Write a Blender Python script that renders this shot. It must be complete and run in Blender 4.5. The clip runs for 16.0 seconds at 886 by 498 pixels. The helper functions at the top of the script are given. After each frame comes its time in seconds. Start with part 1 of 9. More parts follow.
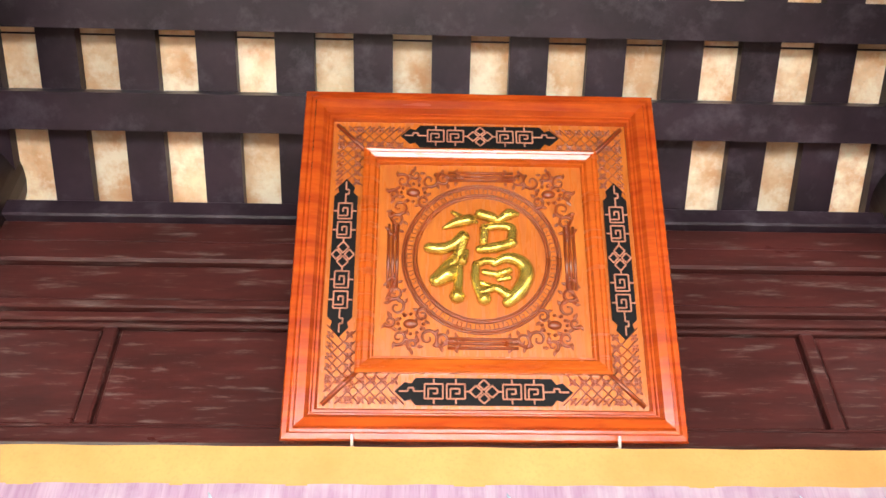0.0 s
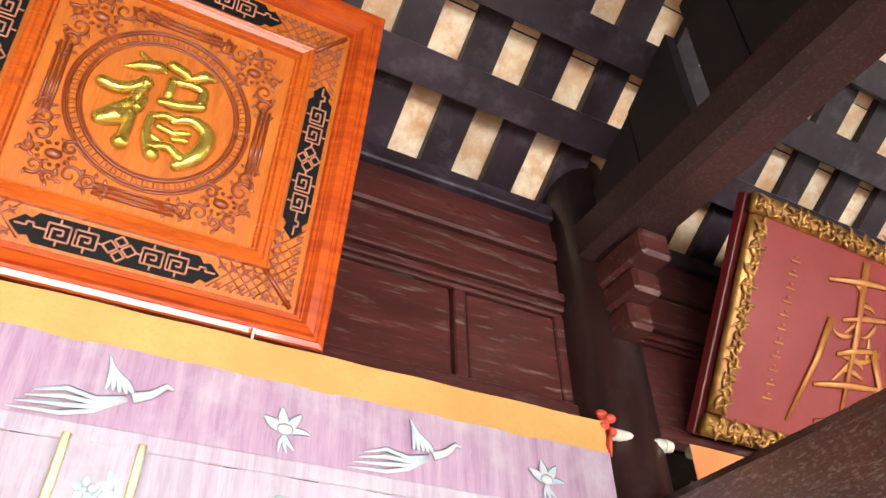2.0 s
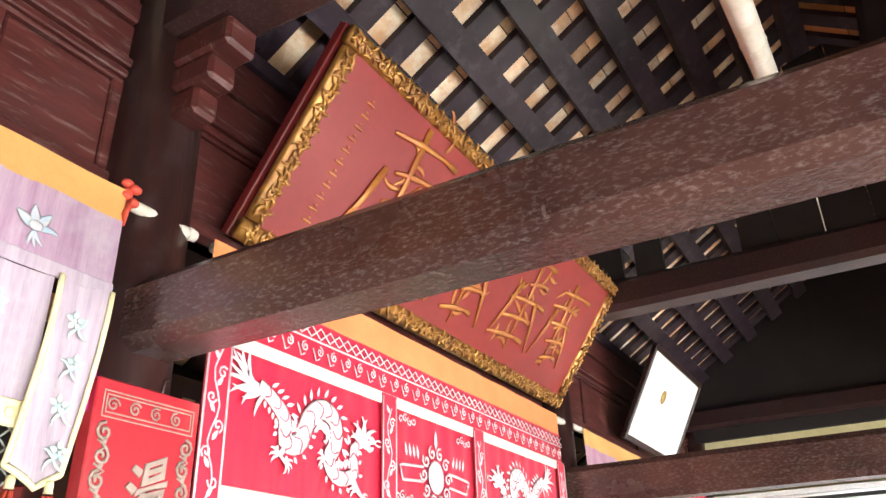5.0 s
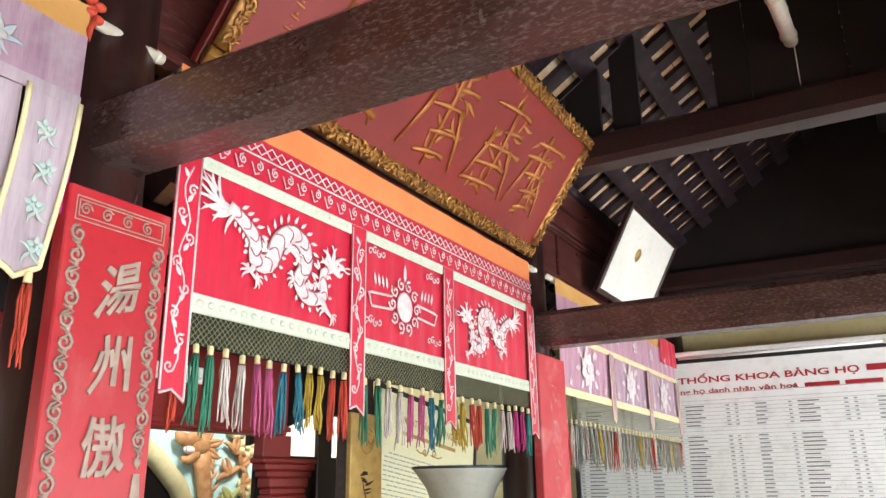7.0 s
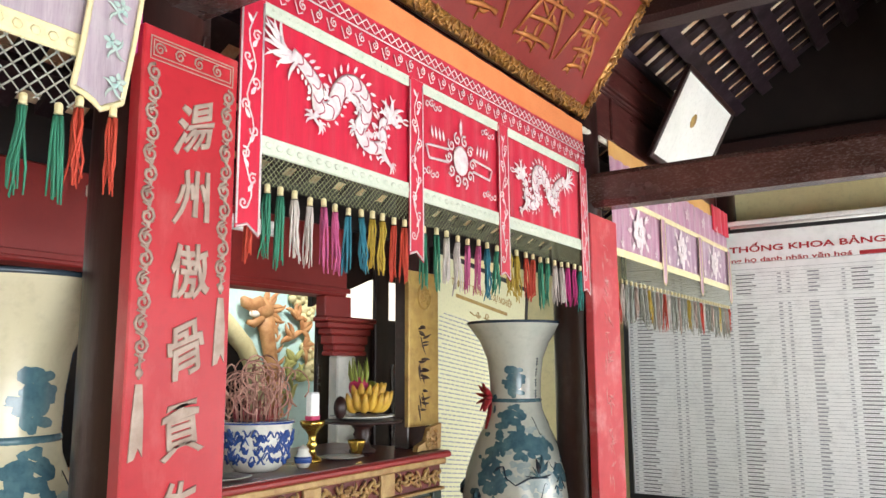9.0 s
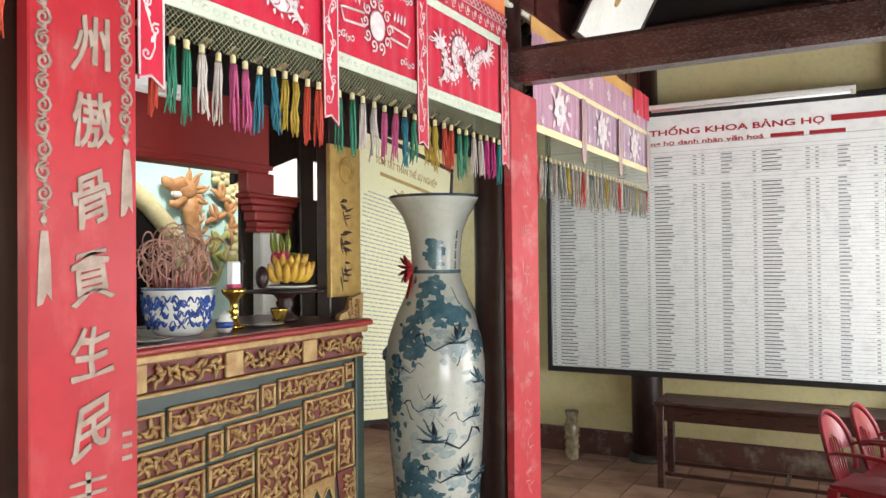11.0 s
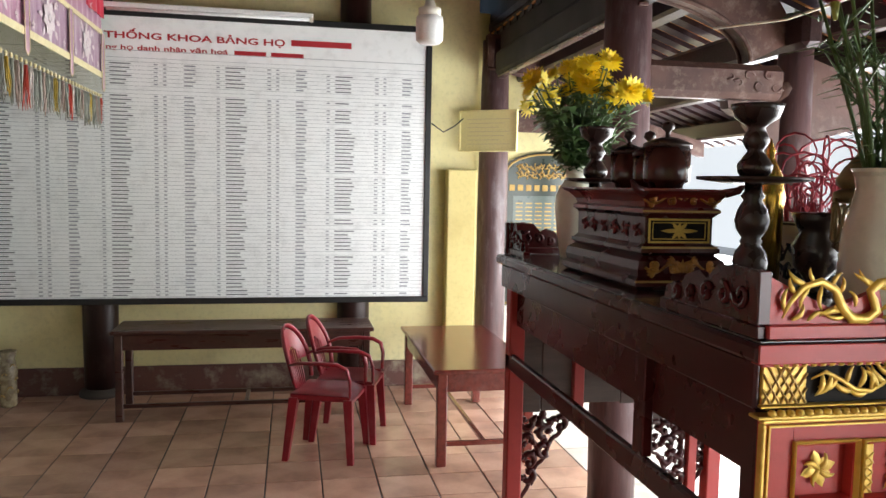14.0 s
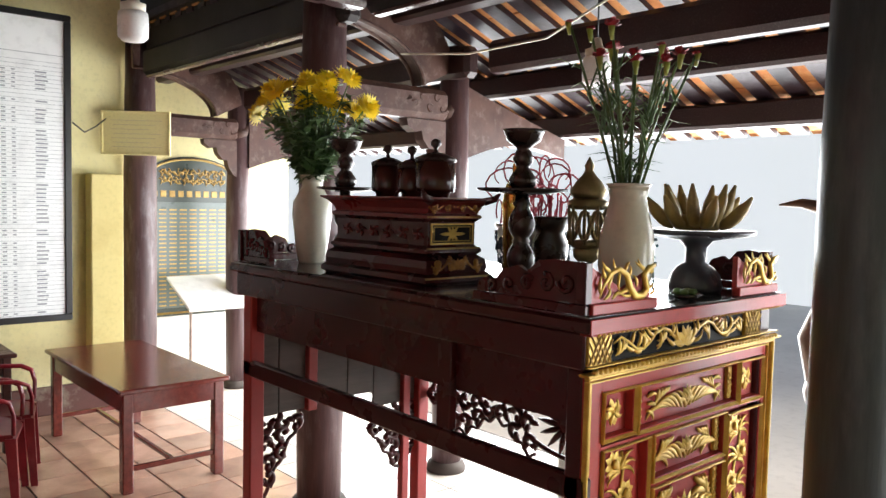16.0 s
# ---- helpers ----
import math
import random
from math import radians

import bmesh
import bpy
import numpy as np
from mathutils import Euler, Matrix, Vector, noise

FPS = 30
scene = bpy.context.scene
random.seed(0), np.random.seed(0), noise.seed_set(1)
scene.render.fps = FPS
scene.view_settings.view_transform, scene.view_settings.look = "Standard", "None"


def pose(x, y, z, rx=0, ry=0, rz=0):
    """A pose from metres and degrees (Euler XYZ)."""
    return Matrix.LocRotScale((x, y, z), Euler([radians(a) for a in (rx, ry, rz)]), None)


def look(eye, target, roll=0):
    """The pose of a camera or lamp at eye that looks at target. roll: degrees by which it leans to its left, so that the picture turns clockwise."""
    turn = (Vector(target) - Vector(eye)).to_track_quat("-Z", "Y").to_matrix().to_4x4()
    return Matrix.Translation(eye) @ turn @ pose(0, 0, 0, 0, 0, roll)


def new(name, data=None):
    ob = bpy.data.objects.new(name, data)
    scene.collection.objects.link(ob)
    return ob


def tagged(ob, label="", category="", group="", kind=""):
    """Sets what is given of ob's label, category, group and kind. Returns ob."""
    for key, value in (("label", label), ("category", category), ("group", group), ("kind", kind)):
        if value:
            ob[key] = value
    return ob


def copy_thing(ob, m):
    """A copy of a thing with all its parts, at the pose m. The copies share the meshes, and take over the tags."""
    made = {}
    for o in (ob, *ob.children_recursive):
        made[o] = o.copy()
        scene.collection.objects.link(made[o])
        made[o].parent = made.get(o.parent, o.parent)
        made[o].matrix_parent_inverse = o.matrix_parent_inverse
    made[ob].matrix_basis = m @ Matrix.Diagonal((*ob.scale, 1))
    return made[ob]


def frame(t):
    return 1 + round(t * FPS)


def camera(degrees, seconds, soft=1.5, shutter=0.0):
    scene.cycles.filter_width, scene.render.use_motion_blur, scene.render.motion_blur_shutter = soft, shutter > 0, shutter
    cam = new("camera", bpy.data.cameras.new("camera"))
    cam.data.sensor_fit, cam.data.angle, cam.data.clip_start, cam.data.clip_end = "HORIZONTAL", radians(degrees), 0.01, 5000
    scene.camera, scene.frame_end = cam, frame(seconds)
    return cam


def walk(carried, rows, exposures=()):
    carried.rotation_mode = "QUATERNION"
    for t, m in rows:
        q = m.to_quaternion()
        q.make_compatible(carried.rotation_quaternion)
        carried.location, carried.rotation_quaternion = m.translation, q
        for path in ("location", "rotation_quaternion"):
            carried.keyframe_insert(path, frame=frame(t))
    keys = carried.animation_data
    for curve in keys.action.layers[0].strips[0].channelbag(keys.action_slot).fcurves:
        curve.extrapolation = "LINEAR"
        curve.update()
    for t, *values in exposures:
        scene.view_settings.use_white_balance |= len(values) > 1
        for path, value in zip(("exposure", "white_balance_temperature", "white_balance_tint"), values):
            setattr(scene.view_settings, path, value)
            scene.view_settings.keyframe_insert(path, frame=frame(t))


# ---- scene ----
cam = camera(59.6, 16.0)
PATH = [
    (0, (0.302, 0.027, 2.498), (0.352, 1.574, 3.765), -0.4),
    (0.5, (0.365, 0.088, 2.481), (0.522, 1.612, 3.767), -0.7),
    (1, (0.372, 0.108, 2.452), (0.75, 1.614, 3.712), -0.9),
    (1.5, (0.39, 0.179, 2.4), (0.974, 1.613, 3.667), -1.5),
    (2, (0.418, 0.214, 2.385), (1.192, 1.59, 3.613), -1.7),
    (2.5, (0.448, 0.225, 2.364), (1.368, 1.545, 3.551), -1.5),
    (3, (0.492, 0.219, 2.347), (1.598, 1.445, 3.475), -2.3),
    (3.5, (0.546, 0.207, 2.341), (1.848, 1.31, 3.384), -2.7),
    (4, (0.589, 0.195, 2.321), (2.018, 1.183, 3.312), -2.3),
    (4.5, (0.618, 0.182, 2.292), (2.12, 1.099, 3.242), -2.0),
    (4.7, (0.628, 0.173, 2.282), (2.155, 1.07, 3.212), -1.7),
    (6.8, (0.661, 0.066, 2.112), (2.325, 0.997, 2.715), -0.7),
    (7, (0.657, 0.054, 2.098), (2.317, 1.002, 2.686), -0.7),
    (7.5, (0.644, 0.06, 2.06), (2.299, 1.046, 2.599), -0.7),
    (8, (0.647, 0.062, 2.023), (2.309, 1.085, 2.46), -0.7),
    (8.5, (0.633, 0.07, 1.994), (2.288, 1.139, 2.342), -0.4),
    (8.7, (0.612, 0.067, 1.981), (2.262, 1.148, 2.31), -0.4),
    (10.8, (0.588, -0.021, 1.856), (2.321, 0.976, 1.905), -0.8),
    (11, (0.597, -0.023, 1.851), (2.353, 0.935, 1.878), -0.6),
    (11.5, (0.601, -0.055, 1.832), (2.407, 0.804, 1.815), -0.5),
    (12, (0.637, -0.073, 1.832), (2.516, 0.609, 1.772), -0.4),
    (12.5, (0.723, -0.056, 1.813), (2.657, 0.433, 1.67), -0.1),
    (13, (0.837, -0.072, 1.789), (2.815, 0.199, 1.666), -0.0),
    (13.5, (0.88, 0.045, 1.796), (2.876, 0.034, 1.665), 0.7),
    (14, (0.902, 0.183, 1.802), (2.858, -0.2, 1.64), 1.1),
    (14.5, (0.958, 0.311, 1.81), (2.849, -0.314, 1.626), 0.9),
    (15, (1.017, 0.457, 1.83), (2.79, -0.463, 1.731), 1.2),
    (15.5, (1.06, 0.643, 1.829), (2.697, -0.502, 1.744), 1.3),
    (16, (1.053, 0.861, 1.798), (2.544, -0.466, 1.672), 1.3),
]
EXPOSURES = [(0.0, 1.1), (2.0, 1.02), (3.2, 1.0), (4.5, 1.2), (7.0, 0.58), (11.0, 0.51), (12.0, 0.29), (13.0, 0.24), (14.5, 0.15), (16.0, 0.08)]
walk(cam, [(t, look(eye, target, roll)) for t, eye, target, roll in PATH], exposures=EXPOSURES)

# ---- world, sun, sky light ----
world = bpy.data.worlds.new("world")
scene.world = world
world.use_nodes = True
wn = world.node_tree.nodes
sky = wn.new("ShaderNodeTexSky")
sky.sky_type, sky.sun_disc = "NISHITA", False
sky.sun_elevation, sky.sun_rotation = radians(43), radians(200)
sky.air_density, sky.dust_density = 1.0, 4.0
world.node_tree.links.new(sky.outputs[0], wn["Background"].inputs[0])
wn["Background"].inputs[1].default_value = 0.12
sun = new("sun", bpy.data.lights.new("sun", "SUN"))
sun.data.energy, sun.data.angle, sun.data.color = 3.2, radians(12), (1.0, 0.95, 0.88)
sun.matrix_world = look((-4, -11, 10.8), (0, 0, 0))


def area(name, m, sx, sy, power, color):
    lamp = new(name, bpy.data.lights.new(name, "AREA"))
    lamp.data.shape, lamp.data.size, lamp.data.size_y = "RECTANGLE", sx, sy
    lamp.data.energy, lamp.data.color = power, color
    lamp.matrix_world = m
    return lamp


# daylight in the open front of the hall
area("front_opening_light", look((2.2, -4.1, 1.5), (2.2, 2.0, 1.7)), 13.0, 2.4, 1120, (0.95, 0.98, 1.0))

# ---- geometry helpers ----


class G:
    """Vertices and faces of one mesh."""

    def __init__(self):
        self.v, self.f, self.s, self.m = [], [], [], []

    def add(self, verts, faces, smooth=False, mi=0):
        o = len(self.v)
        self.v.extend([tuple(p) for p in verts])
        self.f.extend([tuple(i + o for i in f) for f in faces])
        self.s.extend([smooth] * len(faces))
        self.m.extend([mi] * len(faces))
        return self

    def box(self, x0, x1, y0, y1, z0, z1, b=0.0, mi=0):
        x0, x1, y0, y1, z0, z1 = min(x0, x1), max(x0, x1), min(y0, y1), max(y0, y1), min(z0, z1), max(z0, z1)
        b = min(b, (x1 - x0) * 0.45, (y1 - y0) * 0.45, (z1 - z0) * 0.45)
        if b <= 0:
            v = [(x, y, z) for z in (z0, z1) for y in (y0, y1) for x in (x0, x1)]
            return self.add(v, [(0, 2, 3, 1), (4, 5, 7, 6), (0, 1, 5, 4), (2, 6, 7, 3), (0, 4, 6, 2), (1, 3, 7, 5)], mi=mi)
        v, idx = [], {}
        for i, x in enumerate((x0, x1)):
            for j, y in enumerate((y0, y1)):
                for k, z in enumerate((z0, z1)):
                    dx, dy, dz = (b, -b)[i], (b, -b)[j], (b, -b)[k]
                    idx[i, j, k] = len(v)
                    v += [(x, y + dy, z + dz), (x + dx, y, z + dz), (x + dx, y + dy, z)]
        f = []
        for i in (0, 1):
            q = [idx[i, 0, 0], idx[i, 1, 0], idx[i, 1, 1], idx[i, 0, 1]]
            f.append(tuple(q if i else q[::-1]))
            q = [idx[0, i, 0] + 1, idx[1, i, 0] + 1, idx[1, i, 1] + 1, idx[0, i, 1] + 1]
            f.append(tuple(q[::-1] if i else q))
            q = [idx[0, 0, i] + 2, idx[1, 0, i] + 2, idx[1, 1, i] + 2, idx[0, 1, i] + 2]
            f.append(tuple(q if i else q[::-1]))
        for i in (0, 1):
            for j in (0, 1):
                a, c = idx[i, j, 0], idx[i, j, 1]
                q = (a, a + 1, c + 1, c)
                f.append(q if (i + j) % 2 == 0 else q[::-1])
                a, c = idx[i, 0, j], idx[i, 1, j]
                q = (a, c, c + 2, a + 2)
                f.append(q if (i + j) % 2 == 0 else q[::-1])
                a, c = idx[0, i, j], idx[1, i, j]
                q = (a + 1, a + 2, c + 2, c + 1)
                f.append(q if (i + j) % 2 == 0 else q[::-1])
        for (i, j, k), a in idx.items():
            t = (a, a + 1, a + 2)
            f.append(t[::-1] if (i + j + k) % 2 == 0 else t)
        return self.add(v, f, mi=mi)

    def lathe(self, prof, n=24, c=(0, 0, 0), mi=0, sx=1.0, sy=1.0):
        """Turned shape from (radius, height) pairs."""
        v, f = [], []
        for r, z in prof:
            for k in range(n):
                a = 2 * math.pi * k / n
                v.append((c[0] + r * sx * math.cos(a), c[1] + r * sy * math.sin(a), c[2] + z))
        for i in range(len(prof) - 1):
            for k in range(n):
                a, b = i * n + k, i * n + (k + 1) % n
                f.append((a, b, b + n, a + n))
        if prof[0][0] > 1e-4:
            f.append(tuple(range(n))[::-1])
        if prof[-1][0] > 1e-4:
            o = (len(prof) - 1) * n
            f.append(tuple(range(o, o + n)))
        return self.add(v, f, True, mi)

    def cyl(self, a, b, r0, r1=None, n=12, mi=0):
        r1 = r0 if r1 is None else r1
        return self.tube([a, b], [r0, r1], n, mi)

    def tube(self, path, r, n=6, mi=0, flat=1.0):
        """Round bar along a path; flat squeezes it across."""
        pts = [Vector(p) for p in path]
        rs = r if isinstance(r, (list, tuple)) else [r] * len(pts)
        v, f = [], []
        up = None
        for i, p in enumerate(pts):
            d = (pts[min(i + 1, len(pts) - 1)] - pts[max(i - 1, 0)]).normalized()
            if up is None:
                up = Vector((0, 0, 1)) if abs(d.z) < 0.9 else Vector((1, 0, 0))
            side = d.cross(up).normalized()
            up = side.cross(d).normalized()
            for k in range(n):
                a = 2 * math.pi * k / n
                v.append(p + (side * math.cos(a) + up * math.sin(a) * flat) * rs[i])
        for i in range(len(pts) - 1):
            for k in range(n):
                a, b = i * n + k, i * n + (k + 1) % n
                f.append((a, b, b + n, a + n))
        f.append(tuple(range(n))[::-1])
        o = (len(pts) - 1) * n
        f.append(tuple(range(o, o + n)))
        return self.add(v, f, True, mi)

    def prism(self, poly, fn, t0, t1, mi=0, smooth=False):
        """Outline poly [(u, w)] given depth; fn(u, w, t) gives the place."""
        n = len(poly)
        v = [fn(u, w, t0) for u, w in poly] + [fn(u, w, t1) for u, w in poly]
        f = [tuple(range(n))[::-1], tuple(range(n, 2 * n))]
        f += [(i, (i + 1) % n, (i + 1) % n + n, i + n) for i in range(n)]
        return self.add(v, f, smooth, mi)

    def grid(self, fn, nu, nw, smooth=True, mi=0):
        """Sheet of nu x nw cells, fn(u, w) with both from 0 to 1."""
        v = [fn(i / nu, j / nw) for j in range(nw + 1) for i in range(nu + 1)]
        f = [(j * (nu + 1) + i, j * (nu + 1) + i + 1, (j + 1) * (nu + 1) + i + 1, (j + 1) * (nu + 1) + i) for j in range(nw) for i in range(nu)]
        return self.add(v, f, smooth, mi)

    def ball(self, c, rx, ry, rz, n=10, m=6, mi=0):
        v, f = [], []
        for j in range(m + 1):
            b = math.pi * j / m - math.pi / 2
            for k in range(n):
                a = 2 * math.pi * k / n
                v.append((c[0] + rx * math.cos(b) * math.cos(a), c[1] + ry * math.cos(b) * math.sin(a), c[2] + rz * math.sin(b)))
        for j in range(m):
            for k in range(n):
                a, b = j * n + k, j * n + (k + 1) % n
                f.append((a, b, b + n, a + n))
        return self.add(v, f, True, mi)

    def mesh(self, name, mats):
        me = bpy.data.meshes.new(name)
        me.from_pydata(self.v, [], self.f)
        mats = mats if isinstance(mats, (list, tuple)) else [mats]
        for mt in mats:
            me.materials.append(mt)
        me.polygons.foreach_set("use_smooth", self.s)
        me.polygons.foreach_set("material_index", self.m)
        bm = bmesh.new()
        bm.from_mesh(me)
        bmesh.ops.recalc_face_normals(bm, faces=bm.faces)
        bm.to_mesh(me)
        bm.free()
        me.update()
        return me


def thing(name, loc, label, category, rz=0.0, group="", kind=""):
    ob = new(name)
    ob.empty_display_size = 0.1
    ob.matrix_basis = pose(*loc, 0, 0, rz)
    return tagged(ob, label, category, group, kind)


def part(name, g, mat, parent, label=""):
    ob = new(name, g.mesh(name, mat))
    ob.parent = parent
    return tagged(ob, label)


def solid(name, g, mat, label, category, kind="", group="", loc=(0, 0, 0), rz=0.0):
    ob = new(name, g.mesh(name, mat))
    ob.matrix_basis = pose(*loc, 0, 0, rz)
    return tagged(ob, label, category, group, kind)


def piece(name, me, m, parent):
    ob = new(name, me)
    ob.parent = parent
    ob.matrix_basis = m
    return ob


# ---- materials ----


def material(name, c1, c2, scale=6.0, rough=0.5, metal=0.0, bump=0.15, stretch=(1, 1, 1), fine=60.0, stain=None, stain_amount=0.0,
             stain_scale=1.5, vary=0.0, rough_vary=0.12, coat=0.0, stain_lo=0.52, stain_hi=0.7, object_random=False, sheen=0.0, spec=0.5, stain_stretch=None):
    """Two-tone surface with coarse and fine variation, stains of their own shape and a fine relief."""
    mt = bpy.data.materials.new(name)
    mt.use_nodes = True
    n, li = mt.node_tree.nodes, mt.node_tree.links
    bs = n["Principled BSDF"]
    co = n.new("ShaderNodeTexCoord")
    mp = n.new("ShaderNodeMapping")
    mp.inputs["Scale"].default_value = stretch
    li.new(co.outputs["Object"], mp.inputs[0])

    def tex(s, detail=4.0, r=0.6):
        t = n.new("ShaderNodeTexNoise")
        t.inputs["Scale"].default_value, t.inputs["Detail"].default_value, t.inputs["Roughness"].default_value = s, detail, r
        li.new(mp.outputs[0], t.inputs["Vector"])
        return t.outputs["Fac"]

    def ramp(src, lo, hi):
        r = n.new("ShaderNodeMapRange")
        r.inputs["From Min"].default_value, r.inputs["From Max"].default_value = lo, hi
        li.new(src, r.inputs["Value"])
        return r.outputs[0]

    def mix(fac, a, b):
        m = n.new("ShaderNodeMix")
        m.data_type = "RGBA"
        li.new(fac, m.inputs["Factor"])
        for sock, val in ((m.inputs["A"], a), (m.inputs["B"], b)):
            if isinstance(val, tuple):
                sock.default_value = (*val, 1)
            else:
                li.new(val, sock)
        return m.outputs["Result"]

    coarse, grain = tex(scale), tex(fine, 3.0)
    col = mix(ramp(coarse, 0.35, 0.65), c1, c2)
    dark = tuple(c * 0.72 for c in c1)
    g2 = n.new("ShaderNodeMath")
    g2.operation = "MULTIPLY"
    li.new(ramp(grain, 0.5, 0.75), g2.inputs[0])
    g2.inputs[1].default_value = 0.5
    col = mix(g2.outputs[0], col, dark)
    if stain is not None:
        st = n.new("ShaderNodeTexNoise")
        st.inputs["Scale"].default_value, st.inputs["Detail"].default_value, st.inputs["Roughness"].default_value = stain_scale, 7.0, 0.68
        if stain_stretch:
            ms = n.new("ShaderNodeMapping")
            ms.inputs["Scale"].default_value = stain_stretch
            li.new(co.outputs["Object"], ms.inputs[0])
            li.new(ms.outputs[0], st.inputs["Vector"])
        else:
            li.new(co.outputs["Object"], st.inputs["Vector"])
        s2 = n.new("ShaderNodeMath")
        s2.operation = "MULTIPLY"
        li.new(ramp(st.outputs["Fac"], stain_lo, stain_hi), s2.inputs[0])
        s2.inputs[1].default_value = stain_amount
        col = mix(s2.outputs[0], col, stain)
    if vary:
        if object_random:
            rnd = n.new("ShaderNodeObjectInfo").outputs["Random"]
        else:
            rnd = n.new("ShaderNodeNewGeometry").outputs["Random Per Island"]
        hs = n.new("ShaderNodeHueSaturation")
        v = n.new("ShaderNodeMapRange")
        v.inputs["To Min"].default_value, v.inputs["To Max"].default_value = 1 - vary, 1 + vary
        li.new(rnd, v.inputs["Value"])
        li.new(v.outputs[0], hs.inputs["Value"])
        li.new(col, hs.inputs["Color"])
        col = hs.outputs["Color"]
    li.new(col, bs.inputs["Base Color"])
    rr = n.new("ShaderNodeMapRange")
    rr.inputs["To Min"].default_value, rr.inputs["To Max"].default_value = max(0.03, rough - rough_vary), min(1.0, rough + rough_vary)
    li.new(coarse, rr.inputs["Value"])
    li.new(rr.outputs[0], bs.inputs["Roughness"])
    bs.inputs["Metallic"].default_value = metal
    bs.inputs["Specular IOR Level"].default_value = spec
    if coat:
        bs.inputs["Coat Weight"].default_value = coat
        bs.inputs["Coat Roughness"].default_value = 0.12
    if sheen:
        bs.inputs["Sheen Weight"].default_value = sheen
    if bump:
        b = n.new("ShaderNodeBump")
        b.inputs["Strength"].default_value, b.inputs["Distance"].default_value = bump, 0.004
        li.new(grain, b.inputs["Height"])
        li.new(b.outputs[0], bs.inputs["Normal"])
    return mt


M = {}
M["beam"] = material("dark_beam_wood", (0.088, 0.040, 0.034), (0.034, 0.014, 0.013), 2.5, 0.25, bump=0.35, fine=55, stain=(0.30, 0.27, 0.26), stain_amount=0.40, stain_scale=130, stain_lo=0.50, stain_hi=0.74, stain_stretch=(1, 0.45, 1.2), spec=0.75)
# Near-black wood: the darkness under the roof is put into its colour.
M["shade_black"] = material("shade_black_wood", (0.016, 0.010, 0.010), (0.010, 0.007, 0.007), 3, 0.6, fine=20)
M["slate_column"] = material("blue_grey_column", (0.060, 0.082, 0.092), (0.040, 0.055, 0.064), 4, 0.38, bump=0.2, stretch=(6, 6, 0.6), fine=14, stain=(0.13, 0.15, 0.16), stain_amount=0.4, stain_scale=5, stain_stretch=(2, 2, 0.5), spec=0.4)
M["dark_beam"] = material("black_brown_beam_wood", (0.036, 0.014, 0.013), (0.022, 0.010, 0.010), 3, 0.34, bump=0.3, fine=40, stain=(0.14, 0.11, 0.10), stain_amount=0.35, stain_scale=120, spec=0.4)
M["column"] = material("dark_column_wood", (0.034, 0.012, 0.010), (0.018, 0.008, 0.007), 3, 0.35, bump=0.2, stretch=(6, 6, 0.6), fine=12, stain=(0.12, 0.10, 0.10), stain_amount=0.2, stain_scale=6, spec=0.35)
M["porch_column"] = material("weathered_purple_brown_column", (0.118, 0.066, 0.066), (0.070, 0.038, 0.040), 4, 0.42, bump=0.25, stretch=(6, 6, 0.6), fine=14, stain=(0.30, 0.27, 0.28), stain_amount=0.45, stain_scale=5, stain_stretch=(2, 2, 0.5), spec=0.4)
M["porch_tile"] = material("red_clay_porch_tile", (0.62, 0.27, 0.085), (0.46, 0.16, 0.05), 9, 0.85, bump=0.35, fine=45, stain=(0.66, 0.40, 0.18), stain_amount=0.6, stain_scale=6, stain_lo=0.5, stain_hi=0.66, vary=0.25)
M["maroon"] = material("maroon_panel_wood", (0.078, 0.019, 0.016), (0.044, 0.012, 0.010), 4, 0.32, bump=0.3, stretch=(0.8, 4, 5), fine=16, stain=(0.28, 0.20, 0.17), stain_amount=0.55, stain_scale=26, stain_lo=0.55, stain_hi=0.76, stain_stretch=(0.28, 2.2, 1.6), spec=0.4)
M["rafter"] = material("dark_rafter_wood", (0.040, 0.024, 0.032), (0.014, 0.008, 0.011), 4, 0.36, bump=0.25, fine=30, stain=(0.10, 0.08, 0.095), stain_amount=0.5, stain_scale=9, spec=0.3)
M["tile"] = material("roof_tile_clay", (0.80, 0.59, 0.37), (0.62, 0.33, 0.16), 9, 0.85, bump=0.35, fine=45, stain=(0.86, 0.76, 0.57), stain_amount=0.8, stain_scale=7, stain_lo=0.46, stain_hi=0.6, vary=0.25)
M["plaster"] = material("yellow_plaster", (0.82, 0.75, 0.42), (0.74, 0.66, 0.34), 1.2, 0.85, bump=0.2, fine=30, stain=(0.50, 0.44, 0.24), stain_amount=0.6, stain_scale=1.4)
M["white_plaster"] = material("white_plaster", (0.78, 0.77, 0.72), (0.70, 0.69, 0.63), 1.5, 0.85, bump=0.2, fine=30, stain=(0.5, 0.5, 0.46), stain_amount=0.4)
M["skirting"] = material("worn_red_skirting", (0.13, 0.05, 0.04), (0.09, 0.04, 0.035), 2, 0.7, fine=25, stain=(0.40, 0.36, 0.26), stain_amount=0.7, stain_scale=4)
M["floor"] = material("terracotta_floor_tile", (0.60, 0.385, 0.285), (0.42, 0.235, 0.168), 2.0, 0.22, bump=0.12, fine=45, stain=(0.28, 0.20, 0.165), stain_amount=0.5, stain_scale=3.5, vary=0.22, object_random=True)
# Floor tile made pale: the glare of daylight is put into its colour.
M["porch_floor"] = material("glare_pale_floor_tile", (0.72, 0.69, 0.64), (0.58, 0.54, 0.49), 2.0, 0.3, bump=0.12, fine=45, stain=(0.42, 0.38, 0.34), stain_amount=0.4, stain_scale=3.5, vary=0.12)
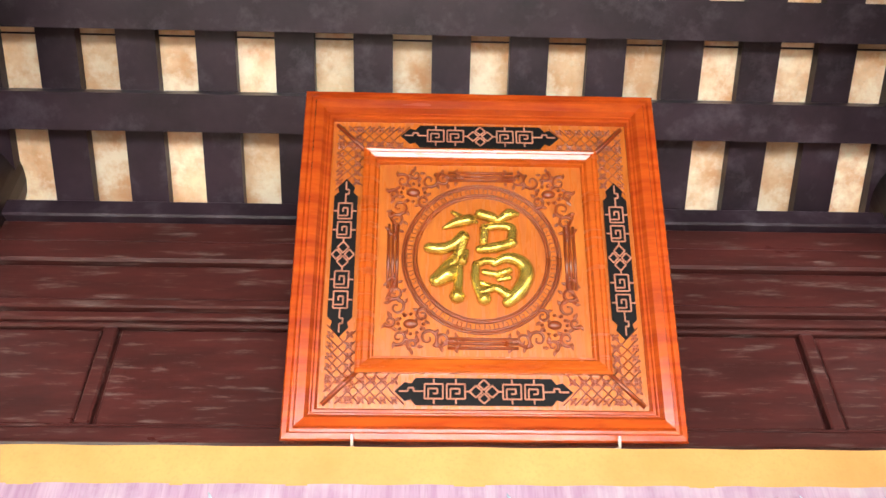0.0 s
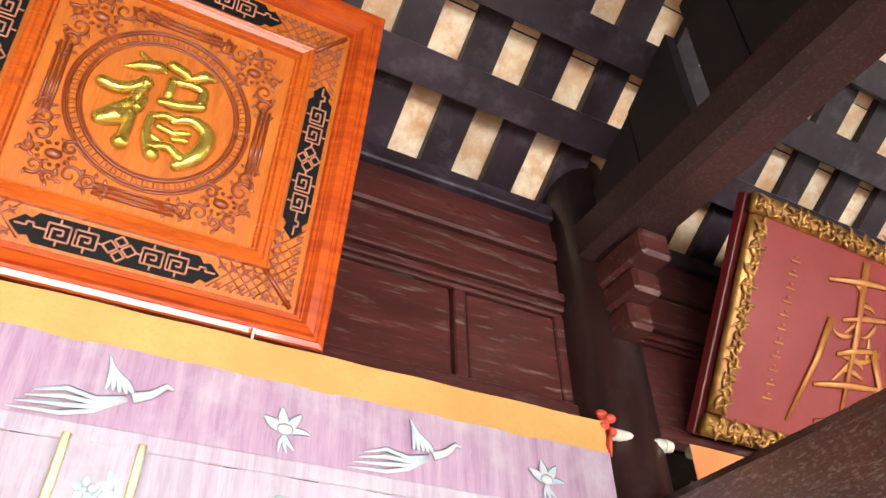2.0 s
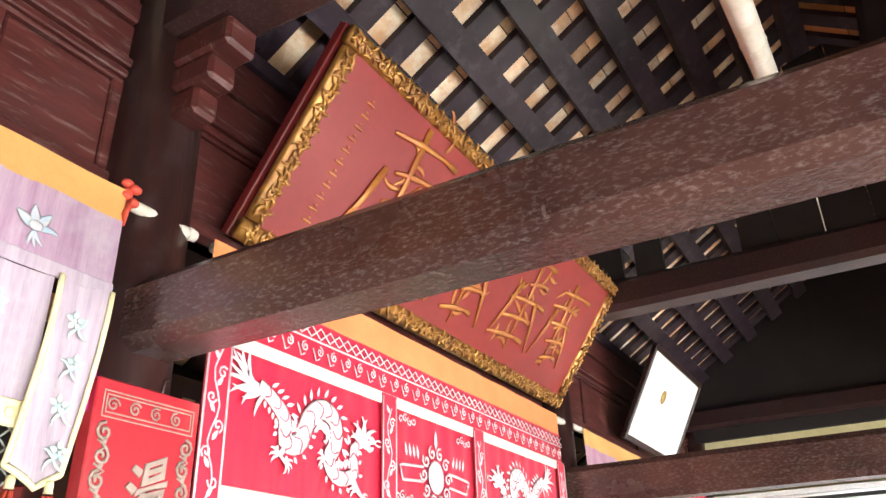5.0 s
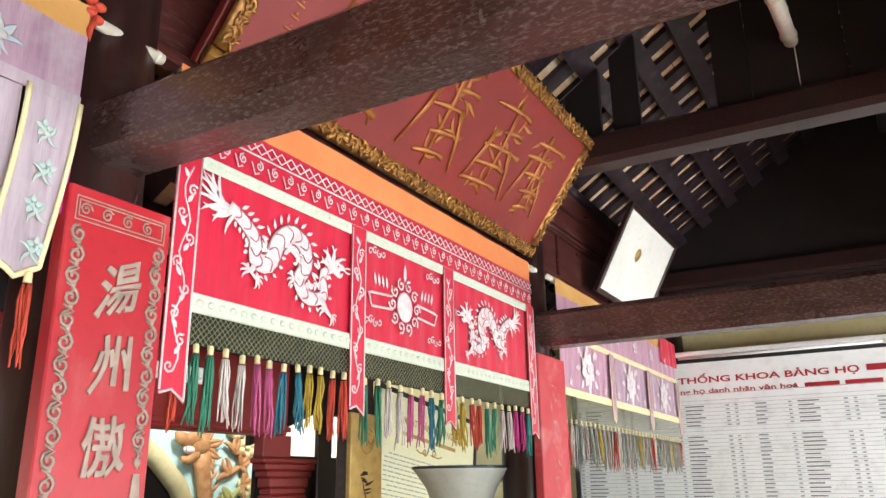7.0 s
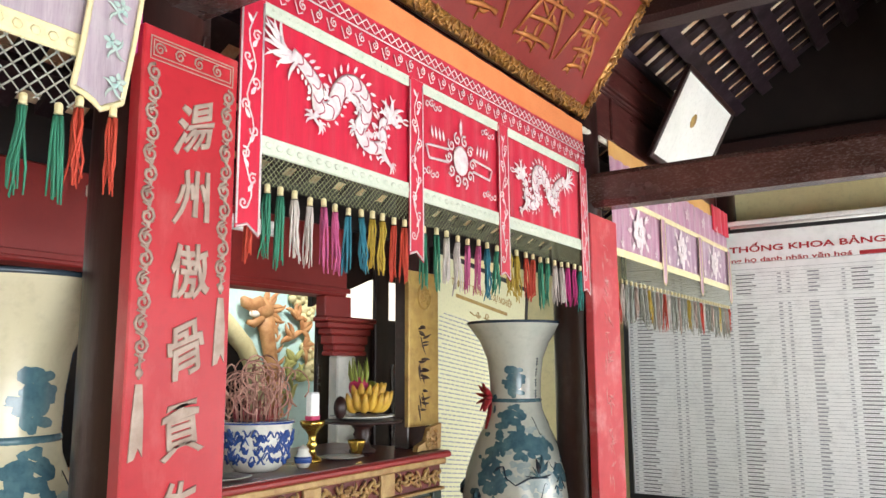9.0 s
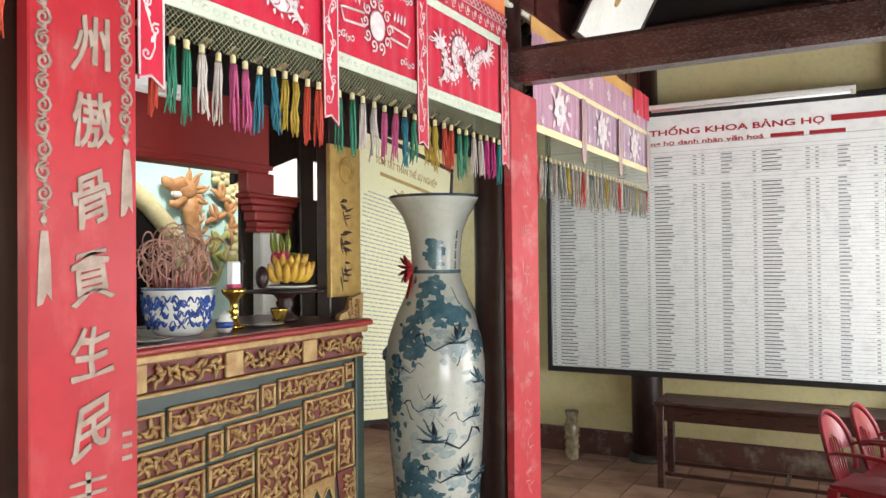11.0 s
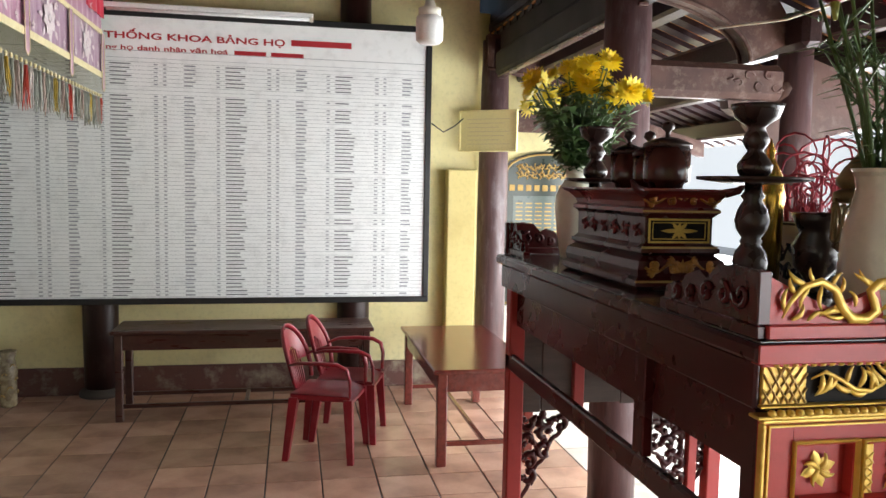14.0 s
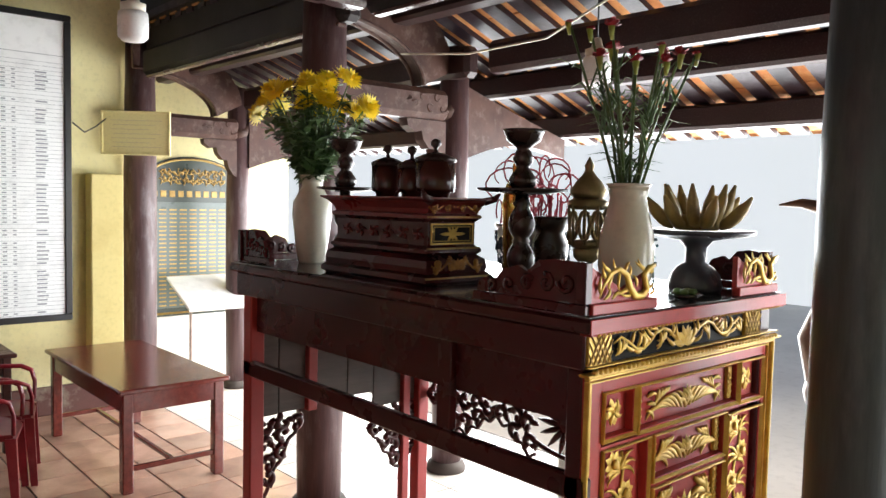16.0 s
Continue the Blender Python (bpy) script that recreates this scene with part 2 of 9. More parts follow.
M["grout"] = material("dark_floor_joint", (0.075, 0.058, 0.05), (0.055, 0.045, 0.04), 3, 0.8)
# Yellow plaster in a darker tone, for the doorway reveal in shade.
M["ochre"] = material("shaded_yellow_plaster", (0.66, 0.56, 0.24), (0.60, 0.50, 0.21), 2, 0.85, bump=0.2, fine=30, stain=(0.45, 0.34, 0.12), stain_amount=0.5)
M["yard"] = material("pale_yard_paving", (0.62, 0.60, 0.56), (0.54, 0.52, 0.48), 0.6, 0.8, fine=12)
M["orange"] = material("varnished_orange_wood", (0.60, 0.115, 0.012), (0.44, 0.070, 0.007), 5, 0.26, bump=0.1, stretch=(1, 9, 1), fine=14, stain=(0.32, 0.048, 0.006), stain_amount=0.45, stain_scale=4, coat=0.4)
M["orange_red"] = material("varnished_red_orange_wood", (0.56, 0.088, 0.010), (0.36, 0.040, 0.006), 4, 0.22, bump=0.1, stretch=(1, 9, 1), fine=14, stain=(0.24, 0.026, 0.005), stain_amount=0.5, stain_scale=3, coat=0.5)
M["amber_wood"] = material("varnished_amber_wood", (0.58, 0.165, 0.026), (0.46, 0.105, 0.014), 5, 0.27, bump=0.1, stretch=(9, 1, 1), fine=14, stain=(0.36, 0.07, 0.010), stain_amount=0.4, stain_scale=4, coat=0.4)
# The panel's orange darkened, for the shade in the hollows of the carving.
M["orange_shade"] = material("orange_carving_shade", (0.30, 0.052, 0.008), (0.18, 0.028, 0.005), 8, 0.30, bump=0.2, fine=30, coat=0.2)
# Black lacquer; it also paints the dark under the mural arch.
M["fret_black"] = material("black_lacquer_and_shade", (0.006, 0.005, 0.005), (0.009, 0.007, 0.006), 8, 0.6, bump=0.05, spec=0.12)
M["fret"] = material("pink_brown_fret_wood", (0.62, 0.27, 0.17), (0.54, 0.22, 0.13), 9, 0.5, bump=0.1)
M["gold"] = material("bright_gilding", (0.86, 0.58, 0.10), (0.48, 0.26, 0.035), 22, 0.24, 0.75, bump=0.5, fine=45)
M["old_gold"] = material("aged_gilding", (0.46, 0.23, 0.05), (0.24, 0.10, 0.028), 22, 0.36, 0.5, bump=0.5, fine=90, stain=(0.10, 0.04, 0.02), stain_amount=0.7, stain_scale=25)
M["dull_gold"] = material("dull_gold_paint", (0.50, 0.34, 0.10), (0.40, 0.25, 0.07), 14, 0.45, 0.25, bump=0.3, fine=70, stain=(0.22, 0.10, 0.04), stain_amount=0.6, stain_scale=16)
M["yellow_gold"] = material("yellow_gold_paint", (0.70, 0.48, 0.09), (0.50, 0.31, 0.045), 12, 0.36, 0.3, bump=0.25, fine=60, stain=(0.40, 0.22, 0.02), stain_amount=0.4, stain_scale=14)
M["sign_red"] = material("dull_red_lacquer", (0.24, 0.026, 0.020), (0.19, 0.020, 0.017), 2, 0.42, bump=0.08, fine=30, stain=(0.16, 0.02, 0.015), stain_amount=0.4, spec=0.25)
M["board_red"] = material("bright_red_lacquer", (0.46, 0.022, 0.032), (0.37, 0.016, 0.025), 2, 0.36, bump=0.08, fine=30, stain=(0.60, 0.15, 0.14), stain_amount=0.5, stain_scale=5, stain_stretch=(1, 0.4, 1))
M["board_red_worn"] = material("worn_red_paint", (0.52, 0.05, 0.06), (0.46, 0.035, 0.045), 3, 0.42, fine=30, stain=(0.62, 0.25, 0.25), stain_amount=0.75, stain_scale=4, stretch=(1, 1, 0.3))
M["dark_red"] = material("dark_red_lacquer", (0.16, 0.014, 0.014), (0.11, 0.010, 0.010), 3, 0.3, bump=0.06, fine=30)
M["silver"] = material("grey_silver_paint", (0.42, 0.33, 0.27), (0.28, 0.20, 0.16), 18, 0.5, 0.1, bump=0.3, fine=60)
M["red_satin"] = material("red_satin", (0.62, 0.008, 0.045), (0.52, 0.006, 0.035), 4, 0.42, bump=0.1, stretch=(12, 1, 1), fine=20, sheen=0.3)
M["orange_cloth"] = material("orange_cotton", (0.78, 0.26, 0.09), (0.72, 0.22, 0.07), 4, 0.8, bump=0.15, fine=120)
M["amber_cloth"] = material("amber_cotton", (0.60, 0.33, 0.10), (0.54, 0.27, 0.075), 4, 0.8, bump=0.15, fine=120, stain=(0.46, 0.24, 0.08), stain_amount=0.4)
M["lilac_satin"] = material("lilac_satin", (0.33, 0.185, 0.27), (0.44, 0.30, 0.37), 3, 0.42, bump=0.1, stretch=(14, 1, 1), fine=18, sheen=0.2, stain=(0.50, 0.44, 0.46), stain_amount=0.6, stain_scale=4)
M["pale_lilac"] = material("pale_lilac_satin", (0.37, 0.29, 0.34), (0.47, 0.39, 0.43), 3, 0.42, bump=0.1, stretch=(14, 1, 1), fine=18, sheen=0.2, stain=(0.49, 0.47, 0.46), stain_amount=0.6, stain_scale=5)
M["plum_satin"] = material("plum_satin", (0.40, 0.17, 0.27), (0.50, 0.30, 0.37), 3, 0.4, bump=0.1, stretch=(14, 1, 1), fine=18, sheen=0.3)
M["magenta_cloth"] = material("magenta_satin", (0.55, 0.05, 0.28), (0.48, 0.04, 0.22), 4, 0.4, bump=0.1, fine=30)
M["white_thread"] = material("white_embroidery", (0.78, 0.72, 0.70), (0.66, 0.52, 0.54), 30, 0.6, bump=0.5, fine=200)
M["pink_thread"] = material("pink_embroidery", (0.60, 0.20, 0.26), (0.52, 0.14, 0.20), 30, 0.6, bump=0.4, fine=200)
M["pale_green_trim"] = material("pale_green_brocade", (0.56, 0.62, 0.50), (0.64, 0.68, 0.56), 30, 0.6, bump=0.4, fine=180)
M["cream_trim"] = material("cream_brocade", (0.78, 0.70, 0.42), (0.70, 0.60, 0.32), 25, 0.6, bump=0.4, fine=160)
M["pastel_blue"] = material("pale_blue_embroidery", (0.34, 0.47, 0.54), (0.52, 0.50, 0.52), 40, 0.7, bump=0.2, fine=160)
M["mint"] = material("mint_embroidery", (0.36, 0.52, 0.48), (0.50, 0.53, 0.48), 40, 0.7, bump=0.2, fine=160)
M["pole"] = material("white_painted_bamboo", (0.74, 0.70, 0.60), (0.66, 0.60, 0.48), 8, 0.5, fine=40, stain=(0.5, 0.42, 0.3), stain_amount=0.5, stain_scale=9)
M["net"] = material("olive_net_cord", (0.30, 0.30, 0.17), (0.24, 0.25, 0.15), 20, 0.8)
for nm, c in dict(t_green=(0.035, 0.22, 0.13), t_white=(0.62, 0.55, 0.50), t_pink=(0.55, 0.10, 0.25), t_blue=(0.03, 0.20, 0.27), t_yellow=(0.48, 0.33, 0.04),
                  t_red=(0.55, 0.06, 0.03), t_magenta=(0.5, 0.03, 0.2), t_teal=(0.02, 0.25, 0.22), t_grey=(0.30, 0.31, 0.26), t_faded=(0.40, 0.30, 0.25)).items():
    M[nm] = material("tassel_" + nm[2:], c, tuple(v * 0.8 for v in c), 20, 0.7, bump=0.2, fine=150)


def facing(name, o, u, w, label, category, group="", kind=""):
    """A thing built flat: local x along u, y along w, z towards the viewer."""
    u, w = Vector(u).normalized(), Vector(w).normalized()
    n = u.cross(w)
    ob = new(name)
    ob.empty_display_size = 0.1
    ob.matrix_basis = Matrix.Translation(o) @ Matrix((u, w, n)).transposed().to_4x4()
    return tagged(ob, label, category, group, kind)


def glyphs(body, size, depth, bevel=0.0, align="CENTER", bold=0.0):
    """Raised lettering as a mesh, centred on its own box."""
    cu = bpy.data.curves.new("lettering", "FONT")
    cu.body, cu.size, cu.extrude, cu.bevel_depth, cu.offset = body, size, depth, bevel, bold
    cu.resolution_u, cu.bevel_resolution = 3, 2
    ob = new("lettering", cu)
    bpy.context.view_layer.update()
    me = bpy.data.meshes.new_from_object(ob.evaluated_get(bpy.context.evaluated_depsgraph_get()))
    bpy.data.objects.remove(ob)
    xs, ys = [v.co.x for v in me.vertices], [v.co.y for v in me.vertices]
    cx = (min(xs) + max(xs)) / 2 if align == "CENTER" else min(xs)
    me.transform(Matrix.Translation((-cx, -(min(ys) + max(ys)) / 2, 0)))
    return me


def letter(name, me, mat, parent, x, y, z, label="", sx=1.0, sy=1.0):
    me.materials.clear()
    me.materials.append(mat)
    ob = new(name, me)
    ob.parent = parent
    ob.matrix_basis = Matrix.Translation((x, y, z)) @ Matrix.Diagonal((sx, sy, 1, 1))
    return tagged(ob, label)


def spiral(cx, cy, r, a0, turns, n=14, hand=1, r1=0.15):
    return [(cx + r * (1 - (1 - r1) * i / n) * math.cos(a0 + hand * turns * 2 * math.pi * i / n),
             cy + r * (1 - (1 - r1) * i / n) * math.sin(a0 + hand * turns * 2 * math.pi * i / n)) for i in range(n + 1)]


def flat_line(g, pts, r, z, n=5, flat=0.6, mi=0):
    g.tube([(p[0], p[1], z) for p in pts], r, n, mi, flat)


def leaf(g, x, y, a, l, w, z, h=0.004, mi=0):
    """A raised pointed leaf."""
    c, s = math.cos(a), math.sin(a)
    out = [(0, 0), (0.3, 0.5), (0.65, 0.42), (1, 0), (0.65, -0.42), (0.3, -0.5)]
    v = [(x + (p * l * c - q * w * s), y + (p * l * s + q * w * c), z) for p, q in out]
    v.append((x + 0.5 * l * c, y + 0.5 * l * s, z + h))
    g.add(v, [(i, (i + 1) % 6, 6) for i in range(6)], True, mi)


def scroll_fill(g, x0, x1, y0, y1, z, rng, pitch=0.05, r=0.005, mi=0):
    """Carved leafy scrollwork filling a field."""
    w, h = x1 - x0, y1 - y0
    nx, ny = max(1, round(w / pitch)), max(1, round(h / pitch))
    for i in range(nx):
        for j in range(ny):
            cx, cy = x0 + (i + 0.5) * w / nx, y0 + (j + 0.5) * h / ny
            rad = 0.5 * min(w / nx, h / ny)
            a0 = rng.uniform(0, 6.28)
            hand = 1 if (i + j) % 2 else -1
            flat_line(g, spiral(cx, cy, rad * 0.92, a0, rng.uniform(0.8, 1.2), 10, hand), [r * (1.25 - 0.06 * k) for k in range(11)], z, 5, 0.9, mi)
            for k in range(4):
                a = a0 + 1.6 * k + rng.uniform(-0.4, 0.4)
                curl(g, cx + math.cos(a) * rad * 0.25, cy + math.sin(a) * rad * 0.25, a + hand * 0.5, rad * 1.15, r * 0.95, z, -hand * 1.5, 0.9, mi, r * 0.7)


def frame_bars(g, x0, x1, y0, y1, w, z0, z1, b=0.003, mi=0):
    g.box(x0, x1, y1 - w, y1, z0, z1, b, mi).box(x0, x1, y0, y0 + w, z0, z1, b, mi)
    g.box(x0, x0 + w, y0 + w, y1 - w, z0, z1, b, mi).box(x1 - w, x1, y0 + w, y1 - w, z0, z1, b, mi)


def moulding(g, x0, x1, y0, y1, prof):
    """Mitred picture-frame moulding: prof is (inset, height) from the outer edge inwards."""
    v, f = [], []
    for d, z in prof:
        v += [(x0 + d, y0 + d, z), (x1 - d, y0 + d, z), (x1 - d, y1 - d, z), (x0 + d, y1 - d, z)]
    for i in range(len(prof) - 1):
        for k in range(4):
            a, b = 4 * i + k, 4 * i + (k + 1) % 4
            f.append((a, b, b + 4, a + 4))
    g.add(v, f)


def curl(g, x, y, a, l, w, z, bend=1.6, flat=0.7, mi=0, h=0.0):
    """One bold tapering leaf that curls over at its tip."""
    pts, rad = [(x, y)], [w * 0.45]
    for k in range(7):
        x, y = x + math.cos(a) * l / 7, y + math.sin(a) * l / 7
        a += bend * (0.4 + 0.25 * k) / 7
        pts.append((x, y))
        rad.append(w * (0.75, 1.0, 1.0, 0.9, 0.72, 0.5, 0.12)[k])
    g.tube([(p[0], p[1], z + h * math.sin(math.pi * i / 7)) for i, p in enumerate(pts)], rad, 6, mi, flat)


def acanthus(g, x0, x1, y0, y1, z, unit=1.3, mi=0, fat=1.0):
    """Running leaf scroll: a waving stem with fans of curling leaves in every bend."""
    w, h = x1 - x0, y1 - y0
    n = max(1, round(abs(w) / (h * unit)))
    fl = 1 if w > 0 else -1
    cy = (y0 + y1) / 2
    pts = [(x0 + w * k / (8 * n), cy + 0.30 * h * math.sin(math.pi * k / 8)) for k in range(8 * n + 1)]
    flat_line(g, pts, h * 0.09 * fat, z, 6, 0.9, mi)
    for k in range(n):
        s = 1 if k % 2 == 0 else -1
        bx = x0 + w * (k + 0.25) / n
        by = cy + s * 0.24 * h
        flat_line(g, spiral(x0 + w * (k + 0.55) / n, cy - s * 0.16 * h, 0.26 * h, s * 1.57, 1.1, 12, -s), [h * fat * (0.085 - 0.004 * q) for q in range(13)], z, 6, 0.9, mi)
        for q in range(5):
            curl(g, bx + fl * 0.05 * h * q, by - s * 0.04 * h * q, math.atan2(math.sin(-s * (0.2 + 0.42 * q)), fl * math.cos(0.2 + 0.42 * q)), h * (0.78 - 0.07 * q), h * 0.115 * fat, z, fl * s * 1.5, 0.8, mi, h * 0.05)
        for q in range(3):
            curl(g, bx + fl * 0.35 * h, by, math.atan2(math.sin(s * (0.35 + 0.5 * q)), fl * math.cos(0.35 + 0.5 * q)), h * 0.5, h * 0.10 * fat, z, -fl * s * 1.2, 0.8, mi, h * 0.04)


def lotus(g, cx, cy, r, z, mi=0):
    """Open lotus flower seen from the side with two tiers of petals."""
    for tier, (n, l, sp) in enumerate(((7, 1.0, 0.50), (5, 0.85, 0.42), (3, 0.7, 0.36))):
        for k in range(n):
            a = math.pi / 2 + (k - (n - 1) / 2) * sp
            leaf(g, cx, cy - 0.4 * r, a, r * l * 1.25, r * 0.46, z + 0.003 * tier, r * 0.16, mi)
    g.ball((cx, cy - 0.45 * r, z), r * 0.2, r * 0.16, r * 0.16, 8, 5, mi)


def dragon(g, cx, cy, s, z, flip=1, mi=0):
    """An embroidered coiled dragon about 1.6 s long, white with pink stitching between the scales."""
    key = [(-0.62, 0.30), (-0.48, 0.20), (-0.36, 0.06), (-0.34, -0.14), (-0.20, -0.12), (-0.12, 0.12), (0.02, 0.26), (0.16, 0.20), (0.20, 0.0), (0.12, -0.22), (0.24, -0.36), (0.42, -0.28), (0.40, -0.04), (0.56, 0.06)]
    n = 40
    body = []
    for i in range(n + 1):
        q = i / n * (len(key) - 1)
        j = min(int(q), len(key) - 2)
        p0, p1, p2, p3 = key[max(j - 1, 0)], key[j], key[j + 1], key[min(j + 2, len(key) - 1)]
        t = q - j
        xy = [0.5 * (2 * p1[c] + (p2[c] - p0[c]) * t + (2 * p0[c] - 5 * p1[c] + 4 * p2[c] - p3[c]) * t * t + (3 * p1[c] - p0[c] - 3 * p2[c] + p3[c]) * t ** 3) for c in (0, 1)]
        body.append((cx + flip * s * 1.2 * xy[0], cy + s * 0.86 * xy[1]))
    rad = [s * (0.024 + 0.068 * math.sin(math.pi * min(1, 0.15 + 0.8 * i / n))) for i in range(n + 1)]
    flat_line(g, body, rad, z, 8, 0.10, mi)
    for i in range(2, n - 1):
        x, y = body[i]
        dx, dy = body[i + 1][0] - body[i - 1][0], body[i + 1][1] - body[i - 1][1]
        th = math.atan2(dy, dx)
        for sd in (1, -1):
            a = th + sd * math.pi / 2
            leaf(g, x + math.cos(a) * rad[i] * 1.12, y + math.sin(a) * rad[i] * 1.12, a - sd * 0.55, s * (0.10 if sd == flip else 0.06), s * 0.034, z, 0.002, mi)
        if i % 2 == 0:
            c, si = math.cos(th), math.sin(th)
            arc = [(x + r0 * rad[i] * c - w0 * rad[i] * si, y + r0 * rad[i] * si + w0 * rad[i] * c) for r0, w0 in ((-0.35, -0.8), (0.25, -0.35), (0.4, 0.0), (0.25, 0.35), (-0.35, 0.8))]
            flat_line(g, arc, s * 0.007, z + 0.10 * rad[i] + 0.0012, 4, 0.4, mi + 1)
    hx, hy = body[-1]
    # head: brow, snout, jaw, horns, mane and whiskers
    curl(g, hx, hy + s * 0.02, 0.35 if flip > 0 else math.pi - 0.35, s * 0.16, s * 0.045, z, -flip * 1.2, 0.15, mi)
    curl(g, hx, hy - s * 0.04, -0.3 if flip > 0 else math.pi + 0.3, s * 0.13, s * 0.028, z, flip * 1.4, 0.15, mi)
    g.ball((hx, hy, z), s * 0.075, s * 0.065, 0.003, 10, 4, mi)
    g.ball((hx + flip * s * 0.03, hy + s * 0.03, z + 0.003), s * 0.016, s * 0.016, 0.002, 6, 4, mi + 1)
    for k in range(8):
        a = 0.9 + 0.36 * k
        a = a if flip > 0 else math.pi - a
        curl(g, hx - flip * s * 0.05, hy, a, s * (0.26 - 0.012 * k), s * 0.024, z, flip * (1.2 if k % 2 else -1.0), 0.2, mi)
    for k in (0, 1):
        a = 0.5 - 0.9 * k
        curl(g, hx + flip * s * 0.12, hy + s * 0.02, a if flip > 0 else math.pi - a, s * 0.22, s * 0.010, z, flip * (2.4 if k else -2.4), 0.3, mi)
    tx, ty = body[0]
    for k in range(12):
        a = math.pi - 1.25 + 0.19 * k
        a = a if flip > 0 else math.pi - a
        curl(g, tx + flip * s * 0.016 * (k - 6), ty - s * 0.02 * (k % 3), a, s * (0.40 - 0.025 * abs(k - 5)), s * 0.021, z, (0.7 if k % 2 else -0.6) * flip, 0.2, mi)
    for i, d in ((10, -1), (17, 1), (26, -1), (33, 1)):
        x, y = body[i]
        knee = (x + flip * d * s * 0.09, y - s * 0.10)
        flat_line(g, [(x, y), knee, (knee[0] + flip * s * 0.07, knee[1] - s * 0.05)], [s * 0.04, s * 0.032, s * 0.018], z, 6, 0.2, mi)
        for c in range(4):
            a = 0.7 - 0.65 * c
            curl(g, knee[0] + flip * s * 0.07, knee[1] - s * 0.05, a if flip > 0 else math.pi - a, s * 0.10, s * 0.013, z, -flip * 1.6, 0.3, mi)
        for c in range(3):
            a = 2.4 + 0.5 * c
            curl(g, knee[0], knee[1], a if flip > 0 else math.pi - a, s * 0.13, s * 0.015, z, flip * 1.2, 0.3, mi)


def flower(g, cx, cy, r, z, petals=6, mi=0):
    for k in range(petals):
        a = 2 * math.pi * k / petals + 0.3
        leaf(g, cx + math.cos(a) * r * 0.2, cy + math.sin(a) * r * 0.2, a, r * 0.8, r * 0.55, z, 0.003, mi)
    g.ball((cx, cy, z), r * 0.22, r * 0.22, 0.003, 6, 4, mi)


def cloud(g, cx, cy, s, z, mi=0):
    for k in range(4):
        flat_line(g, spiral(cx + s * (0.5 * k - 0.75), cy + s * 0.15 * (k % 2), s * 0.3, 1.0 * k, 1.1, 9), s * 0.06, z, 4, 0.4, mi)


TASSEL = {}


def tassel_mesh(color, length):
    key = (color, round(length, 3))
    if key not in TASSEL:
        rng = random.Random(len(TASSEL) + 5)
        head = G().lathe([(0.003, 0.0), (0.008, -0.003), (0.009, -0.010), (0.0085, -0.022), (0.010, -0.025)], 8)
        skirt = G()
        for k in range(9):
            a = 2 * math.pi * k / 9
            r = 0.0075 if k else 0.0
            dx, dy = rng.uniform(-0.013, 0.013), rng.uniform(-0.009, 0.009)
            wv = rng.uniform(-0.006, 0.006)
            ln = length * rng.uniform(0.86, 1.04)
            p = [(r * math.cos(a), r * math.sin(a), -0.03)]
            for q in (0.2, 0.45, 0.7, 1.0):
                p.append((1.2 * r * math.cos(a) + dx * q * q + wv * math.sin(7 * q), 1.25 * r * math.sin(a) + dy * q, -0.03 - ln * q))
            skirt.tube(p, [0.0036, 0.0036, 0.0034, 0.0032, 0.0018], 4)
        TASSEL[key] = (head.mesh("tassel_head", M["cream_trim"]), skirt.mesh("tassel_skirt", M[color]))
    return TASSEL[key]


def tassel(parent, x, y, z, color, length, rng):
    """One hanging tassel; the parent's local y is up."""
    head, skirt = tassel_mesh(color, length)
    m = Matrix.Translation((x, y, z)) @ pose(0, 0, 0, -90 + rng.uniform(-3, 3), 0, 0) @ pose(0, 0, 0, 0, rng.uniform(-2.5, 2.5), rng.uniform(0, 360))
    t = piece("tassel", skirt, m, parent)
    piece("tassel_head", head, Matrix.Identity(4), t)
    return t


def hanging_net(g, x0, x1, y1, depth, z, cell=0.022, r=0.0014, mi=0):
    n = round((x1 - x0) / cell)
    for i in range(-int(depth / cell) - 1, n + 1):
        for s in (1, -1):
            xa = x0 + i * cell
            pa, pb = (xa, y1), (xa + depth, y1 - depth)
            if s < 0:
                pa, pb = (xa + depth, y1), (xa, y1 - depth)
            t0 = max(0, (x0 - min(pa[0], pb[0])) / depth) if s > 0 else max(0, (max(pa[0], pb[0]) - x1) / depth)
            t1 = min(1, (x1 - pa[0]) / depth) if s > 0 else min(1, (pa[0] - x0) / depth)
            if t1 - t0 > 0.05:
                q0 = (pa[0] + (pb[0] - pa[0]) * t0, pa[1] - depth * t0)
                q1 = (pa[0] + (pb[0] - pa[0]) * t1, pa[1] - depth * t1)
                g.add([(q0[0] - r, q0[1], z), (q0[0] + r, q0[1], z), (q1[0] + r, q1[1], z), (q1[0] - r, q1[1], z)], [(0, 1, 2, 3)], False, mi)


def cloth(g, x0, x1, y0, y1, z, waves, amp, cells=0, mi=0, t=0.002):
    """A hanging cloth with soft vertical folds and a little thickness."""
    n = cells or max(8, int((x1 - x0) / 0.018))

    def fn(u, w, off):
        return (x0 + (x1 - x0) * u, y0 + (y1 - y0) * w, z + off + amp * (1 - 0.5 * w) * math.sin(waves * 2 * math.pi * u + 1.3 * math.sin(9 * u)))

    g.grid(lambda u, w: fn(u, w, 0), n, 4, True, mi)
    g.grid(lambda u, w: fn(u, w, -t), n, 4, True, mi)

# ---- the place ----
COL_X = (-3.7, -1.03, 1.8, 4.5, 7.6)
BACK, FRONT, PORCH = 1.75, -1.6, -2.5
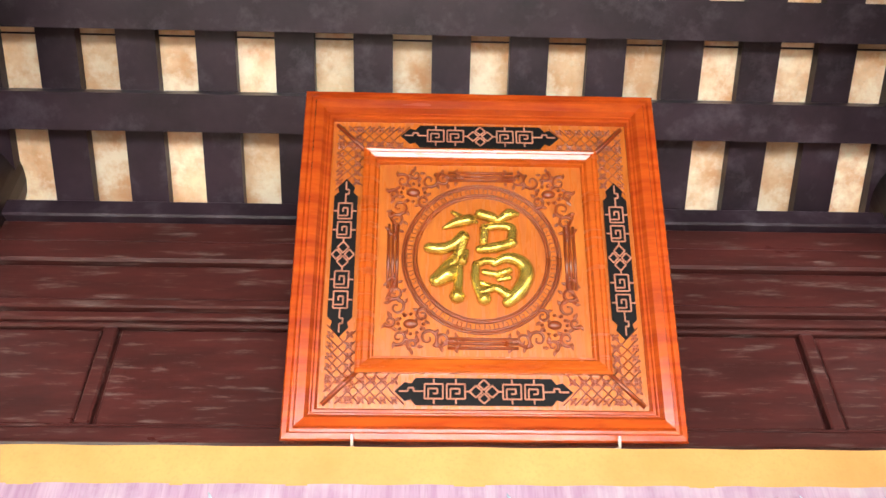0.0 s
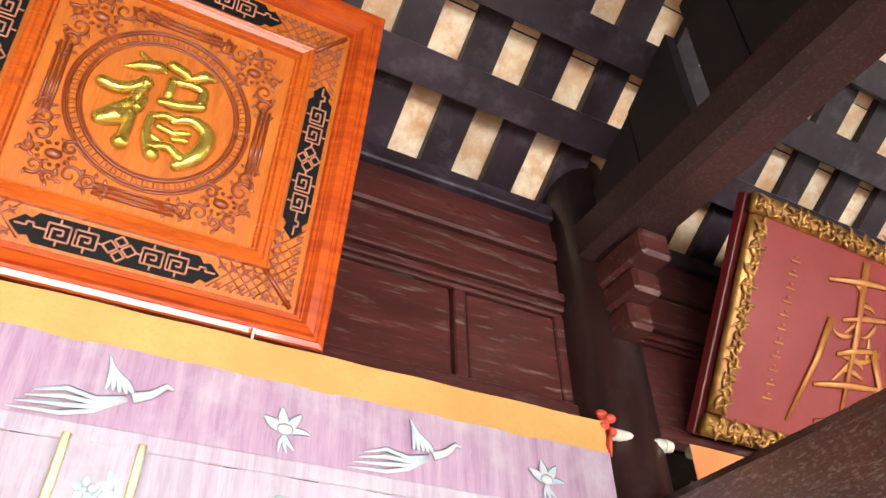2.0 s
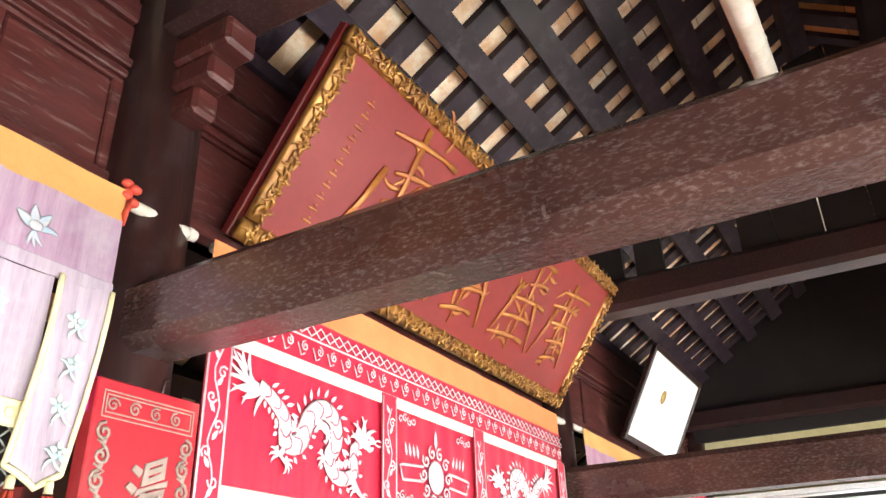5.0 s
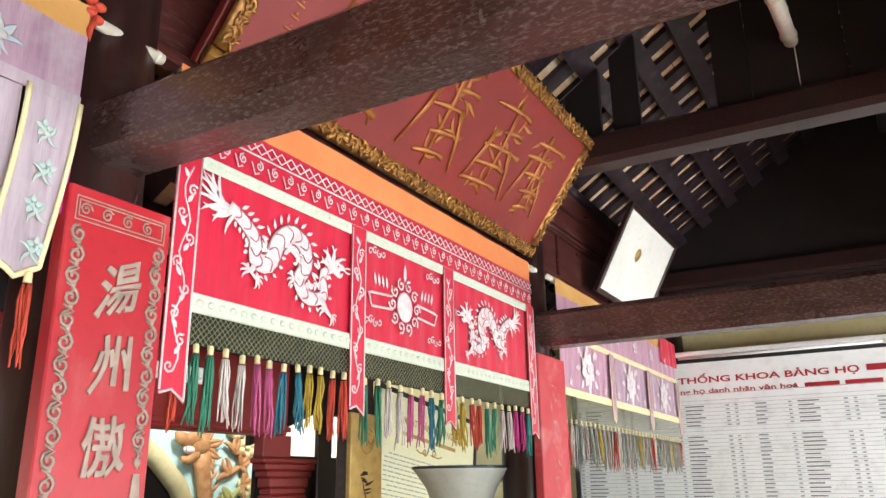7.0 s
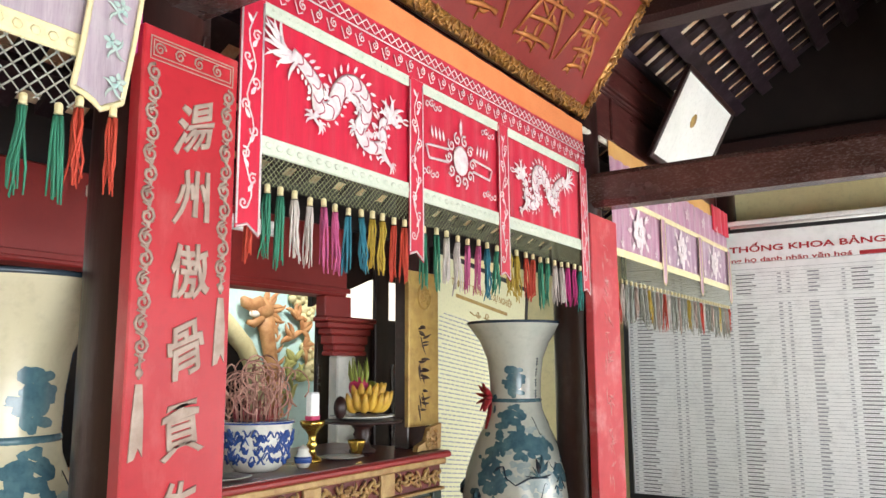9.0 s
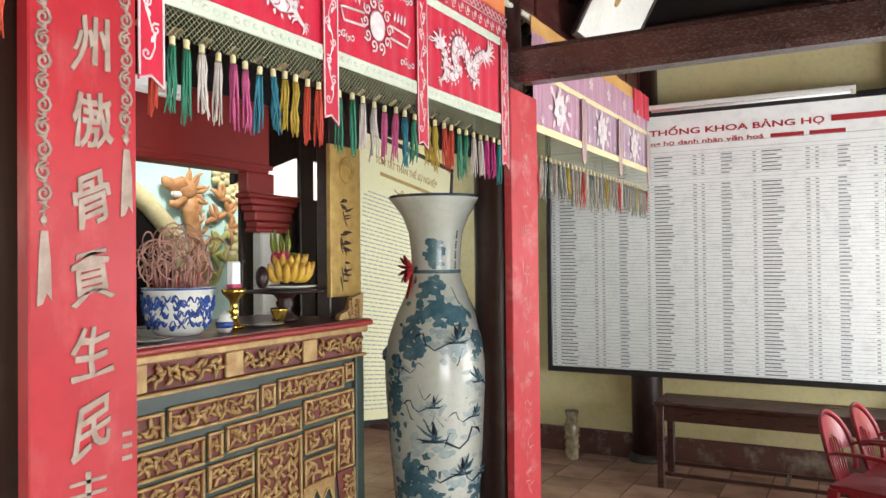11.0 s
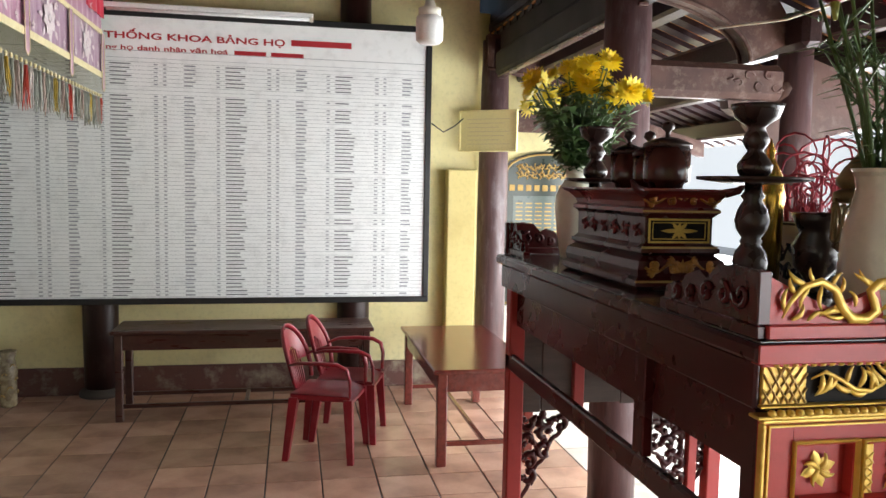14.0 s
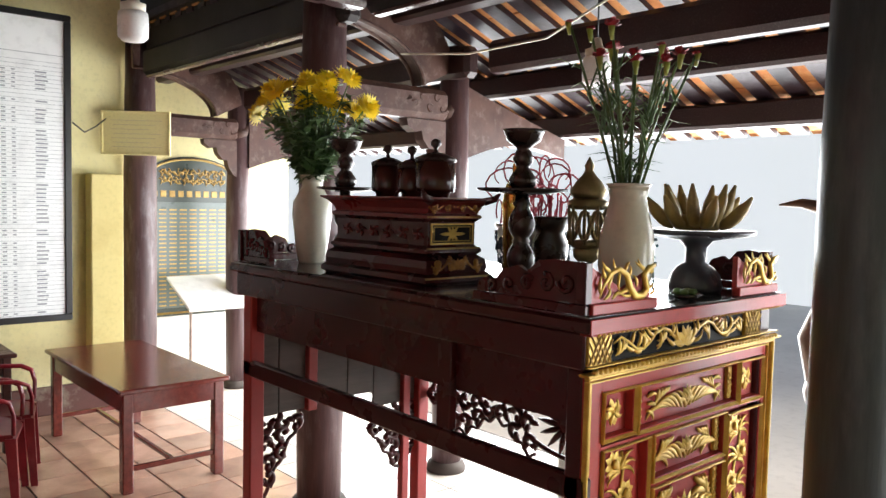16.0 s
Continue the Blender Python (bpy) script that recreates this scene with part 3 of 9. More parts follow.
SLOPE, RIDGE_Y, RIDGE_Z = 0.65, 0.05, 5.22
X0, X1 = -4.6, 7.75


def roof_z(y):
    return RIDGE_Z - SLOPE * abs(y - RIDGE_Y)


g = G().box(X0, 9.2, -3.4, 6.0, -0.15, -0.008)
floor = solid("floor", g, M["grout"], "terracotta tiled hall floor with dusty joints", "floor", "structure")
g = G().box(-60, 60, -60, -3.4, -0.45, -0.3)
solid("ground", g, M["yard"], "pale paved courtyard in bright daylight", "ground", "structure")

# gable wall beside the list board, with the doorway return
g = G().box(X1, 8.0, -1.45, 6.0, 0, 5.3)
solid("wall_east", g, M["plaster"], "stained pale yellow plaster gable wall", "wall", "structure")
g = G().box(8.0, 8.35, -1.62, -1.45, 0, 3.4).box(8.35, 8.6, -3.4, -1.45, 0, 3.4)
solid("wall_east_porch", g, M["plaster"], "pale yellow plaster wall of the porch end", "wall", "structure")
g = G().box(X1 - 0.05, X1 - 0.001, -1.45, 6.0, 0.0, 0.23, 0.008)
solid("baseboard", g, M["skirting"], "worn dark red painted skirting along the wall", "skirting", "structure")
g = G().box(X0 - 0.25, X0, -3.4, 6.0, 0, 5.3)
solid("wall_west", g, M["plaster"], "plain yellow plaster gable wall", "wall", "structure")
g = G().box(X0, 8.0, 5.2, 5.4, 0, 3.2)
solid("wall_north", g, M["white_plaster"], "white plaster wall behind the sanctuary", "wall", "structure")

# pier added in place of the doorway reveal, its shade given by the colour
g = G().box(7.60, X1 - 0.002, -1.42, -1.16, 0.33, 1.95, 0.01)
solid("trim_pilaster", g, M["ochre"], "low darker yellow pier standing for the shaded doorway reveal", "pier", "structure")

solid("trim_dado", G().box(8.344, 8.3495, -3.4, -1.63, 0.0, 0.80), M["white_plaster"], "whitewashed stained dado below the stele", "dado", "structure")

# roof: rafters, purlins and tiles
def roof_slope(side, y_a, y_b, name):
    tiles, rafters, purlins = G(), G(), G()
    n = Vector((0, side * SLOPE, 1)).normalized()

    def at(x, s, h):
        y = RIDGE_Y + side * s
        p = Vector((x, y, RIDGE_Z - SLOPE * s)) + n * h
        return tuple(p)

    def bar(g2, x0, x1, s0, s1, h0, h1):
        v = [at(x, s, h) for h in (h0, h1) for s in (s0, s1) for x in (x0, x1)]
        g2.add(v, [(0, 2, 3, 1), (4, 5, 7, 6), (0, 1, 5, 4), (2, 6, 7, 3), (0, 4, 6, 2), (1, 3, 7, 5)])

    smax = abs(y_b - RIDGE_Y)
    x = X0 - 0.032
    k = 0
    while x < 8.6:
        bar(rafters, x, x + 0.112, 0.0, smax, 0.0, 0.035)
        s = 0.0
        while s < smax:
            wob = random.uniform(-0.004, 0.004)
            bar(tiles, x + 0.10, x + 0.24, s, s + 0.215, 0.036 + wob, 0.05 + wob)
            s += 0.22
        x += 0.225
        k += 1
    return tiles, rafters, at, bar


tiles_n, rafters_n, at_n, bar = roof_slope(1, 0, 3.4, "north")
g = G()
for s in [1.70 - 0.21 - 0.235 * k for k in range(7)] + [1.92 + 0.24 * k for k in range(6)]:
    v = [at_n(x, s + ds, h) for h in (-0.075, -0.001) for ds in (-0.045, 0.045) for x in (X0, 8.6)]
    g.add(v, [(0, 2, 3, 1), (4, 5, 7, 6), (0, 1, 5, 4), (2, 6, 7, 3), (0, 4, 6, 2), (1, 3, 7, 5)])
solid("ceiling_tiles_north", tiles_n, M["tile"], "clay roof tiles seen from below", "roof", "structure")
solid("ceiling_rafters_north", rafters_n, M["rafter"], "flat dark wooden rafters under the tiles", "rafters", "structure")
solid("ceiling_purlins_north", g, M["rafter"], "dark wooden purlins across the rafters", "purlins", "structure")


def porch_z(y):
    return 3.16 + 0.36 * (y - FRONT)


def plank(g, x0, x1, ya, za, yb, zb, h):
    """A flat bar between two lines across the hall, h thick."""
    v = [(x, y, z + d) for d in (0, h) for (y, z) in ((ya, za), (yb, zb)) for x in (x0, x1)]
    g.add(v, [(0, 2, 3, 1), (4, 5, 7, 6), (0, 1, 5, 4), (2, 6, 7, 3), (0, 4, 6, 2), (1, 3, 7, 5)])


tiles_s, rafters_s = G(), G()
x = X0
while x < 9.3:
    plank(rafters_s, x, x + 0.11, FRONT, porch_z(FRONT), -4.1, porch_z(-4.1), 0.035)
    plank(rafters_s, x, x + 0.11, RIDGE_Y, roof_z(RIDGE_Y), FRONT, roof_z(FRONT), 0.035)
    for k in range(12):
        ya = FRONT - 0.215 * k
        w = random.uniform(-0.004, 0.004)
        plank(tiles_s, x + 0.10, x + 0.215, ya, porch_z(ya) + 0.036 + w, ya - 0.21, porch_z(ya - 0.21) + 0.036 + w, 0.014)
    for k in range(8):
        ya = RIDGE_Y - 0.21 * k
        plank(tiles_s, x + 0.10, x + 0.215, ya, roof_z(ya) + 0.036, ya - 0.205, roof_z(ya - 0.205) + 0.036, 0.014)
    x += 0.205
solid("ceiling_tiles_south", tiles_s, M["porch_tile"], "red clay roof tiles seen from below", "roof", "structure")
solid("ceiling_rafters_south", rafters_s, M["rafter"], "flat dark wooden rafters under the tiles", "rafters", "structure")
g = G()
for y, w, hh in ((-2.05, 0.14, 0.16), (-3.0, 0.13, 0.15), (-3.62, 0.14, 0.16)):
    g.box(X0, 9.2, y - w / 2, y + w / 2, porch_z(y) - hh, porch_z(y) - 0.004, 0.02)
solid("ceiling_purlins_porch", g, M["dark_beam"], "dark round-edged wooden porch purlins", "purlins", "structure")
# inner purlins, near-black in place of the shade that hides them
g = G()
for s in (0.3, 0.9, 1.5):
    g.box(X0, 8.6, RIDGE_Y - s - 0.06, RIDGE_Y - s + 0.06, roof_z(RIDGE_Y - s) - 0.14, roof_z(RIDGE_Y - s) - 0.004, 0.02)
solid("ceiling_purlins_south", g, M["shade_black"], "dark round-edged wooden purlins", "purlins", "structure")
g = G()
plank(g, X0 - 0.3, 9.3, RIDGE_Y, roof_z(RIDGE_Y) + 0.08, 3.4, roof_z(3.4) + 0.08, 0.06)
plank(g, X0 - 0.3, 9.3, RIDGE_Y, roof_z(RIDGE_Y) + 0.08, FRONT, roof_z(FRONT) + 0.08, 0.06)
plank(g, X0 - 0.3, 9.3, FRONT, porch_z(FRONT) + 0.08, -4.2, porch_z(-4.2) + 0.08, 0.06)
g.box(X0 - 0.3, 8.9, 5.15, 6.0, 3.1, 3.2)
solid("ceiling_cover", g, M["rafter"], "outer roof covering above the tiles", "roof", "structure")
# boards added in the step between the roofs to keep daylight out
solid("ceiling_clerestory_boards", G().box(X0, 8.6, FRONT - 0.04, FRONT - 0.01, 2.97, roof_z(FRONT) + 0.1), M["shade_black"], "near-black boards added between the roofs to block light", "boards", "structure")

# boards added over the upper gable wall, near-black for the shade there
solid("gable_boards", G().box(7.62, 7.66, -1.5, 3.2, 3.66, 5.2), M["shade_black"], "near-black boards added for the dark upper gable", "boards", "structure")

# columns
def column(x, y, z1, r=0.14, wood="column"):
    g = G().lathe([(r * 0.93, 0.0), (r, 0.6), (r, z1 * 0.6), (r * 0.86, z1)], 24)
    c = thing("column", (x, y, 0), "round dark brown wooden column on a stone base", "column", group="columns of the hall")
    part("shaft", g, M[wood], c)
    part("stone_base", G().lathe([(r * 1.25, 0.0), (r * 1.25, 0.03), (r * 1.1, 0.06), (r * 0.9, 0.07)], 24), M["grout"], c, "dark stone column base")
    return c


for x in COL_X:
    xx = x if x < 7 else 7.72
    fx = {1.8: 1.935, 4.5: 4.80}.get(x, xx)
    column(xx, BACK, 4.24)
    column(fx, FRONT + (0.05 if x == 4.5 else 0.0), 3.1, 0.135, "slate_column" if x == 1.8 else "porch_column")
    column({4.5: 4.82, 7.6: 7.72}.get(x, x + 0.1), {4.5: -2.56, 7.6: PORCH}.get(x, PORCH + 0.1), 2.78, 0.105, "porch_column")
column(7.72, -0.35, 4.4)


# beams
def beam(name, x0, x1, y0, y1, z0, z1, label, b=0.03, wood="beam"):
    return solid(name, G().box(x0, x1, y0, y1, z0, z1, b), M[wood], label, "beam", group="beams of the hall")


for x in COL_X:
    xx = x if x < 7 else 7.62
    if x > 0 and x < 7 or x < 0:
        beam("tie_beam", xx - 0.08, xx + 0.08, FRONT, BACK, 2.80 if x > 3 else 2.855, 2.99 if x > 3 else 3.035, "heavy dusty dark wooden tie beam between the columns")
    beam("upper_beam", xx - 0.09, xx + 0.09, -1.0, BACK, 3.79 if x < 3 else 3.76, 3.965 if x < 3 else 3.935, "dark wooden upper cross beam", wood="dark_beam")
for i in range(len(COL_X) - 1):
    a, b_ = COL_X[i], COL_X[i + 1]
    # front beam coloured near-black for the dark roof round it
    beam("front_lintel_beam", a + 0.08, b_ - 0.08, FRONT - 0.06, FRONT + 0.06, 2.76, 2.98, "dark wooden beam between the front columns", wood="shade_black")
    # added strip whose paler wood stands for light on the beam's underside
    beam("lintel_batten", a + 0.16, b_ - 0.16, FRONT + 0.0, FRONT + 0.055, 2.738, 2.759, "thin paler strip for the lit underside of the front beam", b=0.004)
    beam("porch_lintel_beam", a + 0.08, b_ - 0.08, PORCH - 0.06, PORCH + 0.06, 2.565, 2.76, "dark wooden beam between the porch columns", wood="dark_beam")

# boards added to the truss between the second and the third bay, to block light
tw = thing("truss_boards", (4.5, 0, 0), "near-black boards added to the roof truss to darken it", "roof truss")
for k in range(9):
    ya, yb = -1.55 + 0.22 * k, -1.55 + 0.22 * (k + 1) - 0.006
    part("board", G().prism([(ya, 3.94), (yb, 3.94), (yb, roof_z(yb) - 0.16), (ya, roof_z(ya) - 0.16)], lambda a, b, c: (c, a, b), -0.02 + 0.004 * (k % 2), 0.02), M["shade_black"], tw)
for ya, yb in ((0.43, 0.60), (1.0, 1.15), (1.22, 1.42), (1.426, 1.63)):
    part("board", G().prism([(ya, 3.94), (yb, 3.94), (yb, max(3.96, roof_z(yb) - 0.10)), (ya, roof_z(ya) - 0.10)], lambda a, b, c: (c, a, b), -0.02, 0.02), M["shade_black"], tw)

# boards above the beams, near-black for the shade up there
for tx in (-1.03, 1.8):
    tb = thing("truss_boards", (tx, 0, 0), "near-black boards for the dark roof above the cross beam", "roof truss", group="truss boards above the beams")
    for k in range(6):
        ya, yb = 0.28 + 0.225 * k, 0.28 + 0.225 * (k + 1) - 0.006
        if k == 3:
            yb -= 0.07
        part("board", G().prism([(ya, 3.968), (yb, 3.968), (yb, max(3.98, roof_z(yb) - 0.10)), (ya, roof_z(ya) - 0.10)], lambda a, b, c: (c, a, b), -0.02 + 0.004 * (k % 2), 0.02), M["shade_black"], tb)

# ---- central bay: transom, carved panel, valances, signboard, couplets ----
UX, UZ = (1, 0, 0), (0, 0, 1)


def transom(x0, x1):
    t = facing("transom", (0, BACK, 0), UX, UZ, "dusty maroon panelled wooden transom between two columns", "transom", group="transoms of the hall")
    part("backing_board", G().box(x0, x1, 3.30, 4.05, -0.03, -0.012), M["maroon"], t)
    part("bottom_rail", G().box(x0, x1, 3.295, 3.335, -0.012, 0.03, 0.006).box(x0, x1, 3.335, 3.345, -0.012, 0.018, 0.003), M["maroon"], t)
    for za, zb, zd in ((3.625, 3.6395, 0.012), (3.64, 3.665, 0.024), (3.672, 3.70, 0.034)):
        part("middle_rail", G().box(x0, x1, za, zb, -0.012, zd, 0.005), M["maroon"], t)
    part("lower_board", G().box(x0, x1, 3.702, 3.825, -0.012, 0.012, 0.004), M["maroon"], t)
    part("upper_board", G().box(x0, x1, 3.83, 3.905, -0.012, 0.03, 0.008), M["maroon"], t)
    part("frieze_board", G().box(x0, x1, 3.91, 3.985, -0.012, 0.012, 0.004), M["maroon"], t)
    part("top_lip", G().box(x0, x1, 3.99, 4.05, -0.012, 0.035, 0.006), M["rafter"], t, "dark wall plate above the boards")
    cuts = [x0, x0 + (x1 - x0) * 0.155, x0 + (x1 - x0) * 0.5, x0 + (x1 - x0) * 0.86, x1]
    for a in cuts[:-1] + [x1 - 0.025]:
        part("mullion", G().box(a - 0.012 if a > x0 else a, a + 0.026 if a < x1 - 0.03 else x1, 3.346, 3.624, -0.012, 0.014, 0.005), M["maroon"], t)
    for a, b in zip(cuts[:-1], cuts[1:]):
        part("panel", G().box(a + 0.034, b - 0.02, 3.35, 3.62, -0.012, 0.002, 0.004), M["maroon"], t)
    return t


for a, b in ((-0.92, 1.68), (1.92, 4.38), (4.62, 7.55), (-3.6, -1.15)):
    transom(a, b)


# the framed carved panel
def meander(u0, s, g, fn):
    """One squared key-fret unit, s across, drawn with thin bars."""
    pts = [(-0.5, 0.4), (0.5, 0.4), (0.5, -0.4), (-0.3, -0.4), (-0.3, 0.15), (0.2, 0.15), (0.2, -0.12), (-0.05, -0.12)]
    for p, q in zip(pts[:-1], pts[1:]):
        fn(g, (u0 + p[0] * s, p[1] * s), (u0 + q[0] * s, q[1] * s))
    fn(g, (u0 - 0.5 * s, 0.4 * s), (u0 - 0.5 * s, -0.4 * s))
    fn(g, (u0 - 0.5 * s, -0.4 * s), (u0 - 0.3 * s, -0.4 * s))


S = 0.93
PW = Vector((0, -0.285, 0.87)).normalized()
panel = facing("fortune_carving", (0.448, 1.682, 3.277), UX, PW, "varnished orange carved wooden panel leaning forward with a gilded character", "wall panel")
h = S / 2
g = G().box(-h + 0.004, h - 0.004, 0.004, S - 0.019, -0.04, 0.0)
part("back_board", g, M["amber_wood"], panel)
g = G()
moulding(g, -h, h, 0, S - 0.015, [(0, -0.04), (0, 0.028), (0.004, 0.034), (0.016, 0.036), (0.020, 0.030), (0.027, 0.030), (0.032, 0.040), (0.052, 0.036), (0.060, 0.022), (0.063, 0.022), (0.066, 0.016), (0.072, 0.016), (0.076, 0.008), (0.076, 0.0)])
part("outer_frame", g, M["orange_red"], panel, "broad red-orange moulded frame")
g = G()
i0 = 0.160
moulding(g, -h + i0, h - i0, i0, S - 0.015 - i0, [(0, 0.0), (0, 0.018), (0.006, 0.022), (0.012, 0.020), (0.018, 0.026), (0.030, 0.022), (0.035, 0.012), (0.039, 0.012), (0.042, 0.004), (0.042, 0.0)])
part("inner_frame", g, M["orange"], panel)
HC = (S - 0.015) / 2
bx0, bx1 = 0.076, 0.160
mid = (bx0 + bx1) / 2
# pierced key-fret bands
for side in range(4):
    ln, wd = (0.19, 0.032) if side % 2 == 0 else (0.19, 0.030)
    g, gf = G(), G()
    off = h - mid if side % 2 else HC - mid

    def put(p, side=side, off=off):
        u, w = p
        return ((u, HC - off - w * 0 + w), (h - mid + w, HC + u), (u, HC + off + w), (-h + mid + w, HC + u))[side]

    out = [(-ln - 0.02, 0), (-ln + 0.004, 0.022), (-ln + 0.018, 0.018), (-ln + 0.03, wd), (ln - 0.03, wd), (ln - 0.018, 0.018), (ln - 0.004, 0.022), (ln + 0.02, 0),
           (ln - 0.004, -0.022), (ln - 0.018, -0.018), (ln - 0.03, -wd), (-ln + 0.03, -wd), (-ln + 0.018, -0.018), (-ln + 0.004, -0.022)]
    g.prism(out, lambda u, w, t, put=put: (*put((u, w)), t), 0.0015, 0.006)
    part("fret_ground", g, M["fret_black"], panel, "black pierced band in the frame")

    def bar2(g2, p, q, put=put):
        g2.tube([(*put(p), 0.0085), (*put(q), 0.0085)], 0.0022, 4)

    for c in (-0.118, -0.066, 0.066, 0.118):
        meander(c, 0.043, gf, bar2)
    for cx, cy, r in ((0, 0.016, 0.012), (0, -0.016, 0.012), (0.019, 0, 0.014), (-0.019, 0, 0.014)):
        q = [(cx - r * 1.1, cy), (cx, cy + r), (cx + r * 1.1, cy), (cx, cy - r)]
        for k in range(4):
            bar2(gf, q[k], q[(k + 1) % 4])
    for sg in (-1, 1):
        bar2(gf, (sg * 0.14, 0), (sg * 0.165, 0))
        bar2(gf, (sg * 0.165, 0), (sg * 0.165, 0.008))
        bar2(gf, (sg * 0.165, 0.008), (sg * 0.178, 0.008))
        bar2(gf, (sg * 0.178, 0.008), (sg * 0.178, 0))
        bar2(gf, (sg * 0.178, 0), (sg * 0.2, 0))
        bar2(gf, (sg * 0.030, 0), (sg * 0.045, 0))
        for c in (0.066, 0.118):
            bar2(gf, (sg * c, 0.017), (sg * c, 0.029))
            bar2(gf, (sg * c, -0.017), (sg * c, -0.029))
    part("key_fret", gf, M["fret"], panel, "pinkish fretwork bars")
# diaper carving in the four corners
for sx in (-1, 1):
    for sy in (-1, 1):
        g = G()
        for i in range(9):
            for j in range(2):
                for ax in (0, 1):
                    a, b = 0.098 + 0.045 * j + (0.0 if i % 2 else 0.0), 0.098 + 0.026 * i
                    if b > 0.27:
                        continue
                    u, w = (a, b) if ax else (b, a)
                    px, py = sx * (h - u), HC + sy * (HC - w)
                    for k in range(4):
                        leaf(g, px, py, k * math.pi / 2 + 0.78, 0.013, 0.007, 0.0005, 0.004)
        for ax in (0, 1):
            for i in range(8):
                a0 = 0.09 + 0.026 * i
                p, q = (0.088, a0), (0.172, a0 + 0.084)
                if a0 + 0.084 > 0.29:
                    continue
                for (u1, w1), (u2, w2) in (((p, q)), ((0.172, a0), (0.088, a0 + 0.084))):
                    if ax:
                        u1, w1, u2, w2 = w1, u1, w2, u2
                    g.tube([(sx * (h - u1), HC + sy * (HC - w1), 0.001), (sx * (h - u2), HC + sy * (HC - w2), 0.001)], 0.0016, 4)
        g.tube([(sx * (h - 0.086), HC + sy * (HC - 0.086), 0.002), (sx * (h - 0.176), HC + sy * (HC - 0.176), 0.002)], 0.006, 4)
        part("corner_diaper", g, M["orange_shade"], panel, "fine diaper carving in the frame corners")
# centre: ring with key pattern, corner scrolls and reeds
g = G()
for r, rr, zz in ((0.170, 0.004, 0.002), (0.192, 0.0035, 0.002), (0.163, 0.002, 0.001), (0.199, 0.0025, 0.001)):
    g.tube([(r * math.cos(2 * math.pi * k / 64), HC + r * math.sin(2 * math.pi * k / 64), zz) for k in range(65)], rr, 5)
for k in range(50):
    a = 2 * math.pi * k / 50
    pts = [(-0.006, -0.007), (-0.006, 0.007), (0.005, 0.007), (0.005, -0.003), (0.0, -0.003)]
    g.tube([((0.181 + p[1]) * math.cos(a + p[0] / 0.181), HC + (0.181 + p[1]) * math.sin(a + p[0] / 0.181), 0.001) for p in pts], 0.0015, 4)
part("ring", g, M["orange_shade"], panel, "carved ring with a key pattern")
for sx in (-1, 1):
    for sy in (-1, 1):
        g = G()
        cx, cy = 0.155, 0.155

        def P(u, w, sx=sx, sy=sy):
            return (sx * u * 1.13, HC + sy * w * 1.13)

        g.ball((*P(cx, cy), 0.003), 0.018, 0.012, 0.008, 12, 6)
        for k in range(12):
            a = 2 * math.pi * k / 12
            g.ball((*P(cx + 0.027 * math.cos(a), cy + 0.022 * math.sin(a)), 0.002), 0.005, 0.005, 0.005, 6, 4)
        for (ax, ay), a0, hd, rad in (((0.118, 0.186), 2.2, 1, 0.022), ((0.186, 0.118), -0.6, -1, 0.022), ((0.085, 0.19), 1.2, -1, 0.017), ((0.19, 0.085), 0.4, 1, 0.017),
                                      ((0.18, 0.185), 0.8, 1, 0.018), ((0.13, 0.135), 4.0, 1, 0.016), ((0.06, 0.196), 1.5, 1, 0.012), ((0.196, 0.06), 0.1, -1, 0.012), ((0.2, 0.15), 0.4, 1, 0.013), ((0.15, 0.2), 1.2, -1, 0.013)):
            flat_line(g, [P(*q) for q in spiral(ax, ay, rad, a0, 1.25, 14, hd)], [0.0048 - 0.0002 * k for k in range(15)], 0.002, 5, 0.9)
            for k in range(4):
                a = a0 + k * 1.4
                x, y = P(ax + math.cos(a) * rad * 0.8, ay + math.sin(a) * rad * 0.8)
                leaf(g, x, y, math.atan2(sy * math.sin(a + 0.6), sx * math.cos(a + 0.6)), 0.017, 0.009, 0.001, 0.006)
        flat_line(g, [P(0.045, 0.198), P(0.06, 0.188), P(0.075, 0.196), P(0.095, 0.205)], 0.0045, 0.002, 5)
        flat_line(g, [P(0.198, 0.045), P(0.188, 0.06), P(0.196, 0.075), P(0.205, 0.095)], 0.0045, 0.002, 5)
        part("corner_scroll", g, M["orange_shade"], panel, "carved leafy scroll in the corner")
for s in (-1, 1):
    for d in (0.212, 0.223, 0.234):
        part("reed", G().tube([(-0.085, HC + s * d, 0.002), (0.085, HC + s * d, 0.002)], 0.004, 6), M["orange_shade"], panel)
        part("reed", G().tube([(s * d, HC - 0.085, 0.002), (s * d, HC + 0.085, 0.002)], 0.004, 6), M["orange_shade"], panel)


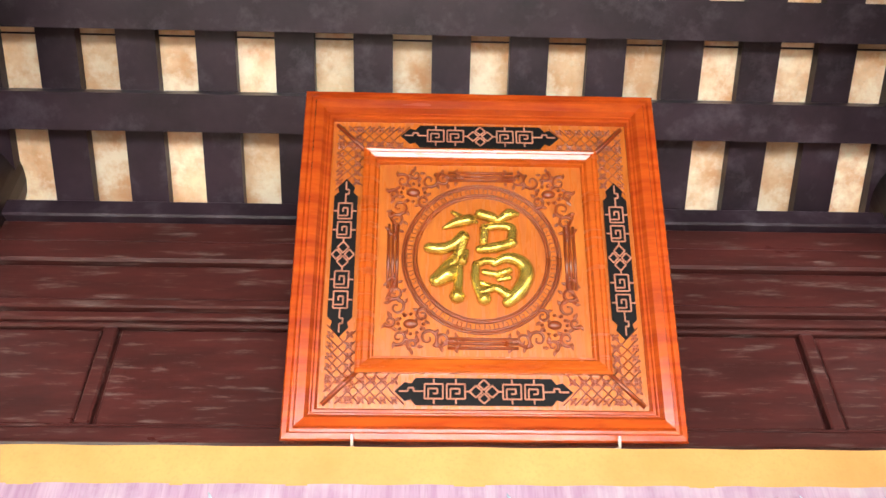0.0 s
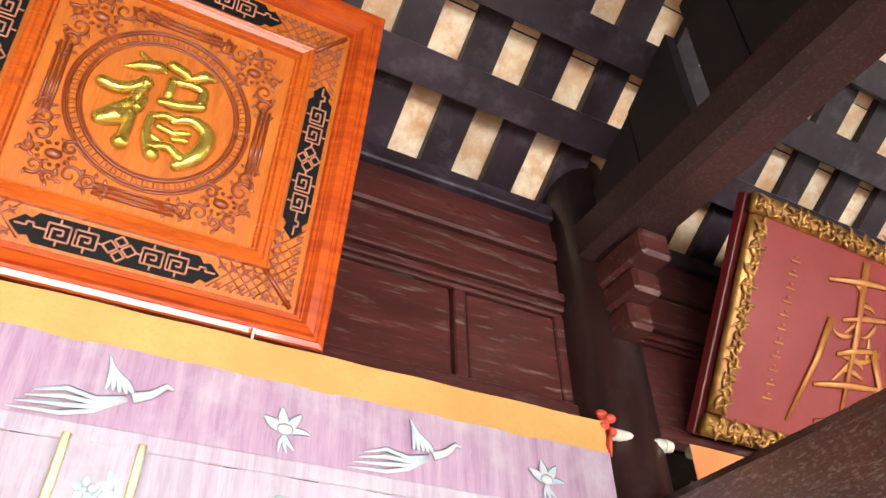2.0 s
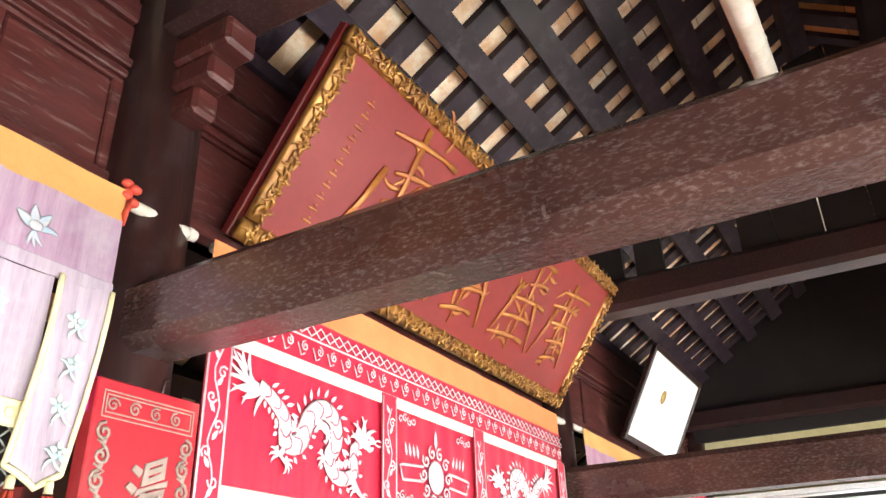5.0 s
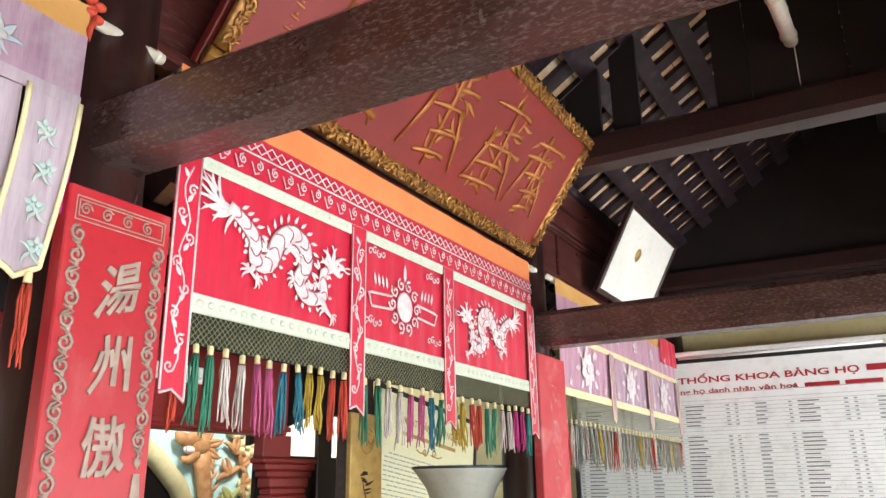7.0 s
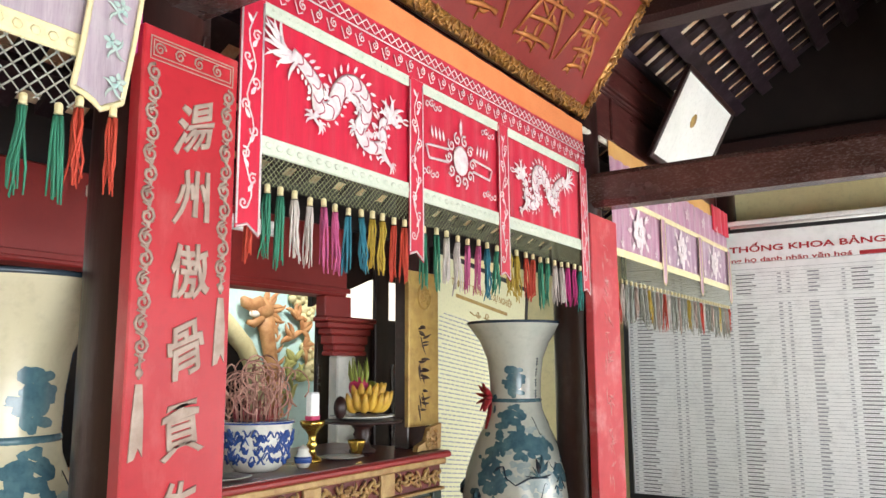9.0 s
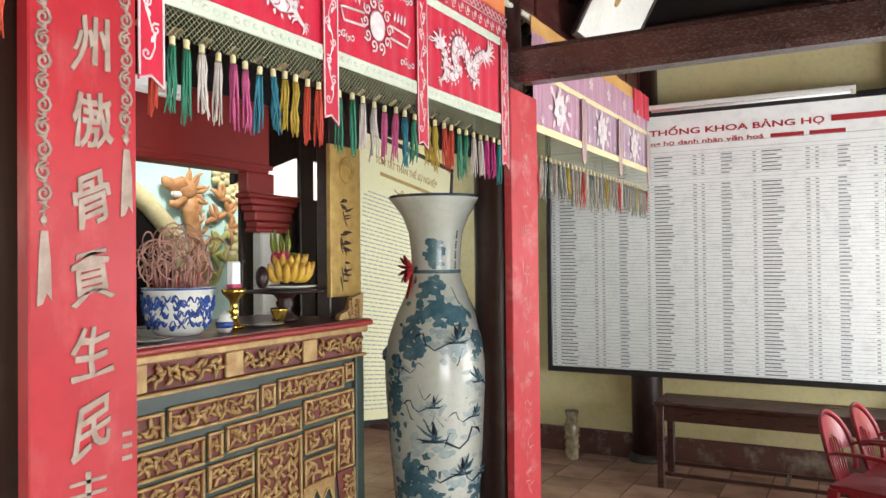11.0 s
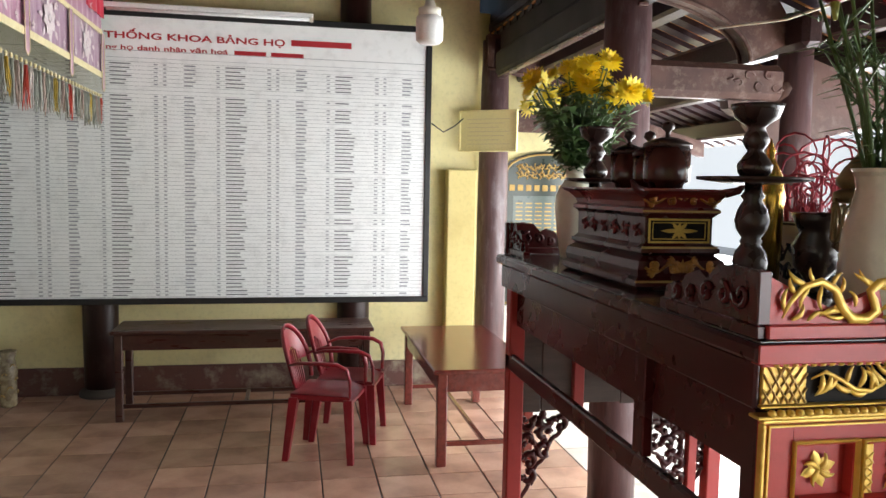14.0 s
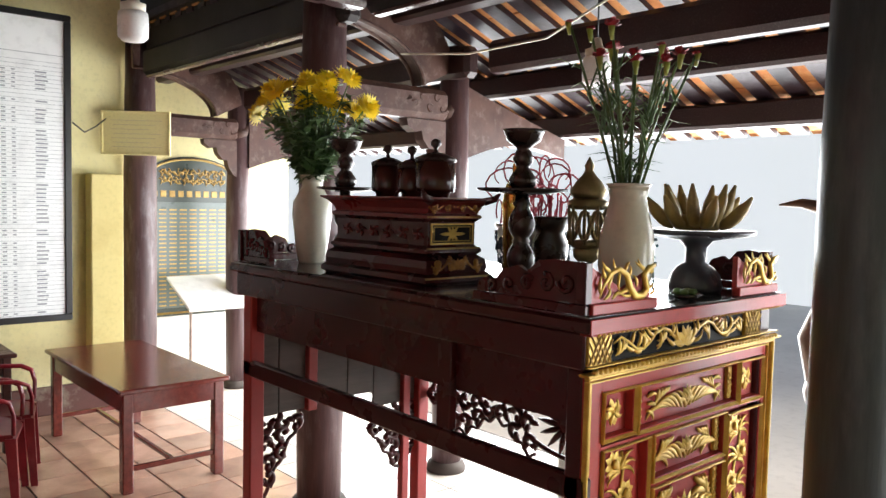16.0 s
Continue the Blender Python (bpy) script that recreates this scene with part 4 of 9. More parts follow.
def brush(g, pts, rad, k=1 / 678.0, lift=0.006):
    """One swelling brush stroke of the raised character, in units of k metres from its middle."""
    n = 5 * (len(pts) - 1)
    line, rr = [], []
    for i in range(n + 1):
        q = i / 5
        j = min(int(q), len(pts) - 2)
        p0, p1, p2, p3 = pts[max(j - 1, 0)], pts[j], pts[j + 1], pts[min(j + 2, len(pts) - 1)]
        t = q - j
        x, y = [0.5 * (2 * p1[c] + (p2[c] - p0[c]) * t + (2 * p0[c] - 5 * p1[c] + 4 * p2[c] - p3[c]) * t * t + (3 * p1[c] - p0[c] - 3 * p2[c] + p3[c]) * t ** 3) for c in (0, 1)]
        line.append((x * k, HC + y * k * 1.08, lift))
        rr.append((rad[j] + (rad[j + 1] - rad[j]) * t) * k * 1.3)
    g.tube(line, rr, 8, 0, 0.85)
    for e in (0, -1):
        g.ball(line[e], rr[e], rr[e], rr[e] * 0.85, 8, 6)


# written as a brush draws it: the spirit radical, then the full vessel over the field
for pts, rad in (
        (((-66, 47), (-42, 57), (-20, 62), (-9, 58)), (2, 8, 9, 3)), (((-50, 75), (-34, 66)), (3, 5)),
        (((-90, 13), (-68, 12), (-48, 20), (-32, 32)), (8, 9, 8, 10)), (((-34, 26), (-42, 0), (-58, -18), (-80, -40)), (9, 7, 9, 8)),
        (((-77, -42), (-58, -30), (-44, -18)), (9, 13, 7)), (((-39, -2), (-39, -30), (-41, -55), (-42, -66)), (6, 6, 7, 11)), (((-26, 8), (-34, -8)), (4, 8)),
        (((-2, 72), (18, 67), (28, 62), (48, 73), (62, 73)), (8, 8, 5, 9, 4)),
        (((5, 48), (3, 24)), (7, 6)), (((5, 48), (28, 52), (52, 48), (50, 24)), (6, 6, 7, 7)), (((-4, 12), (22, 15), (54, 24)), (6, 8, 7)),
        (((-10, -14), (-12, -36), (-6, -56), (3, -70)), (6, 6, 7, 10)), (((-9, -14), (8, -7), (25, -10)), (5, 6, 5)),
        (((20, -12), (42, -2), (68, -10), (75, -30), (62, -56), (42, -75)), (5, 8, 10, 11, 11, 8)),
        (((4, -26), (26, -30)), (5, 5)), (((29, -28), (46, -23)), (5, 5)), (((28, -38), (46, -35)), (4, 4)), (((-2, -44), (12, -48)), (4, 4)), (((-2, -60), (22, -52), (44, -64)), (8, 6, 8))):
    g = G()
    brush(g, pts, rad)
    part("gilded_stroke", g, M["gold"], panel, "raised gilded brush stroke of the character")
for x in (-0.30, 0.30):
    part("hook", G().tube([(x, -0.012, 0.0), (x, -0.012, 0.05), (x, 0.012, 0.052)], 0.0035, 6), M["pole"], panel, "small metal support hook")


# bamboo poles that carry the valances
def valance_pole(x0, x1, y, z):
    g = G().cyl((x0, y, z), (x1, y, z), 0.016, n=12)
    p = thing("bamboo_pole", (0, 0, 0), "white painted bamboo pole tied under the transom", "pole", group="valance poles")
    part("rod", g, M["pole"], p)
    for x in (x1 - 0.07, x1 - 0.02):
        part("joint_ring", G().cyl((x - 0.006, y, z), (x + 0.006, y, z), 0.0185, n=12), M["pole"], p)
    return p


POLE_Z = 3.222
valance_pole(-0.85, 1.90, 1.64, POLE_Z)
valance_pole(1.97, 4.46, 1.645, POLE_Z)
valance_pole(4.60, 7.42, 1.645, POLE_Z + 0.01)
g = G()
for k in range(6):
    g.ball((1.667 + 0.012 * math.sin(k * 2.0), 1.618 + 0.006 * math.cos(k * 2.3), 3.20 + 0.012 * k), 0.018, 0.014, 0.012, 8, 5)
g.tube([(1.667, 1.612, 3.21), (1.655, 1.605, 3.17), (1.66, 1.608, 3.14)], [0.012, 0.016, 0.004], 6, 0, 0.4)
solid("cloth_knot", g, M["t_red"], "red cloth knot tied round the bamboo pole", "cloth tie")

# central valance
M["cream_thread"] = material("cream_embroidery", (0.54, 0.50, 0.50), (0.46, 0.47, 0.46), 26, 0.7, bump=0.2, fine=200)
RNG = random.Random(11)
v1 = facing("altar_valance", (0, 1.612, 0), UX, UZ, "pale lilac satin valance with pastel embroidery and an amber band", "valance", group="altar valances")
g = G()
cloth(g, -0.82, 1.655, 3.145, 3.235, 0.0, 9, 0.004)
part("top_band", g, M["amber_cloth"], v1, "plain amber cotton band")
g = G()
cloth(g, -0.82, 1.655, 2.965, 3.148, 0.004, 14, 0.005)
part("upper_strip", g, M["lilac_satin"], v1, "lilac satin strip with embroidered cranes")
for k in range(8):
    g, x = G(), -0.72 + 0.31 * k
    if k % 2:
        for q in range(7):
            curl(g, x, 3.04, 0.3 + 0.42 * q, 0.055, 0.008, 0.012, 0.8 if q % 2 else -0.8, 0.12, q % 2)
        g.ball((x, 3.045, 0.013), 0.018, 0.0125, 0.003, 8, 4, 1)
        for q in range(3):
            curl(g, x, 3.035, -1.1 - 0.45 * q, 0.04, 0.005, 0.012, 0.6, 0.12)
    else:
        flat_line(g, [(x + 0.02, 3.05), (x + 0.05, 3.062), (x + 0.075, 3.085), (x + 0.09, 3.08)], [0.012, 0.009, 0.006, 0.003], 0.012, 6, 0.15, 1)
        for q in range(5):
            curl(g, x + 0.02 - 0.012 * q, 3.055, 2.1 - 0.16 * q, 0.05 + 0.006 * q, 0.006, 0.0125, 0.7, 0.12, q % 2)
        for q in range(4):
            flat_line(g, [(x + 0.01, 3.045), (x - 0.04, 3.035 - 0.008 * q), (x - 0.09, 3.045 - 0.016 * q), (x - 0.14 - 0.012 * q, 3.03 - 0.012 * q)], [0.008, 0.006, 0.006, 0.002], 0.012, 5, 0.15, q % 2)
    part("crane_embroidery", g, [M["pastel_blue"], M["cream_thread"]], v1, "pale blue and white stitched crane" if k % 2 == 0 else "pale blue and white stitched bud")
g = G().box(-0.82, 1.655, 2.952, 2.985, 0.008, 0.014, 0.002)
part("braid", g, M["pale_lilac"], v1)
g = G()
cloth(g, -0.78, 1.52, 2.68, 2.955, 0.002, 12, 0.007)
part("main_cloth", g, M["pale_lilac"], v1, "pale lilac satin main cloth")
for cx, fl in ((1.05, -1), (0.1, 1), (-0.5, 1)):
    g = G()
    dragon(g, cx, 2.82, 0.27, 0.014, fl)
    part("dragon_embroidery", g, [M["cream_thread"], M["mint"]], v1, "white stitched dragon")
for x, y in ((1.36, 2.75), (1.3, 2.9), (0.62, 2.8), (0.7, 2.72), (1.0, 2.70), (0.85, 2.88)):
    g = G()
    cloud(g, x, y, 0.07, 0.013)
    leaf(g, x - 0.04, y - 0.02, 0.3, 0.09, 0.03, 0.012)
    part("cloud_embroidery", g, M["mint"], v1, "mint green stitched clouds")
for x, y in ((1.40, 2.86), (1.2, 2.74), (0.55, 2.88), (1.28, 2.83)):
    g = G()
    flower(g, x, y, 0.035, 0.013, 7)
    part("wave_embroidery", g, M["pastel_blue"], v1, "pale blue stitched waves")
g = G().box(-0.78, 1.52, 2.632, 2.685, 0.004, 0.012, 0.003)
for k in range(60):
    g.ball((-0.76 + 0.038 * k, 2.658, 0.012), 0.012, 0.012, 0.003, 6, 4)
part("lower_braid", g, M["cream_trim"], v1, "yellow brocade trim")
for x0 in (1.525, 0.45):
    g = G()

    def strip(u, w, off=0.0, x0=x0):
        tip = 0.035 * (1 - abs(2 * u - 1)) * (1 - w)
        return (x0 + 0.125 * u - 0.035 * (1 - w) ** 1.5, 2.56 - tip + (0.40 + tip) * w, 0.016 + off + 0.012 * math.sin(5.2 * u + 2.2 * w) * (1 - 0.6 * w))

    g.grid(lambda u, w: strip(u, w), 10, 10)
    g.grid(lambda u, w: strip(u, w, -0.003), 10, 10)
    pt = part("pendant_strip", g, M["pale_lilac"], v1, "pale creased hanging strip edged in yellow")
    g = G()
    g.tube([strip(0.0, 1 - k / 10, 0.003) for k in range(11)] + [strip(k / 6, 0.0, 0.003) for k in range(7)] + [strip(1.0, k / 10, 0.003) for k in range(11)], 0.0075, 6, 0, 0.6)
    part("strip_edging", g, M["cream_trim"], pt)
    for k in range(4):
        g = G()
        flower(g, x0 + 0.06 + 0.01 * (-1) ** k, 2.60 + 0.09 * k, 0.024, 0.02, 5)
        for q in range(4):
            curl(g, x0 + 0.06, 2.585 + 0.09 * k, 0.7 + 1.5 * q, 0.035, 0.004, 0.02, 1.2, 0.3)
        part("strip_embroidery", g, M["mint"], pt)
    for dx in (0.02, 0.10):
        tassel(v1, x0 + dx - 0.035, 2.545, 0.016, "t_red", 0.17, RNG)
g = G()
cloth(g, 1.60, 1.665, 2.70, 2.99, -0.01, 2, 0.012)
part("side_drape", g, M["magenta_cloth"], v1, "magenta cloth end")
g = G()
hanging_net(g, -0.78, 1.52, 2.634, 0.12, 0.006, 0.036, 0.0028)
part("net_fringe", g, M["t_grey"], v1, "open knotted net fringe")
cols = ["t_green", "t_green", "t_white", "t_white", "t_pink", "t_pink", "t_blue", "t_blue", "t_yellow", "t_yellow", "t_red", "t_red"]
for k in range(30):
    tassel(v1, 1.47 - 0.075 * k, 2.52, 0.006, cols[k % len(cols)], 0.19, RNG)

# red valance
v2 = facing("altar_valance", (0, 1.622, 0), UX, UZ, "bright red satin valance with white dragons and coloured tassels", "valance", group="altar valances")
RX0, RX1 = 1.955, 4.315
g = G()
cloth(g, RX0, RX1, 3.12, 3.235, 0.0, 7, 0.003)
part("top_band", g, M["orange_cloth"], v2, "plain orange cotton band")
g = G()
cloth(g, RX0, RX1, 2.985, 3.128, 0.004, 10, 0.002)
part("upper_strip", g, M["red_satin"], v2)
g = G()
n = 52
flat_line(g, [(RX0 + (RX1 - RX0) * k / n, 3.075 + (0.036 if k % 2 else 0.0)) for k in range(n + 1)], 0.0036, 0.010, 4)
flat_line(g, [(RX0 + (RX1 - RX0) * k / n, 3.075 + (0.0 if k % 2 else 0.036)) for k in range(n + 1)], 0.0036, 0.010, 4)
flat_line(g, [(RX0, 3.066), (RX1, 3.066)], 0.0036, 0.010, 4)
for k in range(34):
    x = RX0 + 0.035 + (RX1 - RX0 - 0.06) * k / 33
    flat_line(g, spiral(x, 3.036, 0.017, 1.57, 1.4, 10, 1 if k % 2 else -1), 0.0032, 0.010, 4)
    flat_line(g, [(x - 0.034, 3.04), (x - 0.017, 3.004), (x, 3.014)], 0.0032, 0.010, 4)
part("loop_embroidery", g, M["white_thread"], v2, "white stitched lattice and loops")
g = G().box(RX0, RX1, 2.950, 2.990, 0.006, 0.014, 0.003)
for k in range(70):
    g.ball((RX0 + 0.02 + 0.0335 * k, 2.970, 0.014), 0.007, 0.005, 0.002, 5, 3)
part("upper_braid", g, M["pale_green_trim"], v2, "pale green brocade braid")
g = G()
cloth(g, RX0 + 0.06, RX1 - 0.03, 2.59, 2.955, 0.0, 22, 0.004)
part("main_cloth", g, M["red_satin"], v2)
for cx, fl, s in ((2.42, 1, 0.35), (3.80, -1, 0.33)):
    g = G()
    dragon(g, cx, 2.785, s, 0.010, fl)
    part("dragon_embroidery", g, [M["white_thread"], M["pink_thread"]], v2, "white stitched coiled dragon")
g = G()
g.ball((3.09, 2.755, 0.008), 0.055, 0.06, 0.006, 14, 6)
for k in range(10):
    a = 2 * math.pi * k / 10
    flat_line(g, spiral(3.09 + 0.085 * math.cos(a), 2.755 + 0.085 * math.sin(a), 0.026, a, 1.2, 9), 0.005, 0.009, 4)
for s in (-1, 1):
    for j in (0, 1):
        flat_line(g, [(3.09 + s * 0.09, 2.755 - 0.025 + 0.05 * j), (3.09 + s * 0.22, 2.755 - 0.035 + 0.05 * j), (3.09 + s * 0.24, 2.765), (3.09 + s * 0.23, 2.745)], 0.0055, 0.009, 4)
    for q in range(4):
        leaf(g, 3.09 + s * (0.12 + 0.025 * q), 2.80, 1.57 - 0.2 * s, 0.05, 0.014, 0.009)
leaf(g, 3.09, 2.85, 1.57, 0.075, 0.022, 0.009)
for x, y in ((2.90, 2.92), (3.30, 2.91), (2.88, 2.66), (3.31, 2.65)):
    cloud(g, x, y, 0.055, 0.009)
part("medallion_embroidery", g, M["white_thread"], v2, "white stitched round medallion with ribbons")
g = G().box(RX0 + 0.06, RX1 - 0.03, 2.545, 2.598, 0.004, 0.013, 0.003)
for k in range(56):
    g.ball((RX0 + 0.08 + 0.041 * k, 2.572, 0.013), 0.015, 0.011, 0.003, 6, 4)
part("lower_braid", g, M["pale_green_trim"], v2, "pale green brocade braid")
for x0, zb in ((1.958, 2.335), (2.735, 2.355), (3.375, 2.345), (4.225, 2.345)):
    w = 0.085
    g = G().prism([(x0, 2.985), (x0 + w, 2.985), (x0 + w + 0.004, zb - 0.03), (x0 + w * 0.5 + 0.004, zb), (x0 + 0.004, zb - 0.012)], lambda u, q, t: (u, q, t), 0.012, 0.017)
    pt = part("tab", g, M["red_satin"], v2, "red hanging tab with white vine embroidery")
    g = G()
    flat_line(g, [(x0 + 0.004, 2.975), (x0 + 0.006, zb)], 0.004, 0.018, 4)
    flat_line(g, [(x0 + w - 0.004, 2.975), (x0 + w, zb - 0.02)], 0.004, 0.018, 4)
    flat_line(g, [(x0 + 0.006, zb - 0.008), (x0 + w * 0.5, zb + 0.004), (x0 + w, zb - 0.024)], 0.004, 0.018, 4)
    flat_line(g, [(x0 + w * 0.5 + 0.014 * math.sin(k * 1.1), zb + 0.05 + (2.94 - zb - 0.05) * k / 18) for k in range(19)], 0.003, 0.018, 4)
    for k in range(8):
        flat_line(g, spiral(x0 + w * 0.5 + (0.016 if k % 2 else -0.014), zb + 0.06 + 0.068 * k, 0.018, k, 1.2, 9, 1 if k % 2 else -1), 0.0034, 0.018, 4)
        leaf(g, x0 + w * 0.5, zb + 0.09 + 0.068 * k, 1.0 + 1.2 * (k % 2), 0.034, 0.014, 0.018)
    part("vine_embroidery", g, M["white_thread"], pt)
g = G()
hanging_net(g, RX0 + 0.07, RX1 - 0.04, 2.546, 0.085, 0.004, 0.019)
part("net_fringe", g, M["net"], v2, "open knotted net fringe")
seq = ["t_red", "t_green", "t_green", "t_white", "t_white", "t_pink", "t_pink", "t_blue", "t_blue", "t_yellow", "t_yellow", "t_red", "t_red"] 
seq2 = ["t_green", "t_green", "t_white", "t_white", "t_pink", "t_pink", "t_blue", "t_green"]
seq3 = ["t_yellow", "t_yellow", "t_red", "t_red", "t_green", "t_green", "t_white", "t_white", "t_magenta", "t_magenta", "t_teal"]
for sq, a, b in ((seq, 2.02, 2.72), (seq2, 2.84, 3.37), (seq3, 3.47, 4.22)):
    for k, c in enumerate(sq):
        tassel(v2, a + (b - a) * k / (len(sq) - 1) + RNG.uniform(-0.006, 0.006), 2.462 + RNG.uniform(-0.006, 0.006), 0.004, c, RNG.uniform(0.17, 0.21), RNG)

# plum valance of the third bay
v3 = facing("altar_valance", (0, 1.62, 0), UX, UZ, "faded plum satin valance with flower panels and grey tassels", "valance", group="altar valances")
g = G()
cloth(g, 4.68, 6.9, 3.14, 3.235, 0.0, 8, 0.004)
part("top_band", g, M["amber_cloth"], v3, "plain amber band")
g = G()
cloth(g, 6.85, 7.34, 3.03, 3.24, 0.012, 3, 0.01)
part("red_end", g, M["red_satin"], v3, "bright red cloth end")
g = G()
cloth(g, 4.68, 7.3, 2.93, 3.145, 0.003, 18, 0.006)
part("upper_strip", g, M["plum_satin"], v3)
g = G().box(4.68, 7.3, 2.90, 2.935, 0.006, 0.014, 0.003)
part("upper_braid", g, M["cream_trim"], v3)
g = G().box(4.68, 7.3, 2.575, 2.62, 0.006, 0.014, 0.003)
part("lower_braid", g, M["cream_trim"], v3)
for k in range(3):
    a = 4.70 + 0.87 * k
    g = G()
    cloth(g, a, a + 0.85, 2.61, 2.91, 0.0, 7, 0.006)
    pp = part("flower_panel", g, M["lilac_satin" if k else "plum_satin"], v3, "lilac satin panel with a stitched flower")
    g = G()
    flower(g, a + 0.42, 2.76, 0.12, 0.01, 8)
    for q in range(8):
        leaf(g, a + 0.42 + 0.13 * math.cos(q * 0.8), 2.76 + 0.09 * math.sin(q * 0.8), q * 0.8, 0.08, 0.035, 0.01)
    for q in range(5):
        flower(g, a + 0.12 + 0.15 * q, 2.66 + 0.2 * (q % 2), 0.03, 0.01, 5)
    part("flower_embroidery", g, M["white_thread"], pp)
    g = G().prism([(a + 0.82, 2.91), (a + 0.9, 2.91), (a + 0.9, 2.50), (a + 0.86, 2.47), (a + 0.82, 2.50)], lambda u, q, t: (u, q, t), 0.012, 0.016)
    pt = part("tab", g, M["plum_satin"], v3)
    g = G()
    for x in (a + 0.822, a + 0.898):
        flat_line(g, [(x, 2.91), (x, 2.50), (a + 0.86, 2.472)], 0.005, 0.017, 4)
    part("tab_edging", g, M["cream_trim"], pt)
g = G()
for k in range(6):
    flower(g, 4.9 + 0.42 * k, 3.04, 0.05, 0.01, 5)
part("upper_embroidery", g, M["white_thread"], v3)
g = G()
hanging_net(g, 4.68, 7.3, 2.578, 0.14, 0.004, 0.02)
part("net_fringe", g, M["net"], v3)
cols = ["t_red", "t_white", "t_grey", "t_grey", "t_faded", "t_grey", "t_grey", "t_yellow", "t_grey", "t_faded", "t_grey"]
for k in range(34):
    tassel(v3, 4.72 + 0.0765 * k, 2.45, 0.004, cols[k % 11], RNG.uniform(0.19, 0.25), RNG)

# leaning signboard
M["dim_gilt"] = material("dim_orange_gilding", (0.46, 0.18, 0.035), (0.32, 0.085, 0.025), 9, 0.42, 0.3, bump=0.3, fine=60)
SW = Vector((0, -0.42, 0.605)).normalized()
SH = 0.735
sg = facing("signboard", (3.245, 1.668, 3.295), UX, SW, "dull red lacquered signboard with a carved gilt frame, leaning forward", "signboard")
part("field", G().box(-1.13, 1.13, 0.03, SH - 0.03, -0.035, 0.0), M["sign_red"], sg)
part("edge_box", G().box(-1.185, 1.185, 0.0, SH, -0.07, -0.034, 0.004), M["dark_red"], sg, "dark red side of the board")
rng = random.Random(3)
for nm, (x0, x1, y0, y1) in dict(a=(-1.185, 1.185, 0.0, 0.072), b=(-1.185, 1.185, SH - 0.072, SH), c=(-1.185, -1.113, 0.0725, SH - 0.0725), d=(1.113, 1.185, 0.0725, SH - 0.0725)).items():
    g = G()
    hor = (x1 - x0) > 0.2
    if hor:
        g.tube([(x0 + (x1 - x0) * k / 12, (y0 + y1) / 2, -0.005) for k in range(13)], 0.034, 8, 0, 0.6)
    else:
        g.tube([((x0 + x1) / 2, y0 + (y1 - y0) * k / 8, -0.005) for k in range(9)], 0.034, 8, 0, 0.6)
    scroll_fill(g, x0 + 0.004, x1 - 0.004, y0 + 0.004, y1 - 0.004, 0.016, rng, 0.06, 0.0065)
    part("carved_frame", g, M["old_gold"], sg, "gilt frame carved with leafy scrolls")
# unreadable gilt writing as plain strokes
for k, cx in enumerate((-0.66, -0.06, 0.42, 0.80)):
    rr = random.Random(20 + k)
    hs = (0.26, 0.24, 0.22, 0.20)[k]
    for q in range(5):
        zz = SH / 2 + hs * (0.85 - 0.42 * q)
        wl = hs * rr.uniform(0.35, 0.75)
        xc = cx + rr.uniform(-0.25, 0.25) * hs
        g = G()
        for c in range(3):
            curl(g, xc + rr.uniform(-0.6, 0.6) * wl, zz + rr.uniform(-0.05, 0.1), rr.uniform(0, 6.28), hs * rr.uniform(0.3, 0.5), 0.011, 0.002, rr.uniform(-1.8, 1.8), 0.3)
        part("gilt_curl", g, M["dim_gilt"], sg, "dim gilt curling stroke")
        part("gilt_stroke", G().tube([(xc - wl, zz - 0.10 * hs, 0.003), (xc - 0.2 * wl, zz, 0.005), (xc + 0.5 * wl, zz + 0.05 * hs, 0.005), (xc + wl, zz + 0.04 * hs, 0.003)], [0.008, 0.013, 0.009, 0.015], 6, 0, 0.3), M["dim_gilt"], sg, "dim gilt stroke")
    for xa, xb, za, zb in ((-0.05, 0.0, 1.1, -1.1), (-0.45, -0.85, 0.3, -1.0), (0.35, 0.8, 0.1, -0.95)):
        part("gilt_stroke", G().tube([(cx + xa * hs, SH / 2 + za * hs, 0.003), (cx + (0.6 * xa + 0.4 * xb + 0.04) * hs, SH / 2 + (0.6 * za + 0.4 * zb) * hs, 0.005), (cx + xb * hs, SH / 2 + zb * hs, 0.003)], [0.017, 0.014, 0.006], 6, 0, 0.3), M["dim_gilt"], sg, "dim gilt stroke")
g = G()
for k in range(11):
    for q in range(2):
        g.box(-0.995 + 0.016 * q, -0.955 - 0.012 * q, 0.15 + 0.042 * k + 0.015 * q, 0.157 + 0.042 * k + 0.015 * q, 0.001, 0.006, 0.002)
tagged(part("small_gilt_script", g, M["dim_gilt"], sg, "narrow column of small gilt strokes"), kind="stuff")


# couplet boards on the columns
M["rubbed"] = material("rubbed_pale_paint", (0.50, 0.26, 0.24), (0.50, 0.06, 0.06), 30, 0.5, fine=60)


